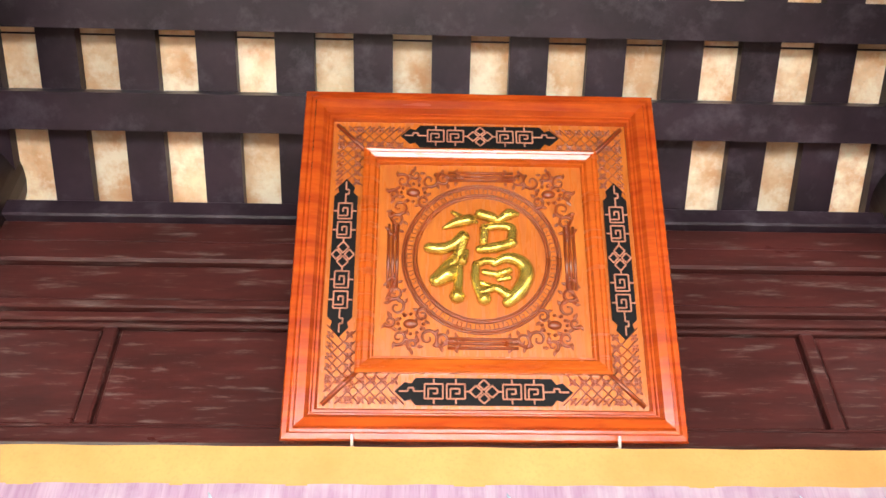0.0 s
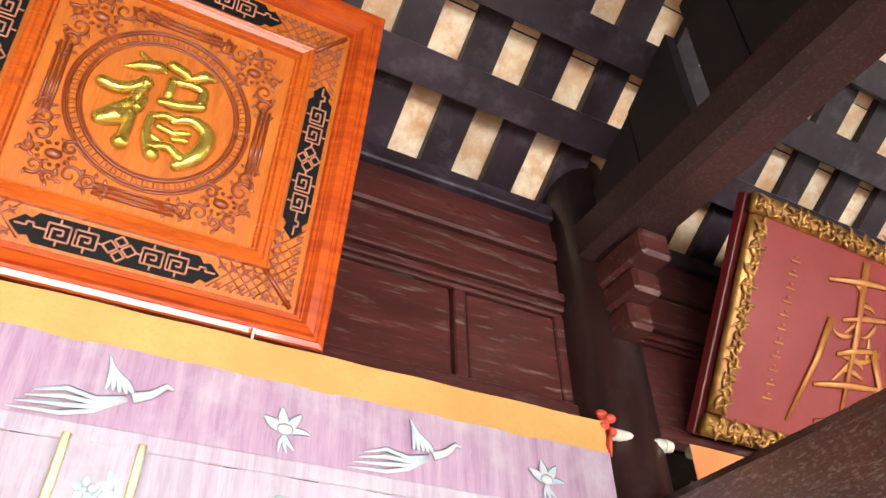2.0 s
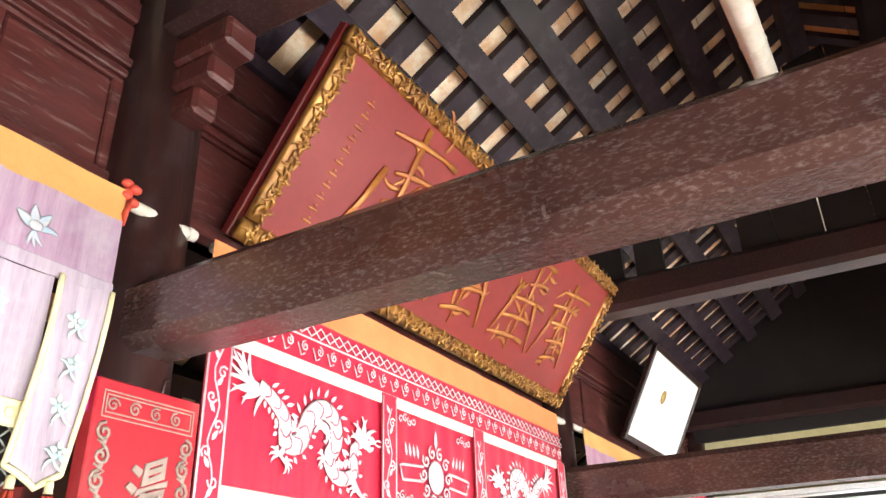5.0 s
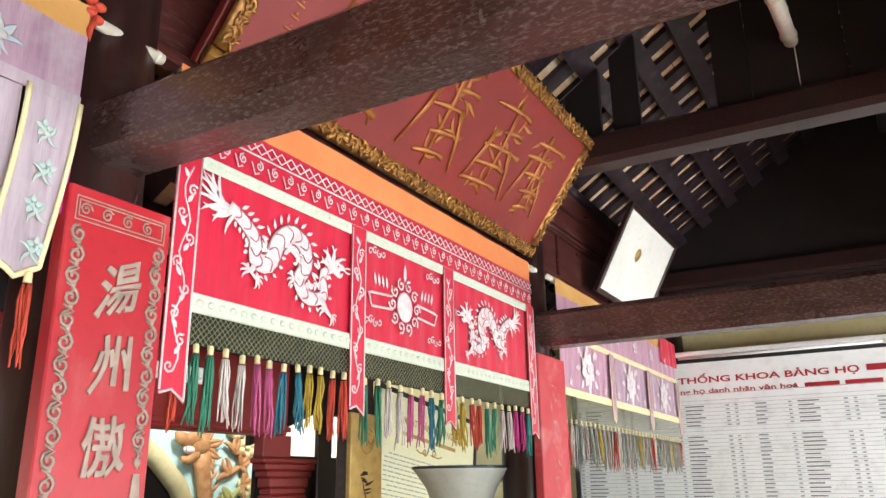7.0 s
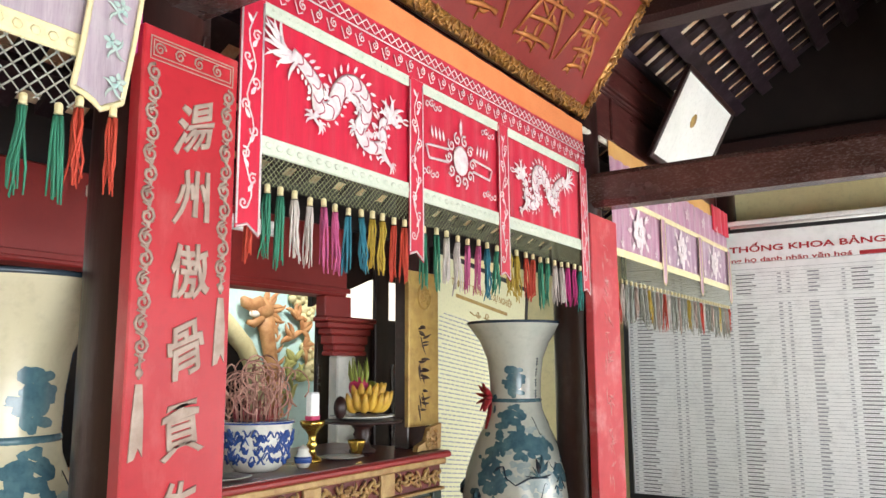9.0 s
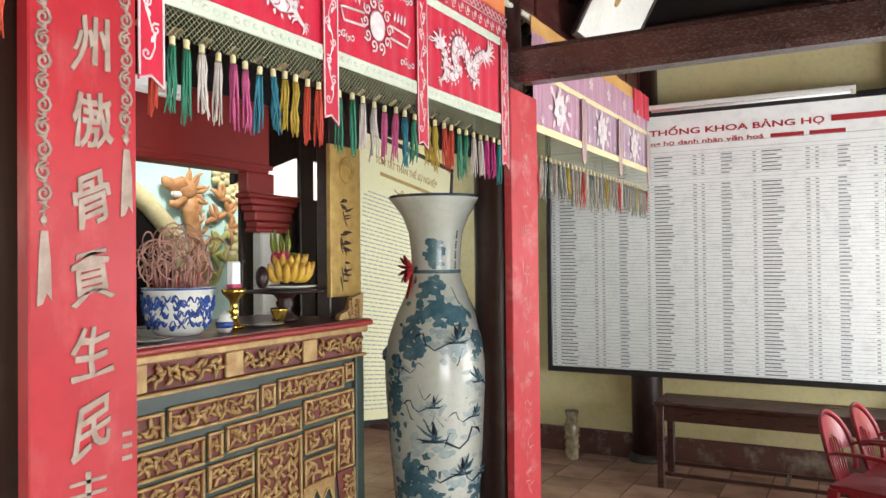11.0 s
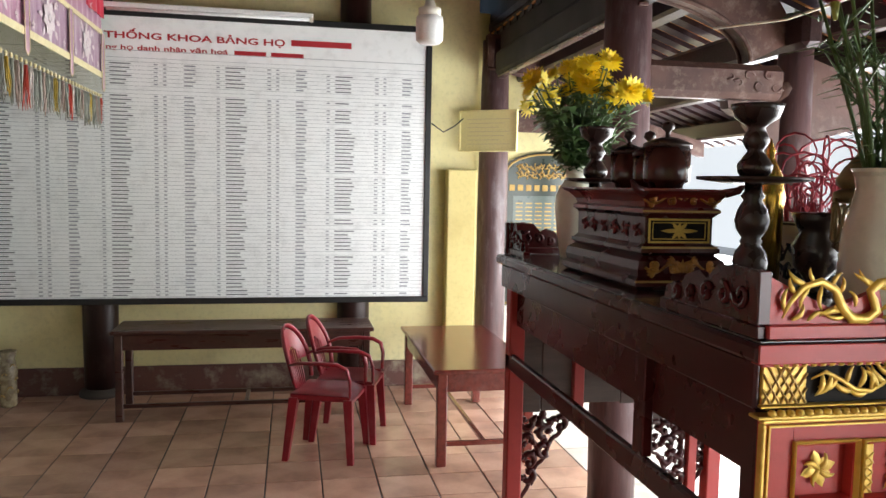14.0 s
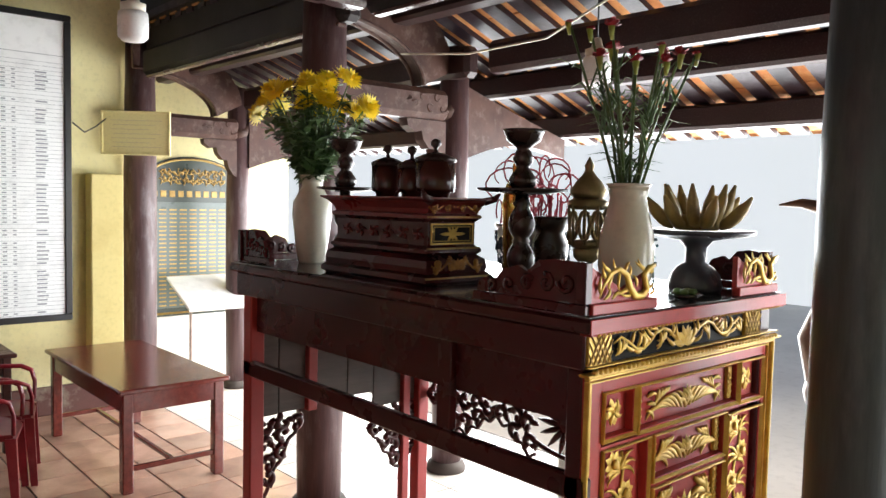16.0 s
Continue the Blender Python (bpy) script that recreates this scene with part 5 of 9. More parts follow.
def couplet(x0, x1, z0, z1, worn):
    cx = (x0 + x1) / 2
    w = (x1 - x0) / 2
    c = facing("couplet_board", (cx, 1.60, 0), UX, UZ, "tall red lacquered board with pale grey writing, fixed to a column" if not worn else "tall worn red board with rubbed pale writing, fixed to a column", "couplet board", group="couplet boards")
    red = M["board_red_worn" if worn else "board_red"]
    part("board", G().box(-w, w, z0, z1, -0.045, 0.0, 0.004), red, c)
    part("hanger", G().tube([(0.04, z1 - 0.01, -0.02), (0.045, z1 + 0.035, -0.02), (0.06, z1 + 0.04, -0.02)], 0.004, 6), M["column"], c, "small iron hanger")
    if worn:
        g = G()
        rr = random.Random(7)
        z = z1 - 0.25
        while z > z0 + 0.3:
            for q in range(7):
                curl(g, rr.uniform(-0.05, 0.02), z + rr.uniform(0.0, 0.12), rr.choice((0.1, -0.7, -1.5)) + rr.uniform(-0.2, 0.2), rr.uniform(0.05, 0.10), rr.uniform(0.004, 0.008), 0.0, rr.uniform(-0.8, 0.8), 0.3)
            z -= 0.19
        tagged(part("rubbed_writing", g, M["rubbed"], c, "rubbed pale strokes"), kind="stuff")
        return c
    g = G()
    for k in range(2):
        frame_bars(g, -w + 0.018 + 0.008 * k, w - 0.018 - 0.008 * k, z1 - 0.085 + 0.01 * k, z1 - 0.025 - 0.008 * k, 0.0035, 0.0005, 0.003)
    for k in range(4):
        flat_line(g, spiral(-w + 0.045 + 0.058 * k, z1 - 0.055, 0.017, 0.5 * k, 1.5, 12), 0.0028, 0.002, 4)
    part("top_band", g, M["silver"], c, "pale grey key-fret band")
    for sx, zt in ((-1, 1.955), (1, 2.165)):
        g = G()
        n = int((z1 - 0.09 - zt) / 0.05)
        for k in range(n):
            zz = z1 - 0.115 - 0.05 * k
            flat_line(g, spiral(sx * (w - 0.034), zz, 0.021, 1.57, 1.4, 12, sx * (1 if k % 2 else -1)), 0.0046, 0.002, 4)
            flat_line(g, [(sx * (w - 0.034) - 0.014, zz - 0.018), (sx * (w - 0.034) + 0.012, zz - 0.031), (sx * (w - 0.034) - 0.012, zz - 0.044)], 0.0034, 0.002, 4)
            leaf(g, sx * (w - 0.034), zz - 0.03, 1.2, 0.026, 0.012, 0.001, 0.003)
        part("side_scroll", g, M["silver"], c, "pale grey scroll border")
        g = G()
        x = sx * (w - 0.034)
        flat_line(g, [(x, zt + 0.03), (x, zt - 0.02)], 0.004, 0.002, 5)
        g.ball((x, zt - 0.005, 0.002), 0.011, 0.011, 0.003, 8, 4)
        g.prism([(x - 0.009, zt - 0.03), (x + 0.009, zt - 0.03), (x + 0.016, zt - 0.10), (x + 0.018, zt - 0.19), (x + 0.006, zt - 0.17), (x - 0.004, zt - 0.195), (x - 0.018, zt - 0.20), (x - 0.014, zt - 0.1)], lambda u, q, t: (u, q, t), 0.0006, 0.004)
        part("carved_tassel", g, M["silver"], c, "pale grey carved tassel")
    for k, ch in enumerate("湯州傲骨貢生民"):
        me = glyphs(ch, 0.126, 0.0012, 0.0025, bold=0.0006)
        for vt in me.vertices:
            cx_, cy_ = vt.co.x, vt.co.y
            vt.co.x = cx_ * (1.0 - 1.2 * cy_) + 0.006 * math.sin(34 * cy_ + k)
            vt.co.y = cy_ + 0.20 * cx_ + 0.006 * math.sin(40 * cx_ + 2 * k)
        letter("character", me, M["silver"], c, 0.012, (2.555, 2.375, 2.195, 2.005, 1.820, 1.640, 1.460)[k], 0.0025, "", 0.92, 1.08)
    g = G()
    for q in range(4):
        g.box(-0.05, 0.05, 1.24 + 0.03 * q, 1.25 + 0.03 * q, 0.0005, 0.004, 0.002)
    g.box(-0.008, 0.008, 1.23, 1.36, 0.0005, 0.004, 0.002)
    for q in range(3):
        g.box(w - 0.05, w - 0.02, 1.36 + 0.03 * q, 1.372 + 0.03 * q, 0.0005, 0.003, 0.001)
        g.box(-w + 0.02, -w + 0.045, 1.24 + 0.03 * q, 1.252 + 0.03 * q, 0.0005, 0.003, 0.001)
    tagged(part("lower_writing", g, M["silver"], c, "pale grey strokes"), kind="stuff")
    return c


couplet(1.66, 1.95, 0.12, 2.775, False)
couplet(4.335, 4.70, 0.10, 2.755, True)

# framed certificate leaning above the third bay
NW = Vector((0, -0.30, 0.57)).normalized()
nb = facing("framed_certificate", (6.1, 1.66, 3.335), UX, NW, "white certificate in a dark frame leaning above the transom", "picture frame")
part("sheet", G().box(-0.56, 0.56, 0.03, 0.62, -0.01, 0.0), M["white_plaster"], nb, "white printed sheet")
g = G()
frame_bars(g, -0.59, 0.59, 0.0, 0.65, 0.035, -0.02, 0.012, 0.004)
part("frame", g, M["column"], nb, "dark wooden frame")
g = G().lathe([(0.0, 0.001), (0.05, 0.001), (0.05, 0.003), (0.0, 0.003)], 16, (-0.12, 0.38, 0))
part("emblem", g, M["dull_gold"], nb, "pale brown round emblem")


# stepped bracket blocks under the upper beams
def bracket(x):
    b = thing("beam_bracket", (x, 0, 0), "stepped dark wooden bracket under the beam end", "bracket", group="beam brackets")
    for k, (y1, z0, z1) in enumerate(((1.43, 3.69, 3.785), (1.49, 3.605, 3.685), (1.54, 3.515, 3.60))):
        part("block", G().box(-0.055 + 0.006 * k, 0.055 - 0.006 * k, y1, 1.68, z0, z1, 0.012), M["maroon"], b)
    return b


for x in (-1.03, 1.8, 4.5):
    bracket(x)

# ---- side bay: list board, bench, chairs, table, small things ----
M["ink"] = material("grey_print", (0.15, 0.16, 0.17), (0.21, 0.22, 0.23), 20, 0.6, bump=0)
M["ink_light"] = material("pale_grey_print", (0.30, 0.32, 0.34), (0.38, 0.40, 0.42), 20, 0.6, bump=0)
M["red_ink"] = material("red_print", (0.45, 0.02, 0.03), (0.40, 0.02, 0.03), 20, 0.5, bump=0)
M["sheet"] = material("white_vinyl_sheet", (0.90, 0.92, 0.91), (0.88, 0.90, 0.89), 1.2, 0.42, bump=0.03, fine=10, stain=(0.70, 0.74, 0.72), stain_amount=0.4, stain_scale=0.9)
M["black_frame"] = material("black_frame_paint", (0.014, 0.015, 0.016), (0.022, 0.022, 0.023), 8, 0.35, fine=50)
M["table_wood"] = material("red_brown_varnished_wood", (0.20, 0.040, 0.030), (0.13, 0.026, 0.021), 3, 0.20, bump=0.08, stretch=(1.5, 10, 10), fine=10, stain=(0.24, 0.14, 0.11), stain_amount=0.35, stain_scale=3, coat=0.3)
M["bench_wood"] = material("dark_brown_worn_wood", (0.070, 0.024, 0.019), (0.045, 0.017, 0.014), 3, 0.3, bump=0.1, stretch=(10, 1.5, 10), fine=10, stain=(0.14, 0.09, 0.07), stain_amount=0.35, stain_scale=4)
M["plastic"] = material("dark_red_plastic", (0.23, 0.008, 0.018), (0.18, 0.006, 0.014), 3, 0.35, bump=0.03, fine=60, stain=(0.34, 0.10, 0.11), stain_amount=0.25, stain_scale=4)
M["lamp_white"] = material("milky_lamp_plastic", (0.82, 0.82, 0.80), (0.78, 0.78, 0.76), 5, 0.3, bump=0)
M["porcelain"] = material("white_porcelain", (0.72, 0.72, 0.66), (0.66, 0.66, 0.59), 2, 0.14, bump=0.02, fine=30)
M["brown_glaze"] = material("brown_cream_glaze", (0.46, 0.40, 0.26), (0.16, 0.11, 0.06), 16, 0.25, bump=0.02, fine=30)
M["cobalt"] = material("blue_glaze", (0.020, 0.055, 0.22), (0.04, 0.09, 0.30), 12, 0.15, bump=0)
M["crane_blue"] = material("grey_blue_glaze", (0.045, 0.11, 0.145), (0.10, 0.19, 0.215), 14, 0.18, bump=0.03)
M["crane_dark"] = material("ink_blue_glaze", (0.02, 0.035, 0.055), (0.035, 0.05, 0.07), 14, 0.18, bump=0)
M["paper_yellow"] = material("pale_yellow_poster", (0.80, 0.78, 0.50), (0.76, 0.74, 0.46), 1.5, 0.4, bump=0)

BX = 7.46
lb = facing("list_board", (BX, 0.815, 0.80), (0, -1, 0), (0, 0, 1), "large white printed list board in a black frame", "notice board")
BW, BH = 1.79, 2.335
part("sheet", G().box(-BW + 0.03, BW - 0.03, 0.03, BH - 0.03, -0.02, 0.0), M["sheet"], lb, "white vinyl sheet printed with long columns of names")
g = G()
frame_bars(g, -BW, BW, 0.0, BH, 0.05, -0.03, 0.016, 0.006)
part("frame", g, M["black_frame"], lb, "glossy black frame")
g = G()
for k in (-1.4, 0.0, 1.4):
    g.box(k - 0.03, k + 0.03, 0.2, BH - 0.2, -0.14, -0.03)
part("mounting_batten", g, M["column"], lb)
# title: words that name no person are lettered, the family name is a bar
tz = BH - 0.19
me = glyphs("TRUYỀN THỐNG KHOA BẢNG HỌ", 0.118, 0.0008, align="LEFT", bold=0.0025)
wid = max(v.co.x for v in me.vertices) - min(v.co.x for v in me.vertices)
letter("title", me, M["red_ink"], lb, -1.32, tz, 0.0015, "red printed title", 1.89 / wid, 0.60)
part("title_bar", G().box(0.62, 1.11, tz - 0.026, tz + 0.022, 0.0005, 0.002), M["red_ink"], lb, "red printed bar")
me = glyphs("Dòng họ danh nhân văn hoá", 0.085, 0.0008, align="LEFT", bold=0.0015)
wid = max(v.co.x for v in me.vertices) - min(v.co.x for v in me.vertices)
letter("subtitle", me, M["red_ink"], lb, -0.92, tz - 0.105, 0.0015, "smaller dark red title", 1.04 / wid, 0.62)
part("subtitle_bar", G().box(0.17, 0.42, tz - 0.12, tz - 0.088, 0.0005, 0.002).box(0.46, 0.72, tz - 0.12, tz - 0.088, 0.0005, 0.002), M["red_ink"], lb, "dark red printed bar")
rr = random.Random(5)
rows, marks, pale = G(), G(), G()
y0, y1, nrow = 0.06, BH - 0.37, 62
cols = [-1.74 + 0.585 * k for k in range(7)]
for r in range(nrow):
    y = y1 - (y1 - y0) * r / (nrow - 1)
    rows.box(-1.74, 1.74, y - 0.0012, y + 0.0012, 0.0004, 0.0012)
    if r in (0, 7, 8):
        continue
    yc = y - 0.5 * (y1 - y0) / (nrow - 1)
    if r == nrow - 1:
        continue
    for k in range(4):
        cx = -1.66 + 0.88 * k
        if k == 3 and rr.random() < 0.1:
            continue
        marks.box(cx, cx + rr.uniform(0.11, 0.17), yc - 0.0048, yc + 0.0048, 0.0004, 0.0014)
        pale.box(cx - 0.07, cx - 0.045, yc - 0.005, yc + 0.005, 0.0004, 0.0014)
        pale.box(cx + 0.33, cx + 0.36, yc - 0.005, yc + 0.005, 0.0004, 0.0014)
        pale.box(cx + 0.40, cx + 0.425, yc - 0.005, yc + 0.005, 0.0004, 0.0014)
        pale.box(cx + 0.56, cx + 0.56 + rr.uniform(0.06, 0.09), yc - 0.006, yc + 0.006, 0.0004, 0.0014)
rows.box(-1.74, 1.74, BH - 0.315, BH - 0.311, 0.0004, 0.0012)
for nm, gg, mt in (("ruling", rows, "ink_light"), ("name_print", marks, "ink"), ("date_print", pale, "ink_light")):
    tagged(part(nm, gg, M[mt], lb, "fine grey print"), kind="stuff")
part("nail_head", G().ball((-1.16, 1.0, 0.0), 0.012, 0.012, 0.006, 8, 4), M["lamp_white"], lb, "small white knob")

tl = thing("tube_lamp", (BX - 0.09, 0, 3.13), "unlit white fluorescent tube lamp above the list board", "lamp")
part("housing", G().box(-0.02, 0.03, 0.02, 1.62, 0.0, 0.04, 0.006), M["lamp_white"], tl)
part("tube", G().cyl((-0.01, 0.05, -0.014), (-0.01, 1.59, -0.014), 0.013, n=10), M["lamp_white"], tl)
part("end_cap", G().box(-0.026, 0.006, 0.02, 0.05, -0.03, 0.004, 0.004), M["pole"], tl)


# bench and table
def wood_table(name, x0, x1, y0, y1, ht, leg, label, category, stretch, wood="table_wood"):
    t = thing(name, (0, 0, 0), label, category)
    part("tabletop", G().box(x0, x1, y0, y1, ht - 0.03, ht, 0.008), M[wood], t)
    for a in (x0 + 0.03, x1 - 0.03 - leg):
        for b in (y0 + 0.03, y1 - 0.03 - leg):
            part("leg", G().box(a, a + leg, b, b + leg, 0, ht - 0.031, 0.006), M[wood], t)
    i = 0.03
    for xa in (x0 + i + 0.008, x1 - i - 0.032):
        part("apron", G().box(xa, xa + 0.024, y0 + i + leg, y1 - i - leg, ht - 0.15, ht - 0.031, 0.003), M[wood], t)
    for ya in (y0 + i + 0.008, y1 - i - 0.032):
        part("apron", G().box(x0 + i + leg, x1 - i - leg, ya, ya + 0.024, ht - 0.15, ht - 0.031, 0.003), M[wood], t)
    for xa in (x0 + i + 0.015, x1 - i - 0.045):
        part("stretcher", G().box(xa, xa + 0.03, y0 + i + leg, y1 - i - leg, stretch, stretch + 0.03, 0.004), M[wood], t)
    ym = (y0 + y1) / 2
    part("stretcher", G().box(x0 + i + 0.05, x1 - i - 0.05, ym - 0.015, ym + 0.015, stretch + 0.002, stretch + 0.028, 0.004), M[wood], t)
    return t


wood_table("low_table", 5.62, 7.18, -1.40, -0.70, 0.64, 0.065, "glossy red-brown wooden table with a low stretcher frame", "table", 0.13)
wood_table("long_bench", 6.86, 7.34, -0.45, 1.50, 0.69, 0.055, "long dark red-brown wooden bench table against the wall", "bench", 0.10, "bench_wood")


# plastic armchairs
def plastic_chair(m, label):
    c = new("plastic_armchair")
    c.matrix_basis = m
    tagged(c, label, "chair", "plastic chairs")
    # faces local +x; seat 0.42 high
    def seat(u, w):
        x, y = -0.20 + 0.42 * u, -0.21 + 0.42 * w
        return (x, y, 0.425 - 0.02 * math.sin(math.pi * u) * math.sin(math.pi * w) - 0.03 * max(0, u - 0.8) / 0.2)
    g = G().grid(seat, 8, 8)
    g.grid(lambda u, w: (seat(u, w)[0], seat(u, w)[1], seat(u, w)[2] - 0.012), 8, 8)
    g.box(-0.2, 0.21, -0.215, -0.20, 0.385, 0.42, 0.004).box(-0.2, 0.21, 0.20, 0.215, 0.385, 0.42, 0.004).box(0.20, 0.222, -0.2, 0.2, 0.365, 0.395, 0.006).box(-0.215, -0.2, -0.2, 0.2, 0.385, 0.42, 0.004)
    part("seat", g, M["plastic"], c)
    # oval back with a hole pattern: outer hoop, crown and centre splat
    def back(y, z):
        return (-0.20 - 0.13 * (z - 0.42) / 0.42 + 0.10 * (y / 0.22) ** 2 * 0.4, y, z)
    g = G()
    hoop = [back(0.215 * math.cos(a), 0.58 + 0.235 * math.sin(a)) for a in [math.pi * (-0.18 + 1.36 * k / 24) for k in range(25)]]
    g.tube(hoop, 0.018, 7, 0, 0.55)
    part("back_hoop", g, M["plastic"], c)
    g = G()
    for s in (1, -1):
        def shell(u, w, s=s):
            a = math.pi * u
            r = 0.42 + 0.52 * w
            x, y, z = back(0.20 * math.cos(a) * r, 0.585 + 0.22 * math.sin(a) * r)
            return (x + 0.003 * s, y, z)
        g.grid(shell, 16, 4)
    part("crown_panel", g, M["plastic"], c)
    g = G()
    for k in range(-3, 4):
        y = 0.034 * k
        z1 = 0.585 + 0.08 * math.sqrt(max(0, 1 - (y / 0.13) ** 2))
        part("back_splat", G().tube([back(y * 0.75, 0.41), back(y * 0.95, 0.5), back(y, z1)], 0.009, 5, 0, 0.6), M["plastic"], c)
    for s in (-1, 1):
        pts = [back(s * 0.205, 0.60), (-0.14, s * 0.255, 0.625), (0.0, s * 0.268, 0.632), (0.13, s * 0.262, 0.628), (0.195, s * 0.252, 0.60), (0.215, s * 0.24, 0.53), (0.212, s * 0.225, 0.42)]
        part("armrest", G().tube(pts, [0.016, 0.020, 0.024, 0.025, 0.024, 0.02, 0.018], 7, 0, 0.55), M["plastic"], c)
        for x0, x1 in ((0.195, 0.225), (-0.185, -0.235)):
            g = G()
            a, b = 0.030, 0.020
            xa, ya = x0, s * 0.195
            xb, yb = x1, s * 0.235
            v = [(xa - a, ya - a, 0.40), (xa + a, ya - a, 0.40), (xa + a, ya + a, 0.40), (xa - a, ya + a, 0.40), (xb - b, yb - b, 0.0), (xb + b, yb - b, 0.0), (xb + b, yb + b, 0.0), (xb - b, yb + b, 0.0)]
            g.add(v, [(0, 1, 2, 3), (7, 6, 5, 4), (0, 4, 5, 1), (1, 5, 6, 2), (2, 6, 7, 3), (3, 7, 4, 0)])
            part("leg", g, M["plastic"], c)
    return c


plastic_chair(pose(6.05, -0.06, 0, 0, 0, -109) @ Matrix.Diagonal((0.95, 0.92, 1.04, 1)), "dark red plastic armchair facing the table")
plastic_chair(pose(6.42, -0.23, 0, 0, 0, -106) @ Matrix.Diagonal((0.95, 0.92, 1.04, 1)), "dark red plastic armchair behind the other chair")

# small painted floor vase by the wall
sv = thing("floor_vase", (7.45, 2.38, 0), "small cream and brown painted vase on the floor", "vase")
part("body", G().lathe([(0.055, 0), (0.062, 0.02), (0.06, 0.2), (0.07, 0.28), (0.058, 0.33), (0.05, 0.38), (0.066, 0.44), (0.06, 0.445), (0.045, 0.40)], 20), M["brown_glaze"], sv)
g = G()
for k in range(14):
    a, z = k * 2.4, 0.06 + 0.022 * k
    p = [(0.066 * math.cos(a + 0.2 * q), 0.066 * math.sin(a + 0.2 * q), z + 0.02 * math.sin(q)) for q in range(4)]
    g.tube(p, 0.006, 4)
part("painted_branches", g, M["dull_gold"], sv, "brown painted branches")


# hanging lamps
def hanging_lamp(x, y, z, top, label):
    l = thing("hanging_lamp", (x, y, z), label, "lamp", group="hanging lamps")
    part("bulb", G().lathe([(0.0, -0.09), (0.05, -0.088), (0.068, -0.07), (0.07, 0.01), (0.066, 0.045), (0.05, 0.05)], 20), M["lamp_white"], l, "white translucent cover")
    part("collar", G().lathe([(0.056, 0.05), (0.058, 0.085), (0.03, 0.095), (0.018, 0.14), (0.012, 0.14)], 16), M["pole"], l, "ribbed cream collar")
    part("cord", G().cyl((0, 0, 0.13), (0, 0, top - z), 0.004, n=6), M["black_frame"], l, "thin black cord")


hanging_lamp(4.80, -0.49, 2.60, roof_z(-0.49) - 0.02, "unlit white hanging lamp on a cord")
hanging_lamp(3.42, -2.22, 2.46, porch_z(-2.22) - 0.02, "small white bulb lamp hanging under the porch roof")

# framed yellow notice on the column
M["notice_yellow"] = material("bright_yellow_notice", (0.92, 0.84, 0.42), (0.88, 0.79, 0.36), 1.5, 0.4, bump=0)
ys = facing("yellow_notice", (7.52, -1.49, 2.09), (-0.62, -0.78, 0), (0, 0, 1), "pale yellow framed notice fixed to the column", "notice")
part("sheet", G().box(-0.265, 0.265, 0.035, 0.365, -0.008, 0.0), M["notice_yellow"], ys)
g = G()
frame_bars(g, -0.28, 0.28, 0.02, 0.38, 0.018, -0.015, 0.012, 0.003)
part("frame", g, M["notice_yellow"], ys, "yellow frame")
g = G()
for k in range(7):
    g.box(-0.20 + 0.02 * (k % 2), 0.21 - 0.05 * (k % 3), 0.30 - 0.036 * k, 0.305 - 0.036 * k, 0.0004, 0.001)
tagged(part("faint_print", g, M["cream_trim"], ys, "faint lines of print"), kind="stuff")
solid("cable", G().tube([(BX - 0.02, -0.98, 2.33), (7.55, -1.1, 2.27), (7.66, -1.22, 2.33), (7.68, -1.36, 2.45)], 0.006, 5), M["black_frame"], "thin dark cable sagging between board and notice", "cable")

# green-gold arched stele on the porch end wall
st = facing("name_stele", (8.33, -2.33, 0.62), (0, -1, 0), (0, 0, 1), "dark green arched board with gilt borders and rows of writing", "plaque")
arch = [(-0.46, 0.0), (0.46, 0.0), (0.46, 1.34)] + [(0.46 * math.cos(math.pi * k / 12), 1.34 + 0.20 * math.sin(math.pi * k / 12)) for k in range(1, 12)] + [(-0.46, 1.34)]
M["stele_green"] = material("dark_green_lacquer", (0.030, 0.042, 0.034), (0.045, 0.058, 0.046), 3, 0.3, bump=0.05)
M["stele_panel"] = material("grey_green_panel", (0.09, 0.12, 0.11), (0.13, 0.16, 0.145), 2, 0.3, bump=0.05)
part("board", G().prism(arch, lambda u, w, t: (u, w, t), -0.03, 0.0), M["stele_green"], st)
g = G()
g.tube([(p[0] * 0.95, 0.03 + p[1] * 0.965, 0.004) for p in arch] + [(arch[0][0] * 0.95, 0.03, 0.004)], 0.012, 5)
part("gilt_border", g, M["dull_gold"], st)
g = G()
scroll_fill(g, -0.33, 0.33, 1.27, 1.42, 0.006, random.Random(4), 0.07, 0.008)
part("gilt_crest", g, M["dull_gold"], st, "gilt carved crest")
part("panel", G().box(-0.36, 0.36, 0.08, 1.10, 0.001, 0.005, 0.002), M["stele_panel"], st)
g = G()
for c in range(7):
    for r in range(24):
        g.box(-0.33 + 0.1 * c, -0.26 + 0.1 * c, 0.1 + 0.04 * r, 0.113 + 0.04 * r, 0.005, 0.007)
tagged(part("gilt_print", g, M["dull_gold"], st, "rows of small gilt print"), kind="stuff")
g = G()
for c in range(10):
    g.box(-0.40 + 0.085 * c, -0.345 + 0.085 * c, 1.15, 1.21, 0.001, 0.008, 0.003)
part("gilt_letters", g, M["dull_gold"], st, "row of gilt letter bars")

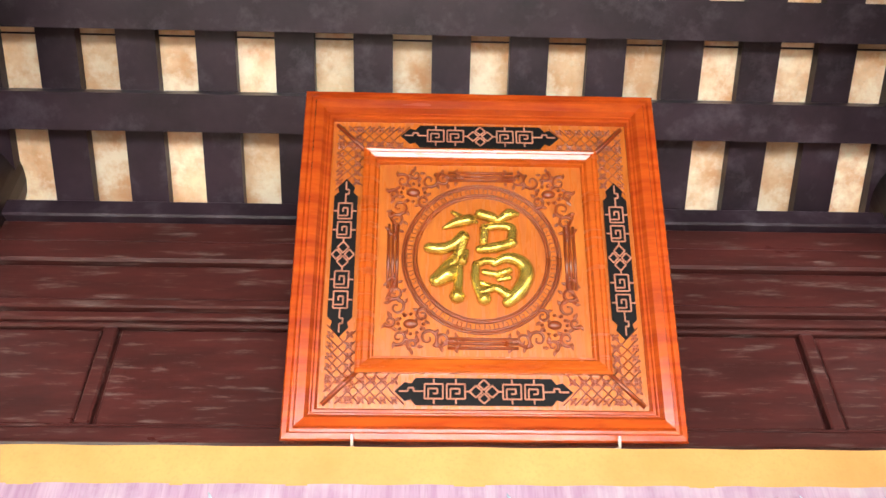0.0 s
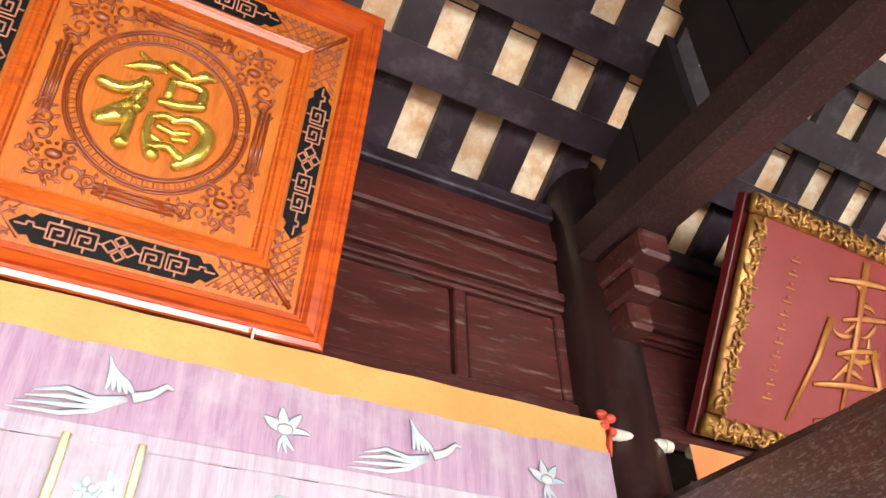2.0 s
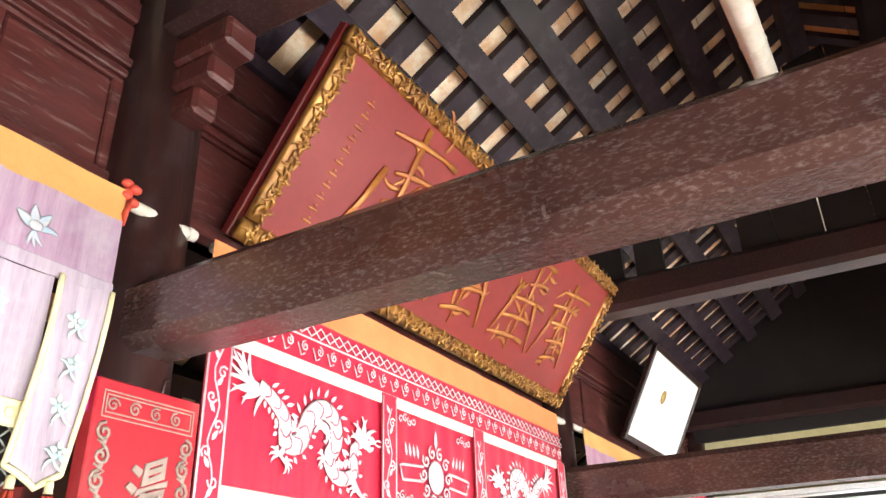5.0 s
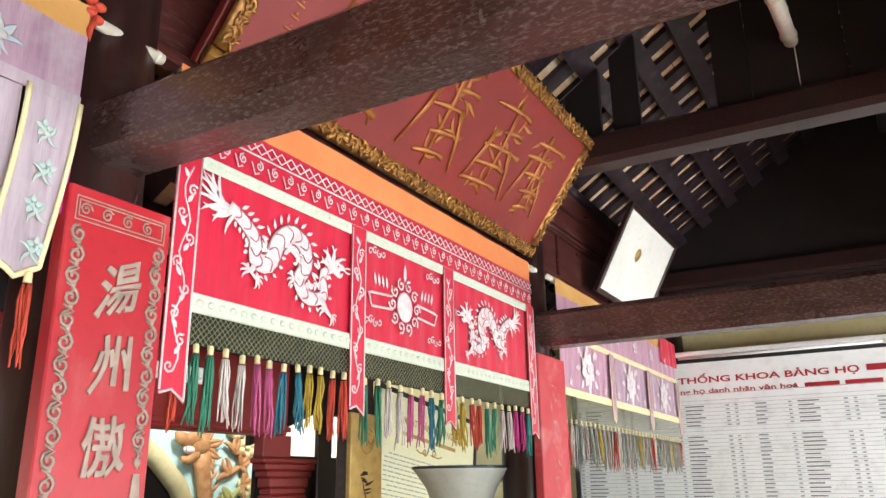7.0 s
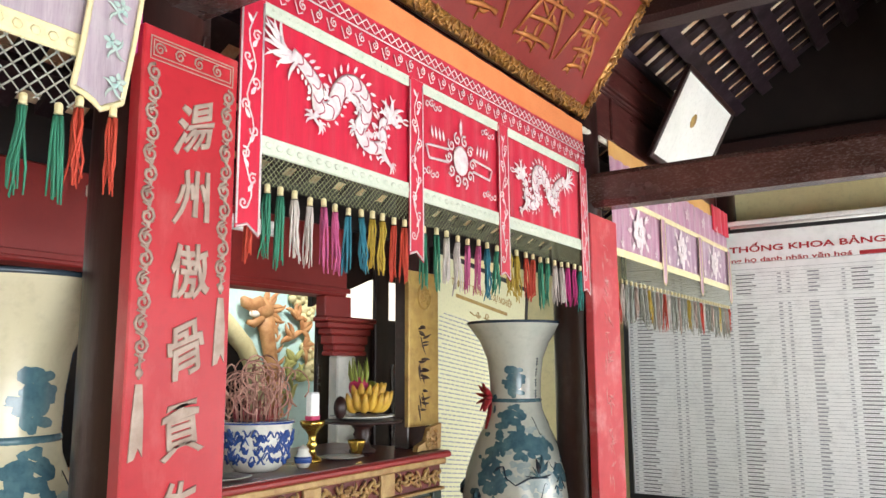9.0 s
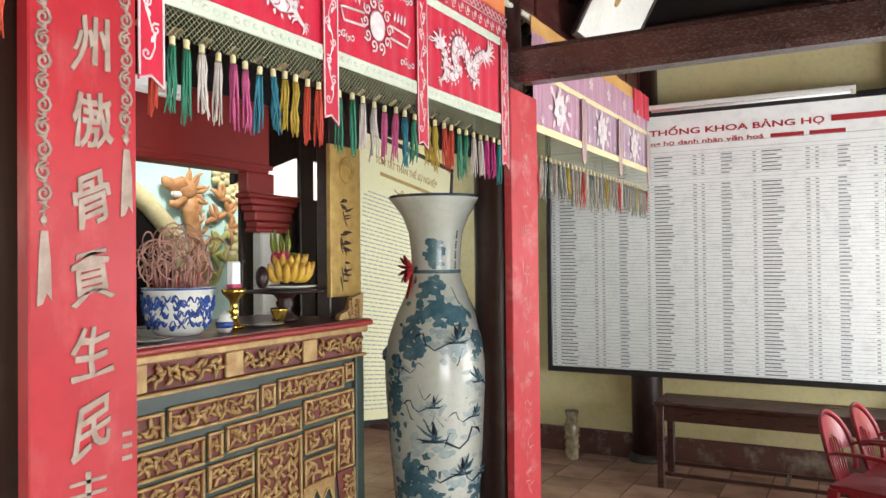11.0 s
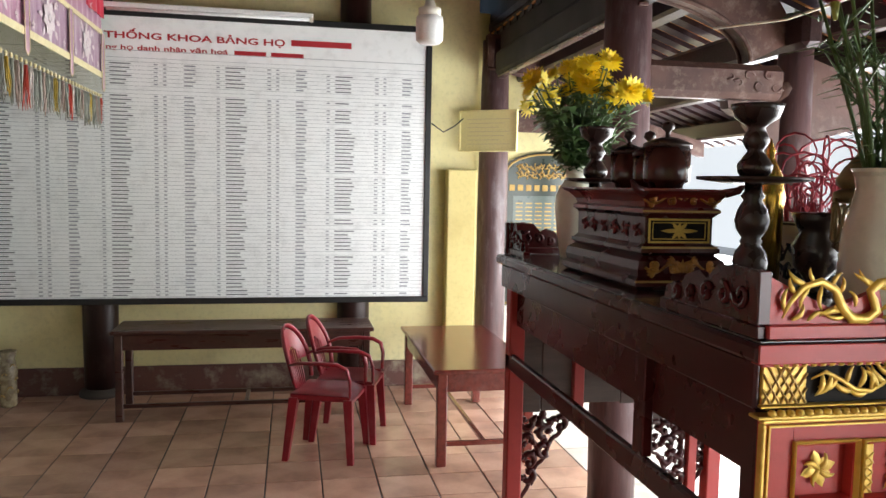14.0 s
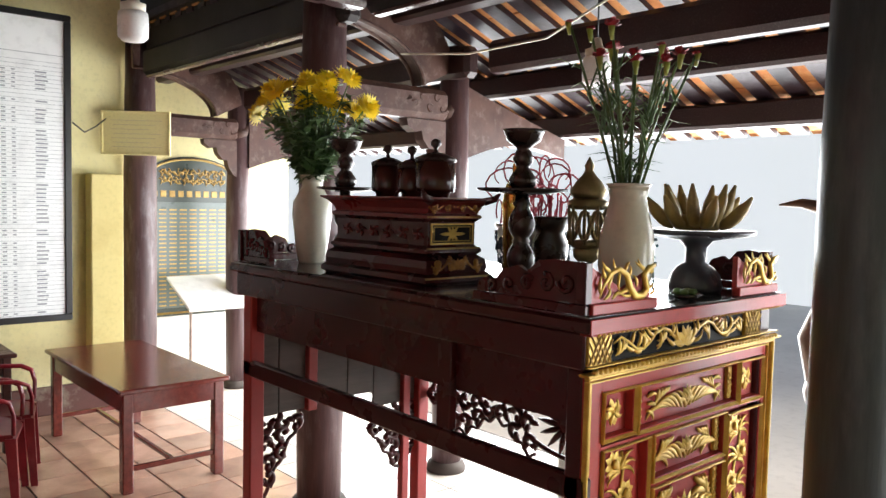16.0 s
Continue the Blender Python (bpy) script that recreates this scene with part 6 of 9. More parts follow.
# white sloping display board on a stand
dp = thing("display_stand", (7.72, -2.35, 0), "white sloping display board on a thin steel stand", "display stand")
g = G().add([(x, y, 0.90 - 0.35 * (y < 0) * 0 + (0.12 if x > 0 else -0.12) + d) for d in (0, 0.025) for y in (-0.42, 0.42) for x in (-0.25, 0.25)], [(0, 2, 3, 1), (4, 5, 7, 6), (0, 1, 5, 4), (2, 6, 7, 3), (0, 4, 6, 2), (1, 3, 7, 5)])
part("board", g, M["sheet"], dp)
for y in (-0.3, 0.3):
    part("post", G().cyl((0, y, 0), (0, y, 0.905), 0.014, n=8), M["silver"], dp)
    part("foot", G().box(-0.2, 0.2, y - 0.02, y + 0.02, 0, 0.02, 0.004), M["silver"], dp)

# ---- inner sanctuary: altar, big vases, poster, mural ----
M["altar_green"] = material("dark_green_altar_paint", (0.016, 0.030, 0.022), (0.026, 0.042, 0.030), 4, 0.4, bump=0.1, fine=30)
M["carve_red"] = material("red_carving_ground", (0.15, 0.022, 0.015), (0.09, 0.014, 0.010), 10, 0.5, bump=0.2, fine=40)
M["carve_gold"] = material("pale_gold_carving", (0.46, 0.31, 0.12), (0.28, 0.15, 0.05), 12, 0.42, 0.2, bump=0.4, fine=70, stain=(0.26, 0.09, 0.05), stain_amount=0.55, stain_scale=18)
M["temple_red"] = material("painted_temple_red", (0.32, 0.025, 0.022), (0.26, 0.02, 0.018), 2, 0.45, bump=0.08, fine=20)
M["mural_blue"] = material("pale_turquoise_plaster", (0.44, 0.68, 0.68), (0.52, 0.72, 0.69), 2, 0.7, bump=0.1, fine=20)
M["dragon_brown"] = material("brown_painted_relief", (0.55, 0.31, 0.14), (0.36, 0.16, 0.06), 14, 0.6, bump=0.4, fine=50)
M["moss"] = material("olive_painted_relief", (0.42, 0.42, 0.14), (0.34, 0.36, 0.12), 10, 0.6, bump=0.3, fine=50)
M["incense"] = material("pinkish_incense_sticks", (0.45, 0.22, 0.18), (0.55, 0.32, 0.24), 20, 0.7, bump=0)
M["incense_red"] = material("red_incense_stubs", (0.40, 0.04, 0.06), (0.33, 0.03, 0.05), 20, 0.7, bump=0)
M["brass"] = material("polished_brass", (0.70, 0.46, 0.10), (0.58, 0.36, 0.06), 8, 0.22, 0.9, bump=0.05)
M["banana"] = material("ripe_banana_skin", (0.66, 0.42, 0.05), (0.58, 0.33, 0.05), 9, 0.45, bump=0.05, fine=30, stain=(0.22, 0.10, 0.03), stain_amount=0.6, stain_scale=14)
M["pitaya"] = material("pink_fruit_skin", (0.55, 0.03, 0.13), (0.48, 0.03, 0.10), 8, 0.4)
M["lime"] = material("green_fruit_skin", (0.22, 0.27, 0.04), (0.28, 0.32, 0.06), 8, 0.4)

ax0, ax1, ay = 1.95, 3.93, 2.27
al = facing("carved_altar", ((ax0 + ax1) / 2, ay, 0), UX, UZ, "tall dark green altar with pale gold carved panels on red", "altar")
w = (ax1 - ax0) / 2
part("top_board", G().box(-w - 0.10, w + 0.02, 1.518, 1.545, -0.74, 0.05, 0.008), M["temple_red"], al, "dark red top board with a moulded edge")
part("top_surface", G().box(-w - 0.08, w + 0.01, 1.547, 1.551, -0.72, 0.04), M["dark_red"], al)
part("side_panel", G().box(w - 0.04, w, 0.12, 1.36, -0.70, -0.055, 0.004), M["altar_green"], al)
part("side_panel", G().box(-w, -w + 0.04, 0.12, 1.36, -0.70, -0.055, 0.004), M["altar_green"], al)
for x in (-w + 0.035, w - 0.035):
    part("corner_post", G().box(x - 0.035, x + 0.035, 0.0, 1.36, -0.05, 0.0, 0.005), M["altar_green"], al, "dark green corner post")
part("front_ground", G().box(-w + 0.07, w - 0.07, 0.62, 1.36, -0.04, -0.022), M["altar_green"], al, "dark green front frame")
g = G().box(-w, w, 1.36, 1.375, -0.05, 0.02, 0.004).box(-w, w, 1.485, 1.517, -0.05, 0.03, 0.006)
part("frieze_rail", g, M["carve_gold"], al, "dull gold moulded rails")
part("frieze_ground", G().box(-w, w, 1.376, 1.484, -0.05, -0.012), M["carve_red"], al)
rng = random.Random(9)
x = -w
for k in range(4):
    g = G()
    part("frieze_block", G().box(x, x + 0.10, 1.378, 1.482, -0.011, 0.008, 0.004), M["carve_gold"], al, "plain gold block")
    scroll_fill(g, x + 0.11, x + 0.485, 1.382, 1.478, -0.004, rng, 0.075, 0.0095)
    part("frieze_carving", g, M["carve_gold"], al, "pale gold scroll carving")
    x += 0.495


def carved_panel(x0, x1, z0, z1, parent, rng, pitch=0.08, gold="carve_gold", ground="carve_red", d=-0.022, rim=0.014, shape=None):
    g = G().box(x0 + rim, x1 - rim, z0 + rim, z1 - rim, d - 0.012, d + 0.002)
    p = part("panel", g, M[ground], parent, "carved panel")
    g = G()
    frame_bars(g, x0, x1, z0, z1, rim, d, d + 0.018, 0.004)
    part("panel_frame", g, M[gold], p)
    g = G()
    if shape:
        shape(g, x0 + rim, x1 - rim, z0 + rim, z1 - rim, d + 0.004)
    else:
        scroll_fill(g, x0 + rim + 0.004, x1 - rim - 0.004, z0 + rim + 0.004, z1 - rim - 0.004, d + 0.004, rng, pitch, 0.0098)
    part("carving", g, M[gold], p)
    return p


R = w - 0.075
for x0, x1, z0, z1 in ((R - 0.075, R - 0.005, 1.24, 1.335), (R - 0.58, R - 0.09, 1.215, 1.325), (R - 0.69, R - 0.60, 1.205, 1.315), (R - 1.2, R - 0.71, 1.195, 1.305), (R - 1.75, R - 1.22, 1.185, 1.295),
                       (R - 0.40, R - 0.005, 1.085, 1.20), (R - 0.90, R - 0.42, 1.065, 1.18), (R - 1.0, R - 0.92, 1.055, 1.17), (R - 1.6, R - 1.02, 1.05, 1.165),
                       (R - 0.145, R - 0.005, 0.81, 1.07), (R - 0.40, R - 0.165, 0.945, 1.06), (R - 0.40, R - 0.165, 0.79, 0.925), (R - 0.72, R - 0.42, 0.62, 1.05),
                       (R - 1.0, R - 0.74, 0.93, 1.04), (R - 1.0, R - 0.74, 0.70, 0.91), (R - 1.4, R - 1.02, 0.62, 1.035)):
    carved_panel(x0, x1, z0, z1, al, rng)
# pierced feet and curved apron
for s in (1, -1):
    X = lambda u, s=s: s * (R - u)
    g = G().prism([(X(0), 0.80), (X(0.145), 0.80), (X(0.12), 0.62), (X(0.07), 0.5), (X(0.05), 0.42), (X(0.02), 0.36), (X(0), 0.36)], lambda u, q, t: (u, q, t), -0.036, -0.014)
    part("foot_bracket", g, M["carve_red"], al)
    g = G()
    scroll_fill(g, min(X(0.01), X(0.10)), max(X(0.01), X(0.10)), 0.5, 0.78, -0.010, rng, 0.05, 0.006)
    frame_bars(g, min(X(0), X(0.012)), max(X(0), X(0.012)), 0.36, 0.80, 0.005, -0.014, -0.004)
    part("foot_carving", g, M["carve_gold"], al)
edge = [(R - 0.16 - 0.24 * k / 20, 0.735 - 0.03 * math.cos(0.75 * k) - 0.05 * abs(k / 10 - 1) ** 2) for k in range(21)]
g = G().prism([(R - 0.16, 0.788)] + edge + [(R - 0.40, 0.788)], lambda u, q, t: (u, q, t), -0.036, -0.018)
flat_line(g, edge, 0.007, -0.016, 6)
part("apron", g, M["carve_gold"], al, "scalloped gold apron")
g = G()
for xx in (-0.55, -0.2, 0.15):
    g.box(xx, xx + 0.03, 0, 0.62, -0.6, -0.1)
part("inner_frame", g, M["altar_green"], al)
for s in (-1, 1):
    g = G().prism([(s * (w + 0.02), 1.553), (s * (w - 0.18), 1.553), (s * (w - 0.17), 1.58), (s * (w - 0.10), 1.60), (s * (w - 0.07), 1.66), (s * (w + 0.03), 1.68)], lambda u, q, t: (u, q, t), -0.05, -0.02)
    p = part("end_rail", g, M["carve_gold"], al, "carved gold end rail")
    g = G()
    scroll_fill(g, min(s * (w - 0.12), s * w), max(s * (w - 0.12), s * w), 1.56, 1.65, -0.016, rng, 0.05, 0.006)
    part("carving", g, M["carve_gold"], p)
TOPZ = 1.552

# blue and white incense bowl
def incense_bowl(x, y, z, s, label, glaze="cobalt", coils=44, seed=1, body="porcelain", stick="incense"):
    b = thing("incense_bowl", (x, y, z), label, "incense bowl", group="incense bowls")
    part("bowl", G().lathe([(0.62 * s, 0), (0.66 * s, 0.06 * s), (0.72 * s, 0.10 * s), (0.95 * s, 0.5 * s), (1.0 * s, 1.0 * s), (0.99 * s, 1.28 * s), (1.06 * s, 1.34 * s), (1.06 * s, 1.42 * s), (0.97 * s, 1.42 * s), (0.92 * s, 1.25 * s), (0.0, 1.2 * s)], 32), M[body], b)
    rg = random.Random(seed)
    g = G()
    for k in range(150):
        a, zz = rg.uniform(0, 6.28), rg.uniform(0.25, 1.15) * s
        r = (0.72 + 0.23 * (zz / s - 0.1) / 0.4) * s if zz < 0.5 * s else (0.95 + 0.05 * (zz / s - 0.5) / 0.5) * s
        hand = rg.choice((-1, 1))
        pts = []
        for q in range(9):
            aa = a + hand * 0.035 * q
            pts.append(((r + 0.004 * s) * math.cos(aa), (r + 0.004 * s) * math.sin(aa), min(1.2 * s, max(0.2 * s, zz + 0.09 * s * math.sin(q * 0.9 + k)))))
        g.tube(pts, [0.016 * s + 0.055 * s * math.sin(math.pi * q / 8) for q in range(9)], 5, 0, 0.4)
    part("glaze_painting", g, M[glaze], b, "blue painted dragon and clouds")
    part("rim_band", G().lathe([(1.062 * s, 1.352 * s), (1.068 * s, 1.38 * s), (1.062 * s, 1.408 * s)], 32), M[glaze], b)
    g = G()
    for k in range(60):
        a, r = rg.uniform(0, 6.28), rg.uniform(0, 0.8) * s
        h = rg.uniform(0.3, 0.9) * s
        g.tube([(r * math.cos(a), r * math.sin(a), 1.2 * s), (1.15 * r * math.cos(a), 1.15 * r * math.sin(a), 1.2 * s + h)], 0.011 * s, 4)
    tagged(part("incense_stubs", g, M["incense_red"], b, "burnt red incense stubs"), kind="stuff")
    for k in range(coils):
        a, r = rg.uniform(0, 6.28), rg.uniform(0.1, 0.85) * s
        h = rg.uniform(0.5, 1.75) * s
        rad = rg.uniform(0.25, 0.62) * s
        tilt = rg.uniform(0, 6.28)
        pts = [(r * math.cos(a), r * math.sin(a), 1.2 * s), (1.1 * r * math.cos(a), 1.1 * r * math.sin(a), 1.2 * s + h * 0.7)]
        cx, cy, cz = 1.35 * r * math.cos(a), 1.35 * r * math.sin(a), 1.2 * s + h
        for q in range(12):
            t = -1.5 + q * 0.5
            pts.append((cx + rad * math.cos(t) * math.cos(tilt), cy + rad * math.cos(t) * math.sin(tilt), cz + rad * math.sin(t) * (1 - 0.03 * q)))
        part("incense_coil", G().tube(pts, 0.026 * s, 4), M[stick], b)
    return b


incense_bowl(2.88, 2.47, TOPZ, 0.138, "blue and white porcelain bowl full of curled incense sticks", seed=2)

# brass candlestick with a wrapped candle
cs = thing("candlestick", (3.19, 2.46, TOPZ), "small brass candlestick holding a wrapped packet", "candlestick")
part("stem", G().lathe([(0.042, 0), (0.044, 0.012), (0.02, 0.03), (0.014, 0.06), (0.026, 0.075), (0.016, 0.09), (0.02, 0.12), (0.03, 0.135), (0.045, 0.15), (0.055, 0.165), (0.055, 0.178), (0, 0.178)], 20), M["brass"], cs)
part("packet", G().box(-0.026, 0.026, -0.02, 0.02, 0.18, 0.30, 0.006), M["sheet"], cs, "white wrapped packet")
part("packet_base", G().box(-0.028, 0.028, -0.022, 0.022, 0.179, 0.20, 0.004), M["pitaya"], cs)
cp = thing("offering_cup", (3.47, 2.44, TOPZ), "small dark glazed offering cup on a saucer", "cup")
part("cup", G().lathe([(0.024, 0.004), (0.028, 0.03), (0.042, 0.065), (0.042, 0.075), (0.036, 0.07), (0.02, 0.02), (0, 0.02)], 18), M["brass"], cp)
pl = thing("plate", (3.34, 2.42, TOPZ), "flat white porcelain plate on the altar", "plate")
part("dish", G().lathe([(0.05, 0), (0.095, 0.012), (0.10, 0.014), (0.05, 0.007), (0, 0.007)], 24), M["porcelain"], pl)
pl2 = copy_thing(pl, pose(2.62, 2.36, TOPZ))
jr = thing("small_jar", (3.03, 2.36, TOPZ), "tiny blue and white porcelain jar", "jar")
part("jar", G().lathe([(0.022, 0), (0.034, 0.02), (0.036, 0.045), (0.022, 0.065), (0.026, 0.075), (0.02, 0.078), (0.0, 0.095)], 16), M["porcelain"], jr)
part("painted_band", G().lathe([(0.0345, 0.02), (0.0372, 0.035), (0.0366, 0.046)], 16), M["cobalt"], jr)


# footed fruit stand with bananas
def banana(g, x, y, z, a, tilt, l=0.13, r=0.019):
    pts = []
    for k in range(7):
        t = k / 6
        u = l * (t - 0.1)
        pts.append((x + u * math.cos(a) * math.cos(tilt), y + u * math.sin(a) * math.cos(tilt), z + u * math.sin(tilt) + 0.03 * (t - 0.5) ** 2 * 4))
    g.tube(pts, [r * 0.45, r * 0.9, r, r * 1.03, r * 0.98, r * 0.75, r * 0.25], 7)


def fruit_stand(x, y, z, s, label):
    f = thing("fruit_stand", (x, y, z), label, "offering stand", group="fruit stands")
    part("stand", G().lathe([(0.06 * s, 0), (0.065 * s, 0.015 * s), (0.045 * s, 0.03 * s), (0.03 * s, 0.06 * s), (0.045 * s, 0.09 * s), (0.035 * s, 0.11 * s), (0.06 * s, 0.135 * s), (0.19 * s, 0.145 * s), (0.195 * s, 0.155 * s), (0.18 * s, 0.158 * s), (0, 0.158 * s)], 28), M["column"], f, "black-brown turned stand")
    return f


fs = fruit_stand(3.585, 2.50, TOPZ, 1.0, "dark turned stand with bananas and dragon fruit")
part("plate", G().lathe([(0.08, 0.222), (0.15, 0.236), (0.16, 0.242), (0.08, 0.230), (0, 0.230)], 24), M["porcelain"], fs, "white plate")
for k in range(10):
    g = G()
    a = -3.0 + 0.31 * k
    banana(g, 0.075 * math.cos(a), 0.075 * math.sin(a), 0.255 + 0.008 * (k % 2), a, 0.75, 0.105, 0.022)
    part("banana", g, M["banana"], fs)
for k in range(8):
    g = G()
    a = -2.9 + 0.37 * k
    banana(g, 0.035 * math.cos(a), 0.035 * math.sin(a), 0.305 + 0.008 * (k % 2), a, 0.6, 0.105, 0.022)
    part("banana", g, M["banana"], fs)
part("dragon_fruit", G().ball((-0.02, 0.01, 0.375), 0.05, 0.05, 0.05, 12, 8), M["pitaya"], fs)
for k in range(9):
    a = k * 0.7
    g = G().tube([(-0.02 + 0.03 * math.cos(a), 0.01 + 0.03 * math.sin(a), 0.39), (-0.02 + 0.045 * math.cos(a), 0.01 + 0.045 * math.sin(a), 0.44), (-0.03 + 0.05 * math.cos(a), 0.01 + 0.04 * math.sin(a), 0.49 + 0.015 * (k % 3))], [0.012, 0.010, 0.002], 4, 0, 0.4)
    part("fruit_scale", g, M["lime"], fs)
part("green_fruit", G().ball((0.10, 0.03, 0.37), 0.038, 0.038, 0.036, 12, 8), M["lime"], fs)
part("dark_fruit", G().ball((-0.165, 0.0, 0.285), 0.035, 0.03, 0.055, 10, 6), M["column"], fs)

for ob in fs.children:
    if ob.name != "stand" and not ob.name.startswith("stand."):
        ob.matrix_basis = Matrix.Translation((0, 0, -0.063)) @ ob.matrix_basis

# hanging gilt plaque with worn writing
pq = facing("hanging_plaque", (3.965, 2.40, 0), UX, UZ, "narrow old-gold plaque with dark carved writing on a post", "plaque")
part("board", G().box(-0.135, 0.135, 1.66, 2.46, -0.03, 0.0, 0.004), M["dull_gold"], pq)
part("post", G().box(-0.10, 0.10, 0.0, 3.0, -0.12, -0.031, 0.006), M["column"], pq, "dark post behind the plaque")
g = G()
g.tube([(0.055 * math.cos(2 * math.pi * k / 24), 2.33 + 0.065 * math.sin(2 * math.pi * k / 24), 0.003) for k in range(25)], 0.007, 5)
scroll_fill(g, -0.04, 0.04, 2.29, 2.37, 0.002, rng, 0.04, 0.005)
part("roundel", g, M["dull_gold"], pq, "carved roundel")
g = G()
for zc in (2.12, 1.95, 1.79):
    rp = random.Random(int(zc * 100))
    for q in range(9):
        curl(g, rp.uniform(-0.055, -0.01), zc + 0.05 - 0.012 * q, rp.choice((0.05, -0.1, -1.3)) + rp.uniform(-0.15, 0.15), rp.uniform(0.05, 0.09), rp.uniform(0.005, 0.008), 0.0, rp.uniform(-0.5, 0.5), 0.3)
part("dark_strokes", g, M["column"], pq, "dark worn strokes")


# big painted vases
M["carnation"] = material("dark_red_petals", (0.35, 0.012, 0.02), (0.26, 0.01, 0.015), 12, 0.6, bump=0)
M["vase_glaze"] = material("grey_white_vase_glaze", (0.54, 0.56, 0.49), (0.47, 0.50, 0.43), 2, 0.16, bump=0.02, fine=30, stain=(0.40, 0.44, 0.39), stain_amount=0.6, stain_scale=3)
M["cream_glaze"] = material("cream_vase_glaze", (0.60, 0.56, 0.40), (0.54, 0.50, 0.34), 2, 0.18, bump=0.02, fine=30, stain=(0.46, 0.42, 0.28), stain_amount=0.5, stain_scale=3)
M["crane_wash"] = material("pale_blue_grey_wash", (0.30, 0.38, 0.39), (0.42, 0.47, 0.44), 14, 0.18, bump=0)


def big_vase(x, y, label, ribbon=True, turn=0.0, glaze="vase_glaze"):
    v = thing("floor_vase", (x, y, 0), label, "vase", rz=turn, group="large floor vases")
    prof = [(0.20, 0.0), (0.205, 0.04), (0.19, 0.10), (0.195, 0.22), (0.235, 0.50), (0.265, 0.85), (0.285, 1.15), (0.287, 1.30), (0.268, 1.42), (0.225, 1.54), (0.175, 1.65), (0.142, 1.74), (0.135, 1.80), (0.138, 1.90), (0.15, 2.0), (0.185, 2.09), (0.237, 2.165), (0.258, 2.19), (0.258, 2.20), (0.246, 2.195), (0.18, 2.10), (0.13, 1.98), (0.12, 1.80), (0.0, 1.70)]
    part("body", G().lathe(prof, 48), M[glaze], v, "glazed white porcelain body")

    def rad(z):
        for (r0, z0), (r1, z1) in zip(prof, prof[1:]):
            if z0 <= z <= z1:
                return r0 + (r1 - r0) * (z - z0) / (z1 - z0)
        return 0.2

    def on(a, z, d=0.001):
        r = rad(z) + d
        return (r * math.cos(a), r * math.sin(a), z)

    part("rim_line", G().lathe([(0.2585, 2.186), (0.2605, 2.193), (0.2585, 2.20)], 48), M["crane_dark"], v)
    part("neck_ring", G().lathe([(0.1375, 1.775), (0.141, 1.785), (0.1365, 1.795)], 40), M["crane_blue"], v)
    part("foot_band", G().lathe([(0.2055, 0.03), (0.2065, 0.045), (0.205, 0.06)], 40), M["crane_dark"], v)
    rg = random.Random(31)

    def patch(g, a, z, wa, hz, n=9, mi=0, d=0.0012):
        """A brushed blot lying on the glaze."""
        pts = []
        for k in range(n):
            t = 2 * math.pi * k / n
            q = rg.uniform(0.7, 1.15)
            pts.append(on(a + wa * math.cos(t) * q, z + hz * math.sin(t) * q, d))
        pts.append(on(a, z, d + 0.001))
        g.add(pts, [(k, (k + 1) % n, n) for k in range(n)], True, mi)

    g = G()
    for k in range(420):
        a = rg.uniform(-math.pi, math.pi)
        z = rg.uniform(0.25, 1.68)
        if math.sin(3.1 * a + 5 * z) + math.sin(7 * z - 1.7 * a) > -0.2:
            patch(g, a, z, rg.uniform(0.06, 0.2), rg.uniform(0.008, 0.022), d=0.0004)
    tagged(part("pale_wash", g, M["crane_wash"], v, "pale grey-blue wash of clouds"), kind="stuff")
    # pine clouds, rocks and water as many small brushed blots
    g = G()
    for ca, cz, m, da, dz in ((-2.35, 1.88, 40, 0.36, 0.055), (-2.4, 1.70, 40, 0.6, 0.05), (-2.2, 1.58, 80, 0.7, 0.055), (-1.6, 1.56, 50, 0.45, 0.04), (-2.75, 1.42, 70, 0.35, 0.10), (-3.1, 1.15, 70, 0.2, 0.22), (-2.75, 0.70, 70, 0.35, 0.10), (-1.1, 1.42, 30, 0.3, 0.05),
                              (-2.4, 0.62, 30, 0.2, 0.05), (-1.0, 0.62, 40, 0.4, 0.06), (0.6, 1.5, 60, 0.6, 0.08), (1.5, 1.2, 50, 0.5, 0.1), (2.4, 1.0, 50, 0.5, 0.1), (0.4, 0.9, 40, 0.5, 0.08)):
        for k in range(m):
            zz = cz + rg.gauss(0, 0.55) * dz
            patch(g, ca + rg.gauss(0, 0.5) * da, zz, rg.uniform(0.035, 0.11) * 0.27 / rad(zz), rg.uniform(0.009, 0.026))
    for k in range(620):
        a = rg.uniform(-math.pi, math.pi)
        z = max(0.06, 0.36 + 0.16 * math.sin(a * 2.0 + 0.6) + rg.gauss(0, 0.10))
        patch(g, a, z, rg.uniform(0.03, 0.12), rg.uniform(0.008, 0.026))
    for k in range(90):
        a = rg.uniform(-math.pi, math.pi)
        patch(g, a, rg.uniform(0.08, 0.24), rg.uniform(0.08, 0.22), rg.uniform(0.004, 0.009))
    tagged(part("pine_painting", g, M["crane_blue"], v, "grey-blue painted pines, rocks and water"), kind="stuff")
    g = G()
    for k in range(26):
        a, z = rg.uniform(-2.9, -0.3) if k < 18 else rg.uniform(-3, 3), rg.uniform(0.4, 1.7)
        hand = rg.choice((-1, 1))
        g.tube([on(a + hand * 0.05 * q, z + 0.03 * math.sin(q * 1.1 + k) + 0.01 * q, 0.0) for q in range(6)], [0.005, 0.005, 0.004, 0.004, 0.003, 0.001], 4, 0, 0.5)
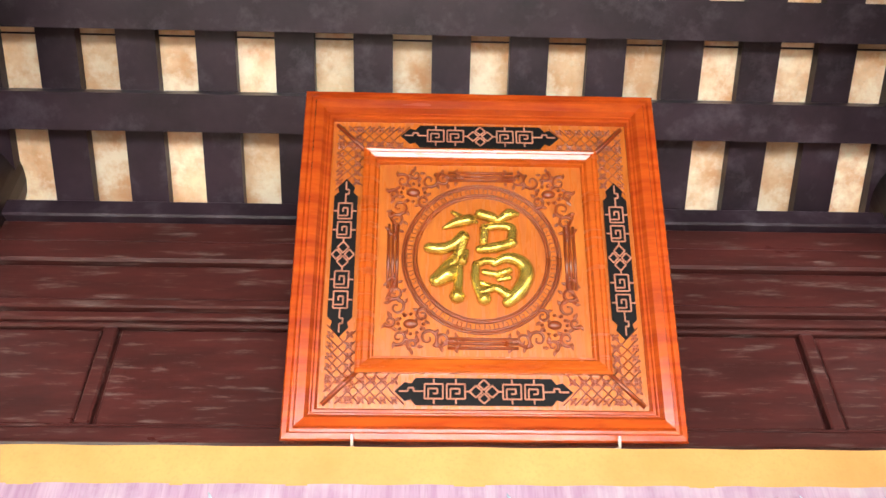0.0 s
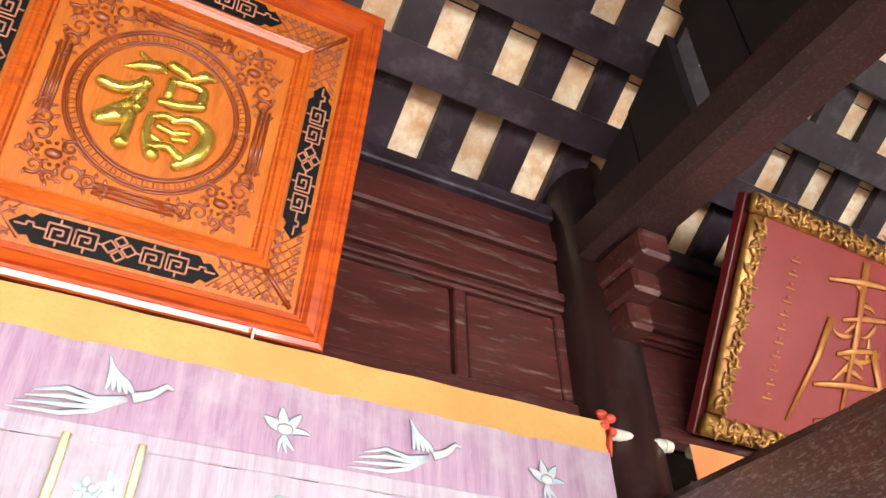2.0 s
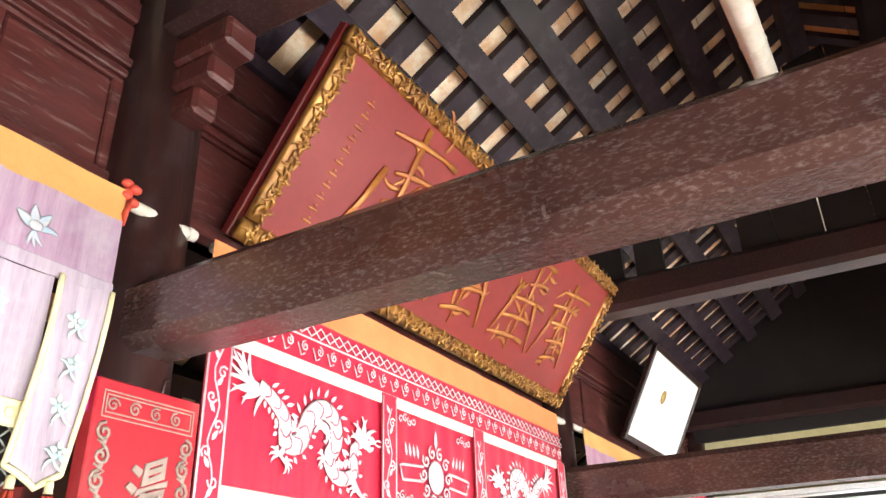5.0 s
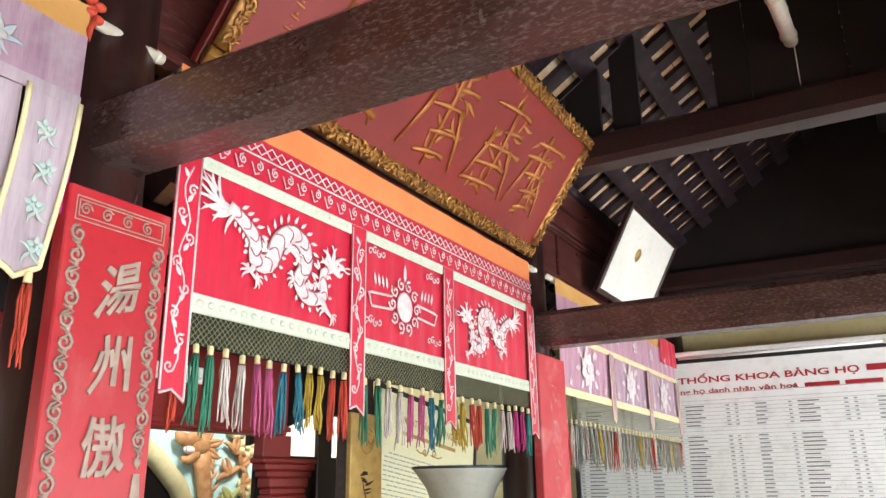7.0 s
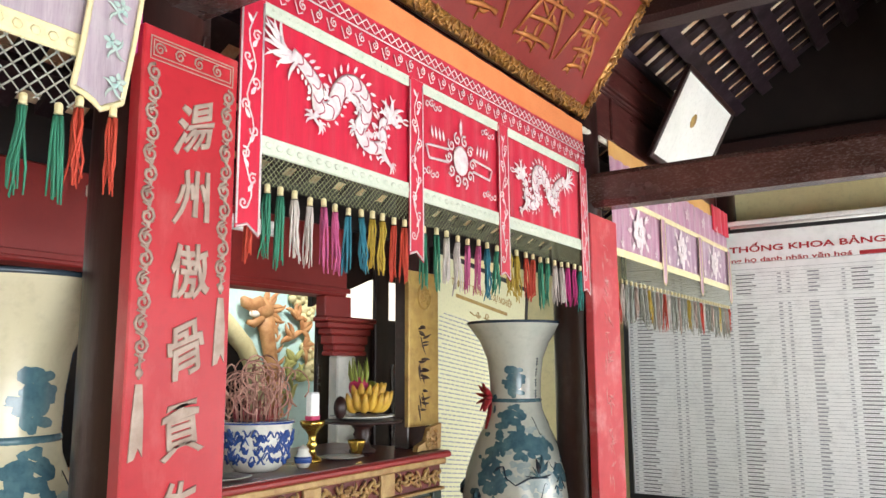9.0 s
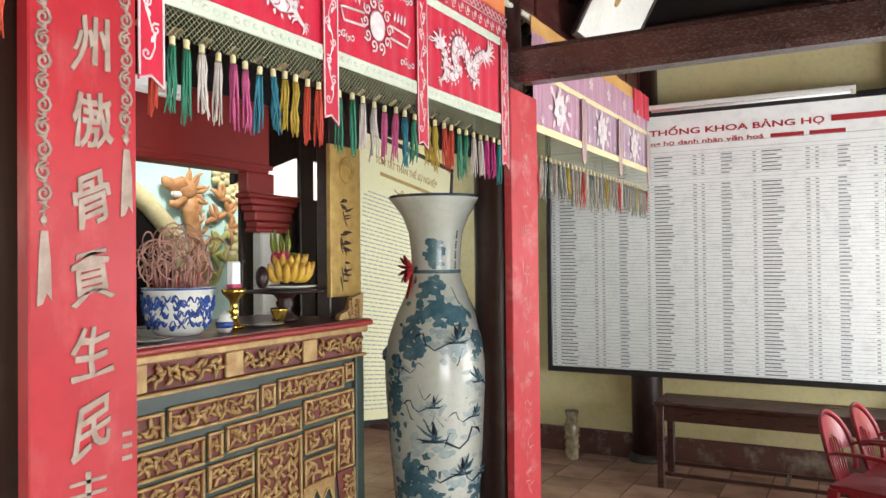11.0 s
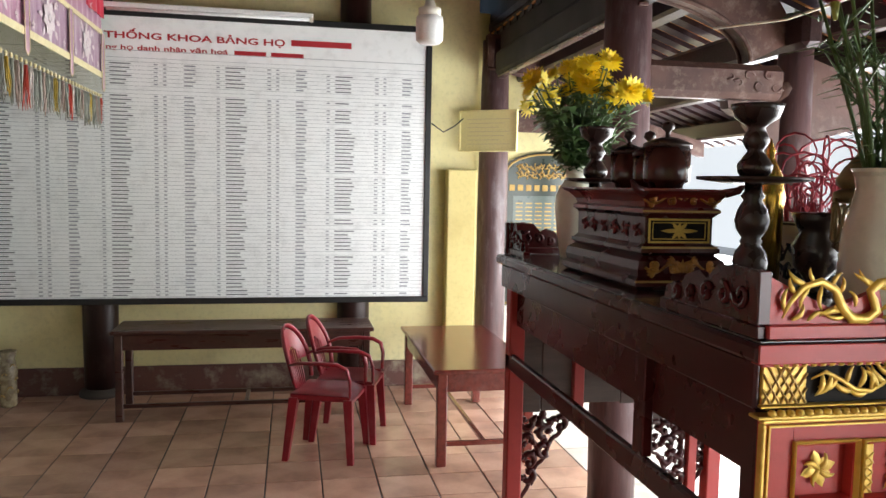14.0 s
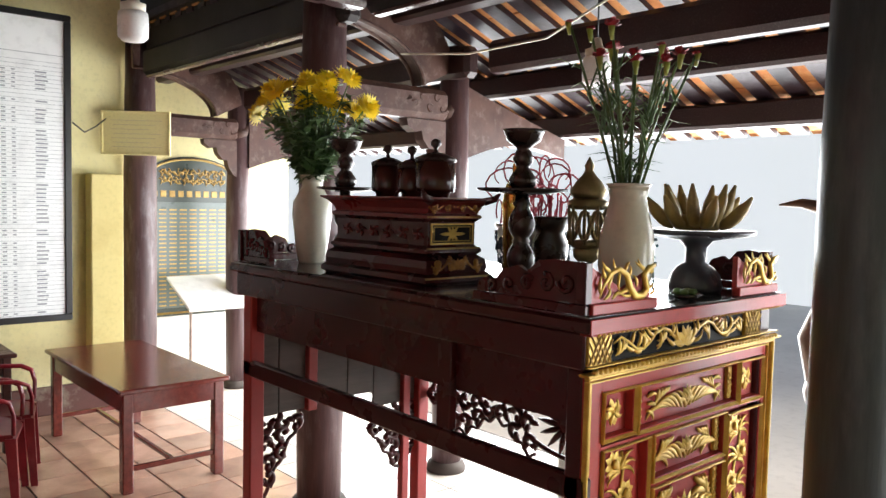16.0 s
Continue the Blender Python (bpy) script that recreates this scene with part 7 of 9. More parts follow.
    for q in range(4):
        for s in range(3):
            z = 1.985 - 0.055 * q
            g.tube([on(-1.32 - 0.05, z - 0.012 + 0.014 * s, 0), on(-1.32 + 0.06, z - 0.012 + 0.014 * s, 0)], 0.0025, 4)
        g.tube([on(-1.32, z - 0.022, 0), on(-1.32, z + 0.022, 0)], 0.0025, 4)
    part("ink_lines", g, M["crane_dark"], v, "dark brush lines of branches and marks")

    # cranes: pale bodies with dark wing tips
    for a, z, s, hd in ((-2.0, 1.41, 1.6, 1), (-2.85, 1.28, 1.0, -1), (-2.4, 1.08, 1.1, 1), (-2.05, 0.90, 1.9, -1), (-1.9, 0.72, 1.6, 1), (-1.2, 1.2, 1.3, -1), (-1.2, 0.70, 1.3, 1), (-1.55, 1.02, 1.0, 1), (0.0, 1.2, 1.2, 1), (1.2, 0.9, 1.2, -1), (2.3, 1.3, 1.1, 1)):
        g = G()
        k = 0.27 / rad(z)
        for q in range(7):
            t = 0.6 + 0.32 * q
            ln = s * (0.10 + 0.02 * math.sin(q))
            p0 = (a + hd * 0.02 * q * k * s * 2, z)
            g.tube([on(p0[0], p0[1], 0.0), on(p0[0] + k * ln * 2.2 * math.cos(t) * hd, p0[1] + ln * 0.6 * math.sin(t) - s * 0.03, 0.0), on(p0[0] + k * ln * 3.6 * math.cos(t) * hd, p0[1] + ln * 1.05 * math.sin(t) - s * 0.05, 0.0)], [0.010 * s, 0.021 * s, 0.004 * s], 6, 1 if q % 3 else 0, 0.15)
        nk = [(0, 0), (-0.25, -0.02), (-0.42, 0.0), (-0.5, 0.035), (-0.62, 0.03), (-0.75, 0.01)]
        g.tube([on(a + hd * p * k * s * 0.6, z + q2 * s, 0.0) for p, q2 in nk], [0.010 * s, 0.006 * s, 0.005 * s, 0.005 * s, 0.007 * s, 0.001], 5, 0, 0.4)
        for q in (0, 1):
            g.tube([on(a + hd * 0.1 * k, z - 0.02 * s, 0), on(a + hd * (0.5 + 0.1 * q) * k * s * 0.6, z - (0.09 - 0.03 * q) * s, 0)], 0.0018, 4)
        part("painted_crane", g, [M["crane_dark"], M["crane_blue"]], v, "dark blue painted crane")
        g = G()
        for q in range(22):
            patch(g, a + hd * rg.uniform(-0.12, 0.34) * k * s, z + rg.uniform(-0.035, 0.03) * s, rg.uniform(0.03, 0.08) * k * s, rg.uniform(0.008, 0.016) * s)
        tagged(part("crane_plumage", g, M["crane_wash"], v, "pale grey painted plumage"), kind="stuff")
    if ribbon:
        g = G()
        ba = 2.95
        p, tg, out = Vector(on(ba, 1.80, 0.01)), Vector((-math.sin(ba), math.cos(ba), 0)), Vector((math.cos(ba), math.sin(ba), 0))
        for q in range(9):
            a = q * 0.72
            d1 = tg * math.cos(a) + Vector((0, 0, 1)) * math.sin(a)
            g.tube([p, p + d1 * 0.04 + out * 0.035, p + d1 * 0.075 + out * 0.05], [0.012, 0.026, 0.010], 5, 0, 0.4)
        g.tube([p, on(ba + 0.1, 1.72, 0.012), on(ba + 0.15, 1.64, 0.012)], [0.012, 0.02, 0.012], 5, 0, 0.3)
        part("ribbon_bow", g, M["carnation"], v, "red ribbon bow tied at the neck")
    return v


big_vase(4.35, 2.07, "tall white porcelain vase painted with cranes, red bow at the neck", True, -25)
big_vase(1.68, 2.13, "tall white porcelain vase beside the column, painted with cranes", True, 40, "cream_glaze")

# framed yellow poster leaning behind the vase
ps = facing("framed_poster", (5.14, 2.86, 0.73), (1, 0, -0.13), (0.13, 0, 1), "pale yellow printed poster in a thin dark frame, leaning", "poster")
part("sheet", G().box(-0.64, 0.64, 0.02, 1.91, -0.012, 0.0), M["paper_yellow"], ps)
g = G()
frame_bars(g, -0.67, 0.67, 0.0, 1.94, 0.03, -0.03, 0.012, 0.003)
part("frame", g, M["black_frame"], ps)
me = glyphs("TÓM TẮT THÂN THẾ SỰ NGHIỆP", 0.075, 0.0006, bold=0.001)
wid = max(v.co.x for v in me.vertices) - min(v.co.x for v in me.vertices)
letter("poster_title", me, M["dull_gold"], ps, 0.0, 1.77, 0.001, "pale brown title", 0.85 / wid, 0.9)
part("subtitle_bar", G().box(-0.36, 0.36, 1.665, 1.69, 0.0004, 0.001), M["dull_gold"], ps)
g = G()
for s in (-1, 1):
    flat_line(g, spiral(s * 0.06, 1.60, 0.03, 0, 1.2, 10, s), 0.005, 0.002, 4)
    flat_line(g, [(s * 0.02, 1.59), (s * 0.12, 1.585), (s * 0.17, 1.60)], 0.005, 0.002, 4)
part("flourish", g, M["dull_gold"], ps, "printed flourish")
rg = random.Random(8)
g = G()
for k in range(52):
    x = -0.54 + (0.05 if k % 7 == 0 else 0.0)
    end = 0.54 - (rg.random() < 0.2) * rg.uniform(0, 0.5)
    while x < end - 0.03:
        wl = rg.uniform(0.03, 0.085)
        g.box(x, min(x + wl, end), 1.525 - 0.028 * k, 1.533 - 0.028 * k, 0.0004, 0.001)
        x += wl + 0.012
tagged(part("fine_print", g, M["ink_light"], ps, "dense lines of print"), kind="stuff")
part("stand_leg", G().box(-0.6, -0.55, -0.80, 0.0, -0.03, 0.0, 0.004), M["column"], ps)
part("stand_leg", G().box(0.55, 0.6, -0.66, 0.0, -0.03, 0.0, 0.004), M["column"], ps)

# red arch frame of the inner shrine with its white pillar and painted mural
sh = thing("inner_shrine", (0, 0, 0), "red painted lintel and pillar capital of the inner shrine", "shrine frame")
part("lintel", G().box(-0.6, 4.42, 3.32, 3.50, 2.41, 2.85, 0.01), M["temple_red"], sh)
part("lintel_lip", G().box(-0.6, 4.43, 3.30, 3.319, 2.43, 2.46, 0.004), M["temple_red"], sh)
# board added to hide the open sky behind, near-black for the dark there
part("upper_board", G().box(-0.9, 7.7, 3.36, 3.40, 2.86, 3.45), M["shade_black"], sh, "near-black board added above the lintel to hide the sky")
CX, CY = 4.43, 3.35
for r, z0, z1 in ((0.25, 2.245, 2.275), (0.225, 2.205, 2.244), (0.20, 2.165, 2.204), (0.175, 2.105, 2.164), (0.155, 2.065, 2.104), (0.165, 2.035, 2.064)):
    part("capital_tier", G().box(CX - r, CX + r, CY - 0.02 - r * 0.2, CY + 0.05, z0, z1, 0.008), M["temple_red"], sh, "stepped red capital")
part("neck_block", G().box(CX - 0.22, CX + 0.03, CY - 0.03, CY + 0.05, 2.276, 2.409, 0.006), M["temple_red"], sh)
part("pillar", G().box(CX - 0.095, CX + 0.085, CY - 0.03, CY + 0.05, 0.0, 2.034, 0.01), M["white_plaster"], sh, "white square pillar")
mu = facing("dragon_mural", (4.817, 4.90, -0.444), UX, UZ, "turquoise plaster screen with a brown dragon in relief", "mural")
mu.matrix_basis = mu.matrix_basis @ Matrix.Scale(1.24, 4)
g = G().box(-2.6, 0.86, 0.36, 2.90, -0.06, 0.0)
part("plaster_ground", g, M["mural_blue"], mu)
# the dragon's head looks to one side with an open jaw over a scaled neck
neck = [(0.36, 1.60), (0.38, 1.76), (0.36, 1.92), (0.33, 2.06), (0.30, 2.18), (0.27, 2.28)]
part("dragon_neck", G().tube([(x, z, 0.04) for x, z in neck], [0.05, 0.055, 0.055, 0.055, 0.06, 0.07], 10, 0, 0.7), M["dragon_brown"], mu, "scaled brown neck modelled in relief")
for k in range(9):
    t = k / 8 * 4.6
    i = int(t)
    x, z = neck[i][0] + (neck[i + 1][0] - neck[i][0]) * (t - i), neck[i][1] + (neck[i + 1][1] - neck[i][1]) * (t - i)
    g = G()
    curl(g, x + 0.045, z, 0.5 + 0.12 * math.sin(k), 0.085, 0.014, 0.05, 0.9, 0.7)
    part("back_flame", g, M["dragon_brown"], mu)
g = G()
g.ball((0.24, 2.325, 0.05), 0.10, 0.075, 0.06, 14, 8)
g.tube([(0.22, 2.355, 0.06), (0.14, 2.345, 0.06), (0.08, 2.365, 0.06), (0.06, 2.395, 0.06)], [0.06, 0.045, 0.04, 0.018], 8, 0, 0.8)
g.tube([(0.22, 2.275, 0.06), (0.16, 2.225, 0.06), (0.11, 2.235, 0.06)], [0.045, 0.03, 0.018], 8, 0, 0.8)
part("dragon_head", g, M["dragon_brown"], mu, "brown horned head modelled in relief")
g = G().ball((0.155, 2.290, 0.075), 0.05, 0.026, 0.02, 10, 6)
part("open_jaw", g, M["white_plaster"], mu, "pale painted teeth")
for k in range(5):
    part("tooth", G().tube([(0.12 + 0.02 * k, 2.310, 0.085), (0.12 + 0.02 * k, 2.275, 0.088)], [0.006, 0.001], 5), M["dragon_brown"], mu)
for k in range(11):
    g = G()
    a = 1.9 - 0.30 * k
    curl(g, 0.28 + 0.05 * math.cos(a), 2.295 + 0.06 * math.sin(a), a - 0.35, 0.115 + 0.02 * (k % 3), 0.017, 0.05, 0.9 if k % 2 else -0.7, 0.7)
    part("mane_lock", g, M["dragon_brown"], mu, "curling flame of the mane")
rg = random.Random(44)
M["cream_relief"] = material("cream_painted_relief", (0.66, 0.62, 0.36), (0.56, 0.50, 0.26), 10, 0.6, bump=0.3, fine=50)
for x, z in ((0.60, 2.44), (0.76, 2.42), (0.70, 2.32), (0.76, 1.92), (0.72, 2.06), (-0.35, 2.62)):
    g = G()
    for k in range(6):
        a = 1.05 * k + 0.2 * z
        g.ball((x + 0.05 * math.cos(a), z + 0.045 * math.sin(a), 0.02), 0.04, 0.035, 0.025, 9, 5)
    g.ball((x, z, 0.04), 0.022, 0.02, 0.02, 8, 5)
    part("flower_relief", g, M["cream_relief"], mu, "cream and olive flower modelled in relief")
for x, z, a in ((0.58, 2.28, 0.2), (0.64, 2.20, -0.4), (0.55, 2.14, 0.9), (0.66, 2.08, -1.0), (0.58, 1.98, 1.2), (0.50, 1.90, -0.6), (0.62, 1.85, 0.3), (0.55, 1.72, 1.4)):
    g = G()
    for k in range(4):
        curl(g, x, z, a + 0.7 * k + rg.uniform(-0.2, 0.2), 0.13, 0.022, 0.035, 1.2 if k % 2 else -1.0, 0.7)
    part("foliage_relief", g, M["dragon_brown" if z > 2.0 else "moss"], mu, "leafy branch modelled in relief")
arch = [(0.26, 1.0), (0.26, 1.72), (0.22, 1.92), (0.12, 2.08), (-0.06, 2.24), (-0.34, 2.40), (-0.65, 2.50), (-1.1, 2.53), (-1.9, 2.53)]
part("arch_edge", G().tube([(x, z, 0.02) for x, z in arch], 0.065, 8), M["cream_relief"], mu, "pale olive moulded arch edge")
# flat sheet on the plaster, black to paint the dark opening under the arch
part("arch_void", G().prism(arch + [(-1.9, 1.0)], lambda u, q, t: (u, q, t), 0.002, 0.012), M["fret_black"], mu, "flat black sheet for the darkness under the arch")
sc = thing("shrine_screen", (4.75, 3.62, 0), "dark wooden screen beside the shrine pillar", "screen")
part("board", G().box(-0.28, 0.6, 0, 0.03, 0, 2.31, 0.005), M["column"], sc)
part("post", G().box(0.28, 0.44, -0.05, -0.013, 0, 3.0, 0.008), M["column"], sc, "dark upright post")
part("hood", G().prism([(-0.35, 2.36), (0.28, 2.60), (0.6, 2.60), (0.6, 3.0), (-0.35, 3.0)], lambda u, q, t: (u, t, q), -0.01, 0.03), M["column"], sc, "sloping dark board above the screen")
for k in range(5):
    part("slat", G().box(-0.28 + 0.2 * k, -0.25 + 0.2 * k, -0.012, -0.001, 0.05, 1.98, 0.003), M["beam"], sc)
t2 = thing("tube_lamp", (0, 2.30, 0), "unlit white tube lamp hung behind the red valance", "lamp")
part("housing", G().box(1.98, 2.80, 0.0, 0.03, 2.50, 2.54, 0.005), M["lamp_white"], t2)
part("tube", G().cyl((2.0, 0.0, 2.49), (2.78, 0.0, 2.49), 0.013, n=10), M["lamp_white"], t2)
part("hanger", G().cyl((2.4, 0.015, 2.53), (2.4, 0.015, roof_z(2.3)), 0.004, n=6), M["black_frame"], t2)

# ---- front altar table and what stands on it ----
# Maroon lacquer, darkened for the backlit side of the table and chest.
M["shaded_maroon_lacquer"] = material("shaded_maroon_lacquer", (0.062, 0.008, 0.009), (0.034, 0.005, 0.006), 3, 0.28, bump=0.06, fine=30, spec=0.35)
# Brighter red lacquer for the table's end, which catches the light.
M["end_red"] = material("lit_red_lacquer_ground", (0.42, 0.038, 0.032), (0.31, 0.028, 0.025), 4, 0.36, bump=0.08, fine=30, stain=(0.20, 0.025, 0.022), stain_amount=0.5, stain_scale=6, spec=0.3)
M["dark_top"] = material("dark_grey_table_top", (0.055, 0.055, 0.056), (0.085, 0.085, 0.086), 3, 0.10, bump=0.03, fine=20, spec=1.0)
M["black_wood"] = material("black_brown_turned_wood", (0.022, 0.012, 0.011), (0.032, 0.018, 0.015), 5, 0.28, bump=0.06, fine=30)
M["old_board"] = material("grey_brown_bare_board", (0.075, 0.058, 0.048), (0.045, 0.034, 0.029), 3, 0.6, bump=0.25, stretch=(1, 1, 8), fine=14)
M["celadon"] = material("cream_celadon_glaze", (0.62, 0.61, 0.50), (0.55, 0.54, 0.43), 2, 0.16, bump=0.02, fine=30)
M["petal"] = material("yellow_petals", (0.88, 0.70, 0.03), (0.82, 0.60, 0.02), 10, 0.55, bump=0)
M["stem"] = material("green_stems", (0.06, 0.12, 0.03), (0.09, 0.16, 0.05), 10, 0.5, bump=0)
M["antique"] = material("antique_brass", (0.30, 0.23, 0.11), (0.18, 0.13, 0.06), 12, 0.4, 0.6, bump=0.3, fine=50)
M["plantain"] = material("dull_banana_skin", (0.36, 0.25, 0.07), (0.26, 0.18, 0.06), 9, 0.5, bump=0.05, fine=30, stain=(0.10, 0.06, 0.03), stain_amount=0.6, stain_scale=12)
M["bronze"] = material("brown_bronze", (0.12, 0.07, 0.045), (0.17, 0.10, 0.06), 6, 0.4, 0.5, bump=0.1)
M["stone"] = material("grey_stone", (0.42, 0.41, 0.38), (0.34, 0.33, 0.31), 4, 0.8, bump=0.3, fine=40)

AX0, AX1, AY0, AY1 = 2.285, 4.20, -1.80, -0.755
at = thing("altar_table", (0, 0, 0), "maroon lacquered altar table with gilt carved end panels", "altar table")
part("top_board", G().box(AX0 - 0.022, AX1 + 0.07, AY0 - 0.02, AY1 + 0.035, 1.462, 1.50, 0.008), M["shaded_maroon_lacquer"], at)
part("top_surface", G().box(AX0 - 0.012, AX1 + 0.05, AY0 - 0.01, AY1 + 0.02, 1.5015, 1.5045), M["dark_top"], at, "dark worn table surface")
part("moulding", G().box(AX0 + 0.006, AX1 + 0.03, AY1 + 0.002, AY1 + 0.018, 1.36, 1.461, 0.006), M["shaded_maroon_lacquer"], at)
part("side_rail", G().box(AX0, AX1, AY1 - 0.03, AY1, 1.00, 1.07, 0.006), M["shaded_maroon_lacquer"], at, "long maroon side rail")
part("apron_board", G().box(AX0 + 0.07, AX1 - 0.07, AY1 - 0.05, AY1 - 0.03, 1.20, 1.36), M["shaded_maroon_lacquer"], at)
part("far_apron", G().box(AX0 + 0.072, AX1 - 0.072, AY0 + 0.004, AY0 + 0.02, 0.93, 1.46), M["shaded_maroon_lacquer"], at)
# far legs take a brighter red for the light that falls on them
for x in (AX0 + 0.020, AX1 - 0.072):
    for y in (AY0, AY1 - 0.07):
        part("leg", G().box(x, x + (0.055 if x < 3 else 0.07), y, y + 0.07, 0, 1.461 if y < -1 else 1.36, 0.006), M["shaded_maroon_lacquer"] if x < 3 else M["temple_red"], at)
part("short_post", G().box(2.825, 2.89, AY1 - 0.035, AY1 - 0.004, 1.07, 1.36, 0.004), M["shaded_maroon_lacquer"], at)
part("inner_post", G().box(AX1 - 0.055, AX1 - 0.015, -1.115, -1.065, 0.79, 1.40, 0.004), M["temple_red"], at, "bright red inner post")
part("far_post", G().box(AX1 - 0.055, AX1 - 0.012, -1.685, -1.64, 0.0, 1.40, 0.004), M["temple_red"], at, "bright red inner post")
for ya, yb, z in ((-1.062, -0.922, 0.80), (-0.918, -0.79, 0.795), (-1.30, -1.118, 0.83), (-1.46, -1.303, 0.82), (-1.638, -1.463, 0.74), (-1.78, -1.69, 0.74)):
    part("end_board", G().box(AX1 - 0.03, AX1 - 0.012, ya, yb, z, 1.36, 0.003), M["old_board"], at, "bare grey-brown board")
part("underside", G().box(AX0 + 0.03, AX1 - 0.03, AY0 + 0.03, AY1 - 0.06, 1.42, 1.46), M["old_board"], at)


def openwork(name, outline_fn, u0, u1, fn, seed, parent, mat, pitch=0.085):
    """Pierced carving: broad linked leaf scrolls hanging between u0 and u1, with an edge that follows their outline."""
    rg = random.Random(seed)
    g = G()
    n = max(2, round(abs(u1 - u0) / pitch))
    step = (u1 - u0) / n
    for i in range(n):
        u = u0 + step * (i + 0.5)
        top, bot = outline_fn((i + 0.5) / n)
        m = max(1, round((top - bot) / pitch))
        dz = (top - bot) / m
        for j in range(m):
            z = top - dz * (j + 0.5)
            hand = 1 if (i + j) % 2 else -1
            a0 = rg.uniform(0, 6.28)
            pts = spiral(u, z, 0.56 * pitch, a0, 0.85, 12, hand)
            g.tube([fn(p[0], p[1]) for p in pts], [0.007 + 0.013 * math.sin(math.pi * (k + 1) / 14) for k in range(13)], 6, 0, 0.8)
            for k in range(3):
                a = a0 + 2.1 * k
                q = [(u + 0.62 * pitch * r * math.cos(a + hand * 0.5 * r), z + 0.62 * pitch * r * math.sin(a + hand * 0.5 * r)) for r in (0.2, 0.55, 0.85, 1.1)]
                g.tube([fn(*p) for p in q], [0.010, 0.020, 0.014, 0.003], 6, 0, 0.8)
    edge = []
    for k in range(6 * n + 1):
        t = k / (6 * n)
        top, bot = outline_fn(t)
        edge.append(fn(u0 + (u1 - u0) * t, bot + 0.014 * math.cos(6.283 * t * n)))
    g.tube(edge, 0.011, 6, 0, 0.8)
    return part(name, g, mat, parent, "pierced leafy carving")


def sunburst(u, z, r, fn, parent, mat):
    """A many-pointed chrysanthemum in pierced wood."""
    g = G()
    g.ball(fn(u, z), r * 0.34, 0.014, r * 0.34, 12, 6)
    for k in range(14):
        a = 2 * math.pi * k / 14
        g.tube([fn(u + r * q * math.cos(a), z + 0.85 * r * q * math.sin(a)) for q in (0.2, 0.5, 0.75, 1.0)], [0.016, 0.020, 0.015, 0.004], 6, 0, 0.8)
    return part("pierced_flower", g, mat, parent, "pierced many-petalled flower")


# pierced brackets and aprons
END = lambda u, z: (AX1 - 0.022, u, z)
FAR = lambda u, z: (u, AY0 + 0.012, z)
openwork("corner_bracket", lambda t: (0.79, 0.36 + 0.40 * t ** 0.8), -0.83, -1.05, END, 1, at, M["shaded_maroon_lacquer"], 0.075)
openwork("corner_bracket", lambda t: (0.74, 0.38 + 0.26 * t), -1.635, -1.44, END, 2, at, M["shaded_maroon_lacquer"], 0.07)
openwork("corner_bracket", lambda t: (0.74, 0.42 + 0.24 * t), -1.69, -1.79, END, 4, at, M["shaded_maroon_lacquer"], 0.07)
openwork("far_openwork", lambda t: (0.93, 0.69 + 0.06 * math.cos(9.4 * t)), 4.12, 3.36, FAR, 3, at, M["shaded_maroon_lacquer"], 0.085)
openwork("far_openwork", lambda t: (0.93, 0.71 + 0.06 * math.cos(9.4 * t)), 3.0, 2.36, FAR, 5, at, M["shaded_maroon_lacquer"], 0.085)
sunburst(3.18, 0.815, 0.17, FAR, at, M["shaded_maroon_lacquer"])
part("far_edge", G().tube([FAR(3.40 - 0.045 * k, 0.715 - 0.045 * math.sin(math.pi * k / 10)) for k in range(11)], 0.012, 6), M["shaded_maroon_lacquer"], at)

# gilt end panel, built facing its viewer
ge = facing("gilt_end", (AX0, AY1, 0), (0, -1, 0), UZ, "", "")
ge.parent = at
del_w = AY1 - AY0
part("end_ground", G().box(0.004, del_w - 0.004, 0.30, 1.345, -0.07, -0.052).box(0.004, 0.084, 0.30, 1.345, -0.051, -0.016).box(0.999, del_w - 0.004, 0.30, 1.345, -0.051, -0.016).box(0.085, 0.998, 1.288, 1.345, -0.051, -0.016).box(0.085, 0.998, 0.30, 0.62, -0.051, -0.016).box(0.241, 0.246, 1.14, 1.287, -0.051, -0.016).box(0.827, 0.829, 1.14, 1.285, -0.051, -0.016).box(0.085, 0.998, 1.128, 1.1365, -0.051, -0.016).box(0.319, 0.331, 0.62, 1.127, -0.051, -0.016).box(0.756, 0.761, 0.62, 1.127, -0.051, -0.016).box(0.332, 0.755, 0.967, 0.979, -0.051, -0.016).box(0.332, 0.755, 0.62, 0.739, -0.051, -0.016), M["end_red"], ge)
part("end_lip", G().box(-0.033, del_w + 0.018, 1.461, 1.501, 0.0225, 0.0275, 0.002).box(-0.02, del_w + 0.02, 1.4545, 1.4605, -0.02, 0.02, 0.002), M["end_red"], ge, "table top end in brighter red lacquer for the lit side")
FW = 0.93
part("frieze_ground", G().box(0.0, FW, 1.368, 1.455, -0.05, -0.010), M["fret_black"], ge)
rng = random.Random(77)
g = G()
for k in range(int(del_w / 0.021)):
    g.ball((0.012 + 0.021 * k, 1.357, 0.012), 0.010, 0.009, 0.010, 7, 5)
    g.ball((0.012 + 0.021 * k, 1.458, 0.016), 0.009, 0.006, 0.008, 6, 4)
g.box(-0.02, del_w + 0.02, 1.345, 1.352, -0.02, 0.016, 0.002).box(-0.01, del_w + 0.01, 1.366, 1.371, -0.02, 0.008, 0.002)
part("bead_moulding", g, M["yellow_gold"], ge, "row of gilt beads")
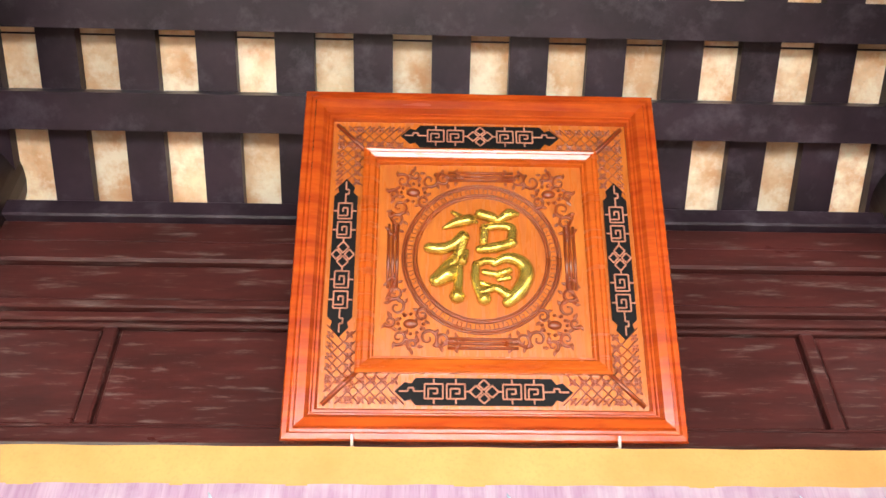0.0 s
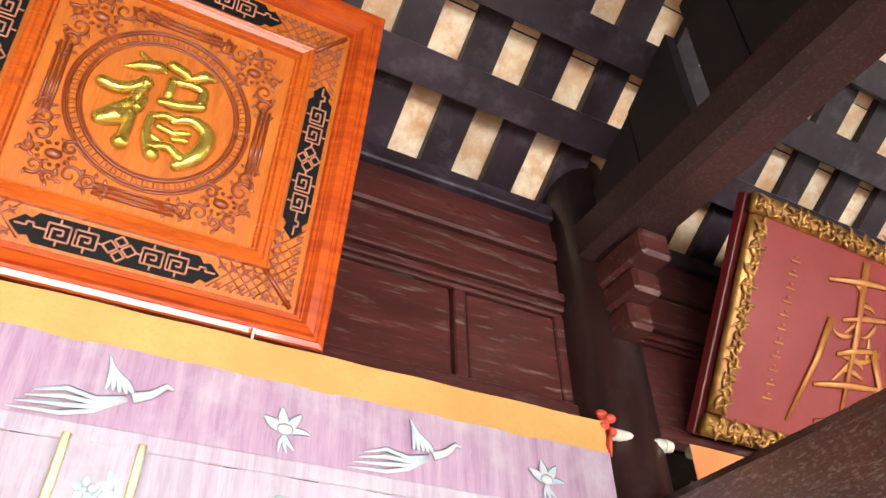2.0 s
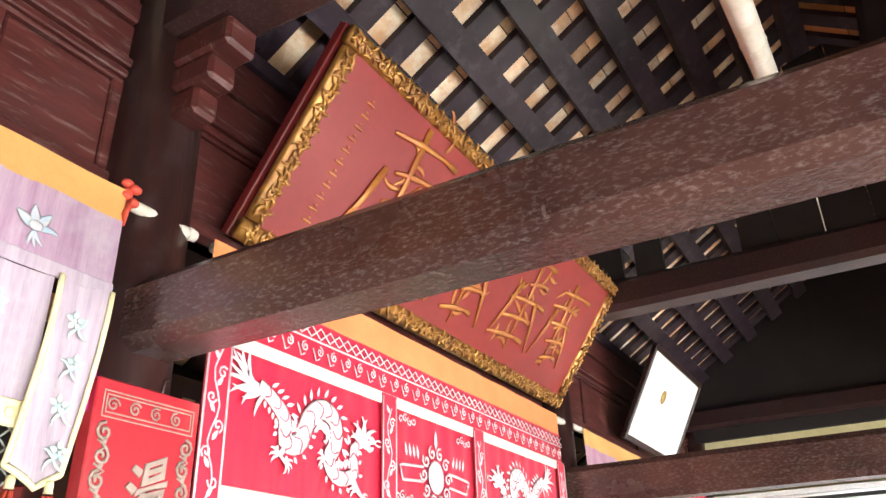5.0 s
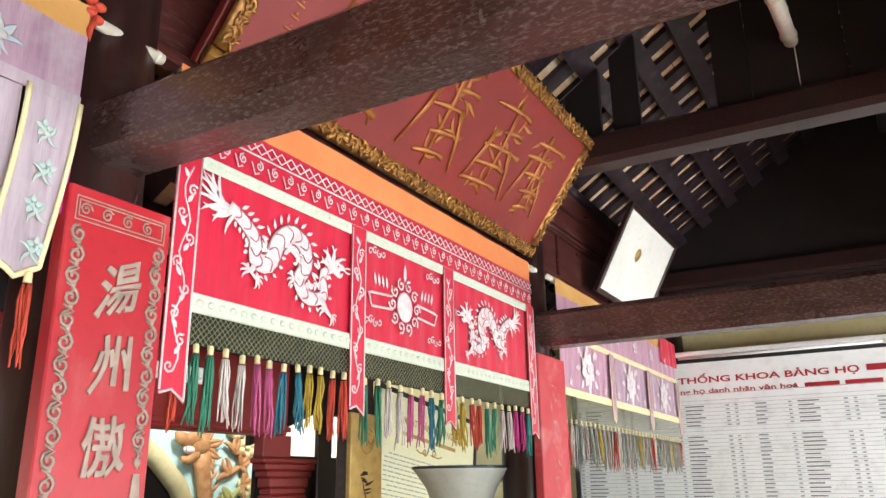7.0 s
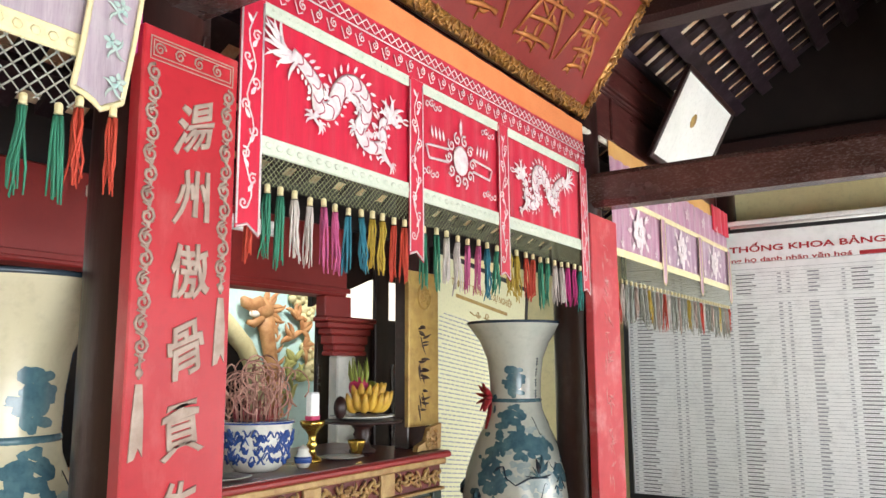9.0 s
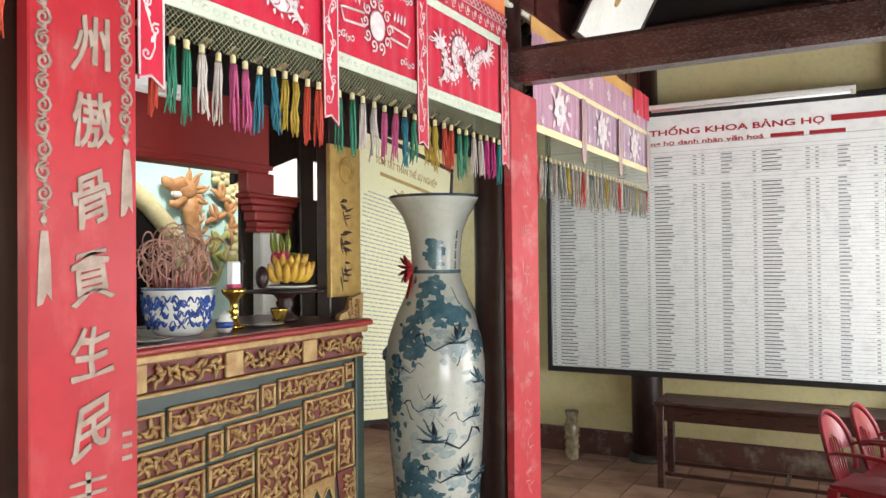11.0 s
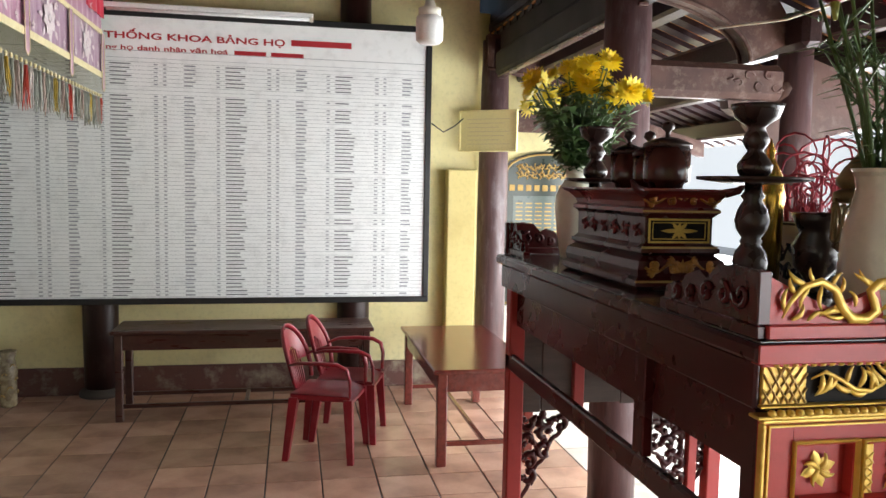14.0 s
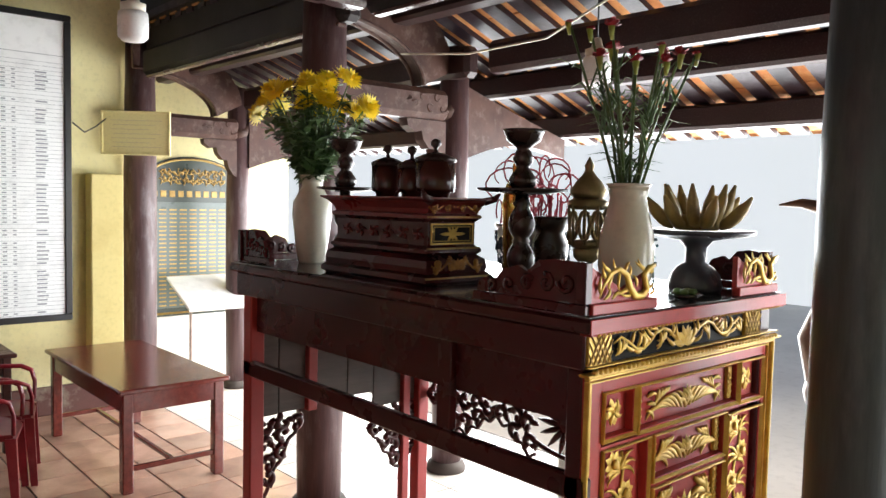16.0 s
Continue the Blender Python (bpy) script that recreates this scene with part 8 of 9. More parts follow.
for u0 in (-0.005, FW - 0.10):
    g = G().box(u0, u0 + 0.10, 1.372, 1.452, -0.012, 0.001, 0.002)
    p = part("diaper_block", g, M["yellow_gold"], ge)
    g = G()
    for k in range(5):
        g.tube([(u0 + 0.02 * k, 1.374, 0.003), (u0 + min(0.1, 0.02 * k + 0.05), 1.374 + 1.56 * (min(0.1, 0.02 * k + 0.05) - 0.02 * k), 0.003)], 0.0028, 4)
        g.tube([(u0 + 0.1 - 0.02 * k, 1.374, 0.003), (u0 + max(0, 0.1 - 0.02 * k - 0.05), 1.374 + 1.56 * (0.1 - 0.02 * k - max(0, 0.1 - 0.02 * k - 0.05)), 0.003)], 0.0028, 4)
    part("diaper_lines", g, M["dull_gold"], p)


g = G()
for side in (-1, 1):
    # stems arch out from the flower, long pointed leaves sweep off them above and below
    run, z0, h = FW / 2 - 0.105, 1.374, 0.078
    stem = [(0.05, 0.20), (0.14, 0.42), (0.24, 0.74), (0.34, 0.88), (0.44, 0.74), (0.52, 0.44), (0.60, 0.24), (0.70, 0.30), (0.80, 0.58), (0.90, 0.80), (0.99, 0.62)]
    flat_line(g, [(FW / 2 + side * run * a, z0 + h * b) for a, b in stem], [0.0062, 0.0062, 0.006, 0.006, 0.0058, 0.0055, 0.0052, 0.005, 0.005, 0.0045, 0.002], -0.003, 6, 0.8)
    for a, b, turn, size, bend in ((0.10, 0.25, 0.95, 0.058, 1.2), (0.14, 0.15, 0.25, 0.062, 0.9), (0.22, 0.55, 2.3, 0.040, -1.5), (0.28, 0.72, -0.9, 0.055, 1.4), (0.32, 0.80, -1.35, 0.060, 1.3), (0.37, 0.78, -1.75, 0.058, 1.2), (0.40, 0.80, 0.5, 0.050, -1.2), (0.45, 0.66, 0.2, 0.060, 1.3), (0.50, 0.46, 0.45, 0.055, 1.0), (0.55, 0.30, 1.1, 0.058, -0.9), (0.60, 0.26, 1.7, 0.055, -1.1), (0.62, 0.20, -0.2, 0.050, 1.3), (0.68, 0.34, 2.1, 0.048, -1.3), (0.72, 0.24, 0.15, 0.058, 1.1), (0.76, 0.46, 1.5, 0.044, 1.4), (0.82, 0.60, -0.8, 0.052, 1.4), (0.86, 0.72, -1.3, 0.055, 1.2), (0.92, 0.74, -1.6, 0.050, 1.0)):
        curl(g, FW / 2 + side * run * a, z0 + h * b, turn if side > 0 else math.pi - turn, size, 0.0068, -0.004, side * bend, 0.7, 0, 0.004)
for tier, count, reach, spread in ((0, 6, 0.064, 0.52), (1, 4, 0.056, 0.44), (2, 3, 0.060, 0.30)):
    for k in range(count):
        leaf(g, FW / 2, 1.380, math.pi / 2 + (k - (count - 1) / 2) * spread, reach, 0.023, -0.002 + 0.003 * tier, 0.007)
part("frieze_carving", g, M["yellow_gold"], ge, "gilt lotus scroll in openwork")
g = G()
frame_bars(g, 0.0, del_w, 0.28, 1.342, 0.010, -0.016, 0.003)
frame_bars(g, 0.022, del_w - 0.022, 0.30, 1.325, 0.005, -0.016, -0.008, 0.001)
part("gilt_edge", g, M["yellow_gold"], ge, "gilt edge lines")
W2 = del_w
for x0, x1, z0, z1 in ((0.083, 0.240, 1.147, 1.289), (0.247, 0.826, 1.142, 1.287), (0.830, 0.998, 1.137, 1.284), (0.086, 0.318, 0.62, 1.127), (0.332, 0.755, 0.980, 1.127), (0.762, 1.0, 0.62, 1.115), (0.336, 0.755, 0.74, 0.966)):
    p = part("panel", G().box(x0 + 0.012, x1 - 0.012, z0 + 0.012, z1 - 0.012, -0.05, -0.040), M["end_red"], ge, "sunk maroon panel with gilt carving")
    g = G()
    moulding(g, x0, x1, z0, z1, [(0, -0.016), (0, -0.007), (0.003, -0.004), (0.007, -0.010), (0.009, -0.014)])
    part("panel_frame", g, M["yellow_gold"], p)
    g = G()
    moulding(g, x0 + 0.009, x1 - 0.009, z0 + 0.009, z1 - 0.009, [(0, -0.014), (0.003, -0.016), (0.005, -0.040)])
    part("panel_reveal", g, M["end_red"], p)
    g = G()
    if x1 - x0 > 1.6 * (z1 - z0):
        for u in (x0 + 0.016, x1 - 0.042):
            g.box(u, u + 0.026, z0 + 0.018, z1 - 0.018, -0.041, -0.028, 0.002)
            rows = int((z1 - z0 - 0.04) / 0.022)
            for k in range(rows):
                for sd in (-1, 1):
                    g.tube([(u + 0.013 - sd * 0.012, z0 + 0.021 + 0.022 * k, -0.0275), (u + 0.013 + sd * 0.012, z0 + 0.043 + 0.022 * k, -0.0275)], 0.0022, 4)
        m, q, hh = (x0 + x1) / 2, (z0 + z1) / 2, (z1 - z0 - 0.04)
        for sd in (-1, 1):
            for k in range(6):
                curl(g, m + sd * 0.02 * k, z0 + 0.03 + 0.004 * k, math.pi / 2 - sd * (0.35 + 0.2 * k), hh * (0.85 + 0.07 * k), hh * 0.082, -0.034, -sd * 1.3, 0.8)
            for k in range(3):
                curl(g, m + sd * ((x1 - x0) / 2 - 0.08), q + 0.02 - 0.02 * k, math.pi / 2 + sd * (1.1 + 0.4 * k), hh * 0.5, hh * 0.07, -0.034, sd * 1.4, 0.8)
            for k in range(4):
                curl(g, m + sd * ((x1 - x0) * 0.16 + 0.02 * k), z1 - 0.035, -math.pi / 2 + sd * (0.9 - 0.3 * k), hh * 0.5, hh * 0.066, -0.034, sd * 1.5, 0.8)
        lotus(g, m, q, hh * 0.36, -0.030)
    elif z1 - z0 > 1.6 * (x1 - x0):
        m = (x0 + x1) / 2
        flat_line(g, [(m + 0.02 * math.sin(k), z0 + 0.03 + (z1 - z0 - 0.06) * k / 9) for k in range(10)], 0.006, -0.036, 5)
        for k in range(5):
            zc = z0 + 0.06 + (z1 - z0 - 0.12) * k / 4
            sd = 1 if k % 2 else -1
            flower(g, m + sd * 0.03, zc, 0.042, -0.034, 8)
            g.ball((m + sd * 0.03, zc, -0.028), 0.016, 0.016, 0.008, 8, 5)
            for q in range(3):
                curl(g, m, zc - 0.02, math.pi / 2 + sd * (0.5 + 0.5 * q), 0.085, 0.0065, -0.034, sd * 1.4, 0.8)
                curl(g, m, zc - 0.03, math.pi / 2 - sd * (0.6 + 0.5 * q), 0.07, 0.006, -0.034, -sd * 1.4, 0.8)
    else:
        m, q = (x0 + x1) / 2, (z0 + z1) / 2
        flower(g, m, q, min(x1 - x0, z1 - z0) * 0.30, -0.036, 4)
        flower(g, m, q, min(x1 - x0, z1 - z0) * 0.24, -0.032, 8)
        for k in range(4):
            curl(g, m, q, 0.78 + 1.57 * k, (z1 - z0) * 0.3, 0.007, -0.032, 1.5, 0.9)
    part("carving", g, M["yellow_gold"], p)
for ob in list(ge.children):
    ob.parent = at
    ob.matrix_basis = ge.matrix_basis.copy()
bpy.data.objects.remove(ge)


# carved corner galleries on the table top
def gallery(name, o, u, ln, gilt):
    t = facing(name, o, u, UZ, "maroon carved corner rail with a gilt dragon" if gilt else "maroon pierced corner rail on the altar table", "altar rail", group="altar corner rails")
    base = [(0, 0), (ln, 0), (ln, 0.03), (ln * 0.9, 0.05), (ln * 0.8, 0.045), (ln * 0.62, 0.09), (ln * 0.5, 0.085), (ln * 0.35, 0.125), (ln * 0.2, 0.115), (0, 0.14)]
    if gilt:
        part("rail", G().box(0, ln, 0, 0.03, -0.03, 0.0, 0.003).prism([(0, 0.03), (ln * 0.92, 0.03), (ln * 0.86, 0.10), (ln * 0.5, 0.06), (0.0, 0.13)], lambda a, b, c: (a, b, c), -0.03, -0.012), M["end_red"], t)
        g = G()
        bodyline = [(0.10, 0.045), (0.15, 0.075), (0.25, 0.108), (0.38, 0.119), (0.49, 0.102), (0.55, 0.066), (0.63, 0.042), (0.74, 0.040), (0.82, 0.056), (0.79, 0.080), (0.76, 0.098), (0.83, 0.114), (0.95, 0.124)]
        flat_line(g, [(ln * a, b) for a, b in bodyline], [0.002, 0.005, 0.007, 0.008, 0.0095, 0.011, 0.0115, 0.0115, 0.011, 0.010, 0.0095, 0.011, 0.005], -0.002, 8, 0.75)
        # flame leaves of the tail, belly and mane, then the jaw
        for a, b, turn, size, wide, bend in ((0.12, 0.058, 1.9, 0.052, 0.006, -1.4), (0.20, 0.095, 2.5, 0.040, 0.006, -1.6), (0.28, 0.112, 2.9, 0.055, 0.0065, -1.1), (0.30, 0.105, -2.4, 0.050, 0.006, 1.3), (0.40, 0.110, -2.0, 0.055, 0.006, 1.4), (0.34, 0.116, 2.4, 0.036, 0.005, -1.4), (0.47, 0.106, 1.4, 0.042, 0.006, -1.5), (0.52, 0.092, 0.9, 0.040, 0.0055, 1.3), (0.52, 0.070, -2.4, 0.050, 0.006, -1.3), (0.56, 0.055, 2.9, 0.056, 0.006, 1.2), (0.60, 0.046, 3.3, 0.060, 0.0055, -0.9), (0.18, 0.040, 0.5, 0.044, 0.006, 1.3), (0.30, 0.038, 0.9, 0.040, 0.0055, -1.4), (0.66, 0.066, 1.6, 0.040, 0.0055, 1.4), (0.86, 0.055, 0.9, 0.036, 0.005, -1.5), (0.88, 0.042, 0.2, 0.030, 0.005, 1.4), (0.78, 0.108, 2.6, 0.050, 0.006, -0.9), (0.80, 0.114, 2.9, 0.056, 0.0055, -0.5), (0.84, 0.106, -0.1, 0.030, 0.006, 0.8)):
            curl(g, ln * a, b, turn, size, wide, -0.006, bend, 0.75, 0, 0.003)
        part("gilt_dragon", g, M["yellow_gold"], t, "gilt carved dragon")
    else:
        part("base_rail", G().box(0, ln, 0, 0.028, -0.03, 0.0, 0.003), M["shaded_maroon_lacquer"], t)
        part("end_block", G().box(0, 0.035, 0.0285, 0.14, -0.03, 0.0, 0.003), M["shaded_maroon_lacquer"], t)
        out = [(0.036, 0.029), (ln * 0.97, 0.029), (ln * 0.95, 0.06), (ln * 0.86, 0.075), (ln * 0.80, 0.062), (ln * 0.72, 0.10), (ln * 0.58, 0.115), (ln * 0.50, 0.10), (ln * 0.40, 0.135), (ln * 0.25, 0.142), (0.036, 0.138)]
        part("carved_board", G().prism(out, lambda a, b, c: (a, b, c), -0.024, -0.008), M["shaded_maroon_lacquer"], t, "maroon board cut in curls")
        g = G()
        for k in range(5):
            flat_line(g, spiral(ln * (0.16 + 0.165 * k), 0.082 - 0.028 * (k / 4.0), 0.030 - 0.003 * k, 1.3 * k, 1.1, 10, 1 if k % 2 else -1), 0.008, -0.006, 6, 0.8)
            flat_line(g, spiral(ln * (0.16 + 0.165 * k), 0.082 - 0.028 * (k / 4.0), 0.030 - 0.003 * k, 1.3 * k, 1.1, 10, 1 if k % 2 else -1), 0.008, -0.026, 6, 0.8)
        part("carved_scroll", g, M["shaded_maroon_lacquer"], t)
    return t


TZ = 1.5055
gallery("altar_rail", (AX0 - 0.005, AY1 + 0.0, TZ), (0, -1, 0), 0.30, True)
gallery("altar_rail", (AX0 - 0.005, AY0 + 0.27, TZ), (0, -1, 0), 0.27, True)
gallery("altar_rail", (AX0 + 0.005, AY1 - 0.01, TZ), (1, 0, 0), 0.42, False)
gallery("altar_rail", (AX1 + 0.03, AY1 - 0.01, TZ), (-1, 0, 0), 0.24, False)
gallery("altar_rail", (AX1 + 0.03, AY1, TZ), (0, -1, 0), 0.32, False)
gallery("altar_rail", (AX0 + 0.005, AY0 + 0.03, TZ), (1, 0, 0), 0.30, False)


def vase_of_chrysanthemums(x, y, z):
    v = thing("flower_vase", (x, y, z), "cream glazed vase with a bunch of yellow chrysanthemums", "vase of flowers")
    part("vase", G().lathe([(0.055, 0), (0.06, 0.01), (0.075, 0.10), (0.088, 0.21), (0.085, 0.27), (0.06, 0.315), (0.045, 0.34), (0.048, 0.37), (0.062, 0.39), (0.058, 0.392), (0.04, 0.34), (0, 0.30)], 28), M["celadon"], v)
    g = G()
    g.tube([(0.05, -0.06, 0.04), (0.06, -0.055, 0.08), (0.03, -0.083, 0.11)], 0.004, 4)
    for k in range(5):
        g.tube([(0.02 + 0.012 * k, -0.079 + 0.006 * k, 0.05 + 0.014 * (k % 3)), (0.04 + 0.012 * k, -0.075 + 0.008 * k, 0.065 + 0.01 * (k % 2))], [0.004, 0.001], 4)
    part("painted_sprig", g, M["crane_dark"], v, "dark painted sprig")
    rg = random.Random(17)
    tips = []
    for k in range(46):
        a, sp = rg.uniform(0, 6.28), rg.uniform(0.02, 0.29)
        h = rg.uniform(0.62, 0.86) - 0.25 * sp
        tips.append((sp * math.cos(a), sp * math.sin(a), h, a))
        g = G().tube([(0.02 * math.cos(a), 0.02 * math.sin(a), 0.33), (0.45 * sp * math.cos(a), 0.45 * sp * math.sin(a), 0.33 + (h - 0.33) * 0.55), (sp * math.cos(a), sp * math.sin(a), h)], [0.0045, 0.004, 0.003], 5)
        part("stem", g, M["stem"], v)
    g = G()
    for k in range(1900):
        t = rg.choice(tips)
        q = rg.uniform(0.15, 0.92)
        bx, by, bz = t[0] * q, t[1] * q, 0.33 + (t[2] - 0.33) * q
        a, el = rg.uniform(0, 6.28), rg.uniform(-0.5, 0.7)
        l, wd = rg.uniform(0.035, 0.075), rg.uniform(0.009, 0.020)
        d = Vector((math.cos(a) * math.cos(el), math.sin(a) * math.cos(el), math.sin(el)))
        sd = d.cross(Vector((0, 0, 1))).normalized() * wd
        p = Vector((bx, by, bz))
        dr = Vector((0, 0, -0.01))
        g.add([p, p + d * l * 0.5 + sd, p + d * l + dr, p + d * l * 0.5 - sd], [(0, 1, 2, 3)], True)
    tagged(part("leaves", g, M["stem"], v, "dense dark green leaves"), kind="stuff")
    rg2 = random.Random(4)
    heads = sorted(tips, key=lambda t: -t[2])[:30]
    for hx, hy, hz, a in heads:
        g = G()
        ax = Vector((hx * 1.6, hy * 1.6, 0.22)).normalized()
        e1 = ax.cross(Vector((0.3, 0.8, 0.1))).normalized()
        e2 = ax.cross(e1)
        c = Vector((hx, hy, hz))
        R0 = rg2.uniform(0.052, 0.070)
        for ring in range(4):
            n = (16, 14, 10, 6)[ring]
            for k in range(n):
                t = 2 * math.pi * (k + 0.5 * ring) / n
                el = (0.05, 0.35, 0.75, 1.15)[ring]
                d = (e1 * math.cos(t) + e2 * math.sin(t)) * math.cos(el) + ax * math.sin(el)
                sd = d.cross(ax).normalized() * R0 * 0.13
                l = R0 * (1.0, 0.92, 0.75, 0.55)[ring] * rg2.uniform(0.88, 1.08)
                p = c + ax * 0.004 * ring
                g.add([p, p + d * l * 0.6 + sd, p + d * l, p + d * l * 0.6 - sd], [(0, 1, 2, 3)], True)
        g.ball(tuple(c), 0.012, 0.012, 0.012, 6, 4)
        part("flower_head", g, M["petal"], v, "yellow chrysanthemum head")
    return v


vase_of_chrysanthemums(4.03, -1.0, TZ)


def vase_of_carnations(x, y, z):
    v = thing("flower_vase", (x, y, z), "tall cream vase with long-stemmed dark red carnations", "vase of flowers")
    part("vase", G().lathe([(0.06, 0), (0.068, 0.01), (0.086, 0.10), (0.082, 0.20), (0.062, 0.28), (0.056, 0.31), (0.062, 0.345), (0.07, 0.355), (0.066, 0.356), (0.05, 0.30), (0, 0.26)], 28), M["celadon"], v)
    g = G()
    g.tube([(-0.06, -0.06, 0.03), (-0.07, -0.045, 0.09), (-0.062, -0.05, 0.15), (-0.04, -0.06, 0.21)], 0.003, 4)
    for k in range(8):
        g.ball((-0.07 + 0.006 * (k % 3), -0.046 - 0.002 * k, 0.06 + 0.018 * k), 0.007, 0.004, 0.006, 6, 4)
    part("painted_branch", g, M["crane_blue"], v, "painted branch")
    rg = random.Random(23)
    ends = []
    for k in range(13):
        a, sp = 0.5 + k * 2.4, 0.05 + 0.16 * rg.random()
        h = 0.70 + 0.16 * rg.random()
        p = (sp * math.cos(a), sp * math.sin(a), h)
        ends.append(p)
        part("stem", G().tube([(0.02 * math.cos(a), 0.02 * math.sin(a), 0.28), (0.4 * p[0], 0.4 * p[1], 0.48), p], [0.006, 0.005, 0.004], 5), M["stem"], v)
        part("calyx", G().cyl((p[0], p[1], p[2] - 0.035), (p[0] * 1.03, p[1] * 1.03, p[2] + 0.005), 0.005, 0.011, 7), M["lime"], v, "pale green calyx")
    g = G()
    for k in range(150):
        e = rg.choice(ends)
        q = rg.uniform(0.05, 0.85)
        bx, by, bz = e[0] * q, e[1] * q, 0.32 + (e[2] - 0.32) * q * 0.9
        a, l = rg.uniform(0, 6.28), rg.uniform(0.06, 0.14)
        up = rg.uniform(0.2, 0.8)
        g.tube([(bx, by, bz), (bx + 0.5 * l * math.cos(a), by + 0.5 * l * math.sin(a), bz + l * up), (bx + l * math.cos(a), by + l * math.sin(a), bz + l * (up - 0.1))], [0.004, 0.004, 0.001], 4, 0, 0.4)
    tagged(part("leaves", g, M["stem"], v, "thin curling green leaves"), kind="stuff")
    for k, e in enumerate(ends):
        g = G()
        for q in range(26):
            a, el = rg.uniform(0, 6.28), rg.uniform(0.3, 1.4)
            d = Vector((math.cos(a) * math.cos(el), math.sin(a) * math.cos(el), math.sin(el)))
            sd = d.cross(Vector((0.1, 0.2, 1))).normalized() * 0.011
            p = Vector(e)
            l = rg.uniform(0.018, 0.030) if k % 4 else 0.012
            g.add([p, p + d * l + sd, p + d * l * 1.1, p + d * l - sd], [(0, 1, 2, 3)])
        part("flower_head", g, M["carnation"], v, "dark red carnation")
    return v


vase_of_carnations(2.46, -1.15, TZ)


def altar_candlestick(x, y, z, h, r):
    c = thing("candlestick", (x, y, z), "tall black-brown turned wooden candlestick with a wide dish", "candlestick", group="altar candlesticks")
    prof = [(0.07, 0), (0.074, 0.012), (0.06, 0.028), (0.045, 0.036), (0.032, 0.05), (0.030, 0.06), (0.043, 0.085), (0.047, 0.108), (0.040, 0.135), (0.026, 0.155), (0.030, 0.163), (0.025, 0.172), (0.040, 0.195), (0.046, 0.22), (0.038, 0.25), (0.024, 0.275), (0.032, 0.285), (0.024, 0.297), (0.022, 0.315)]
    z0 = 0.315
    part("stem", G().lathe(prof, 20), M["black_wood"], c)
    part("dish", G().lathe([(0.03, z0), (r * 0.6, z0 + 0.006), (r, z0 + 0.014), (r, z0 + 0.022), (r * 0.9, z0 + 0.018), (0.03, z0 + 0.016)], 32), M["black_wood"], c, "wide flat drip dish")
    up = [(0.03, z0 + 0.016), (0.044, z0 + 0.035), (0.046, z0 + 0.055), (0.030, z0 + 0.078), (0.020, z0 + 0.092), (0.026, z0 + 0.10), (0.036, z0 + 0.118), (0.028, z0 + 0.138), (0.022, h - 0.062), (0.034, h - 0.052), (0.056, h - 0.036), (0.064, h - 0.012), (0.070, h), (0.058, h), (0.05, h - 0.03), (0, h - 0.035)]
    part("cup", G().lathe(up, 20), M["black_wood"], c)
    return c


altar_candlestick(3.70, -0.95, TZ, 0.53, 0.115)
altar_candlestick(2.80, -1.04, TZ, 0.53, 0.15)

# carved chest with three lidded jars
ch = thing("offering_chest", (3.06, -0.90, TZ), "dark red stepped altar chest with a gilt end panel", "altar chest")


def stepped_body(x0, x1, y0, y1, prof):
    """Rectangular body whose walls follow a profile of (outward step, height)."""
    g2 = G()
    v = []
    for d, z in prof:
        v += [(x0 - d, y0 - d, z), (x1 + d, y0 - d, z), (x1 + d, y1 + d, z), (x0 - d, y1 + d, z)]
    fc = [(4 * a + k, 4 * a + (k + 1) % 4, 4 * a + 4 + (k + 1) % 4, 4 * a + 4 + k) for a in range(len(prof) - 1) for k in range(4)]
    m = 4 * (len(prof) - 1)
    return g2.add(v, fc + [(3, 2, 1, 0), (m, m + 1, m + 2, m + 3)])


def end_carving(draw, x):
    """Carving drawn flat and stood up on the end of the chest."""
    g2 = G()
    draw(g2)
    g2.v = [(x - d, u, w) for u, w, d in g2.v]
    return g2


CL = 0.55
part("base", stepped_body(0.0, CL, -0.175, 0.045, [(0.03, 0.0), (0.045, 0.012), (0.045, 0.03), (0.03, 0.04), (0.034, 0.06), (0.028, 0.085), (0.006, 0.10), (0.018, 0.11), (0.018, 0.122)]), M["shaded_maroon_lacquer"], ch)
part("body", stepped_body(0.0, CL, -0.175, 0.045, [(0.012, 0.1225), (0.0, 0.135), (0.0, 0.215), (0.014, 0.228)]), M["shaded_maroon_lacquer"], ch)
part("cornice", stepped_body(0.0, CL, -0.175, 0.045, [(0.016, 0.2285), (0.016, 0.24), (0.004, 0.246), (0.010, 0.262), (0.030, 0.285), (0.050, 0.296), (0.050, 0.302)]), M["dark_red"], ch, "flaring cornice")
for s in (-1, 1):
    part("horn", G().tube([(-0.03, -0.065 + s * 0.13, 0.29), (-0.045, -0.065 + s * 0.165, 0.30), (-0.055, -0.065 + s * 0.185, 0.325)], [0.016, 0.013, 0.004], 6), M["shaded_maroon_lacquer"], ch, "upturned corner")
part("base_carving", end_carving(lambda g2: (acanthus(g2, -0.07, 0.055, 0.042, 0.094, 0.0), acanthus(g2, -0.06, -0.185, 0.042, 0.094, 0.0), lotus(g2, -0.065, 0.068, 0.03, 0.002)), -0.032), M["old_gold"], ch, "gilt leafy carving on the base")
part("crest_carving", end_carving(lambda g2: (acanthus(g2, -0.06, 0.06, 0.248, 0.290, 0.0), acanthus(g2, -0.07, -0.19, 0.248, 0.290, 0.0)), -0.018), M["old_gold"], ch, "gilt leafy carving on the cornice")
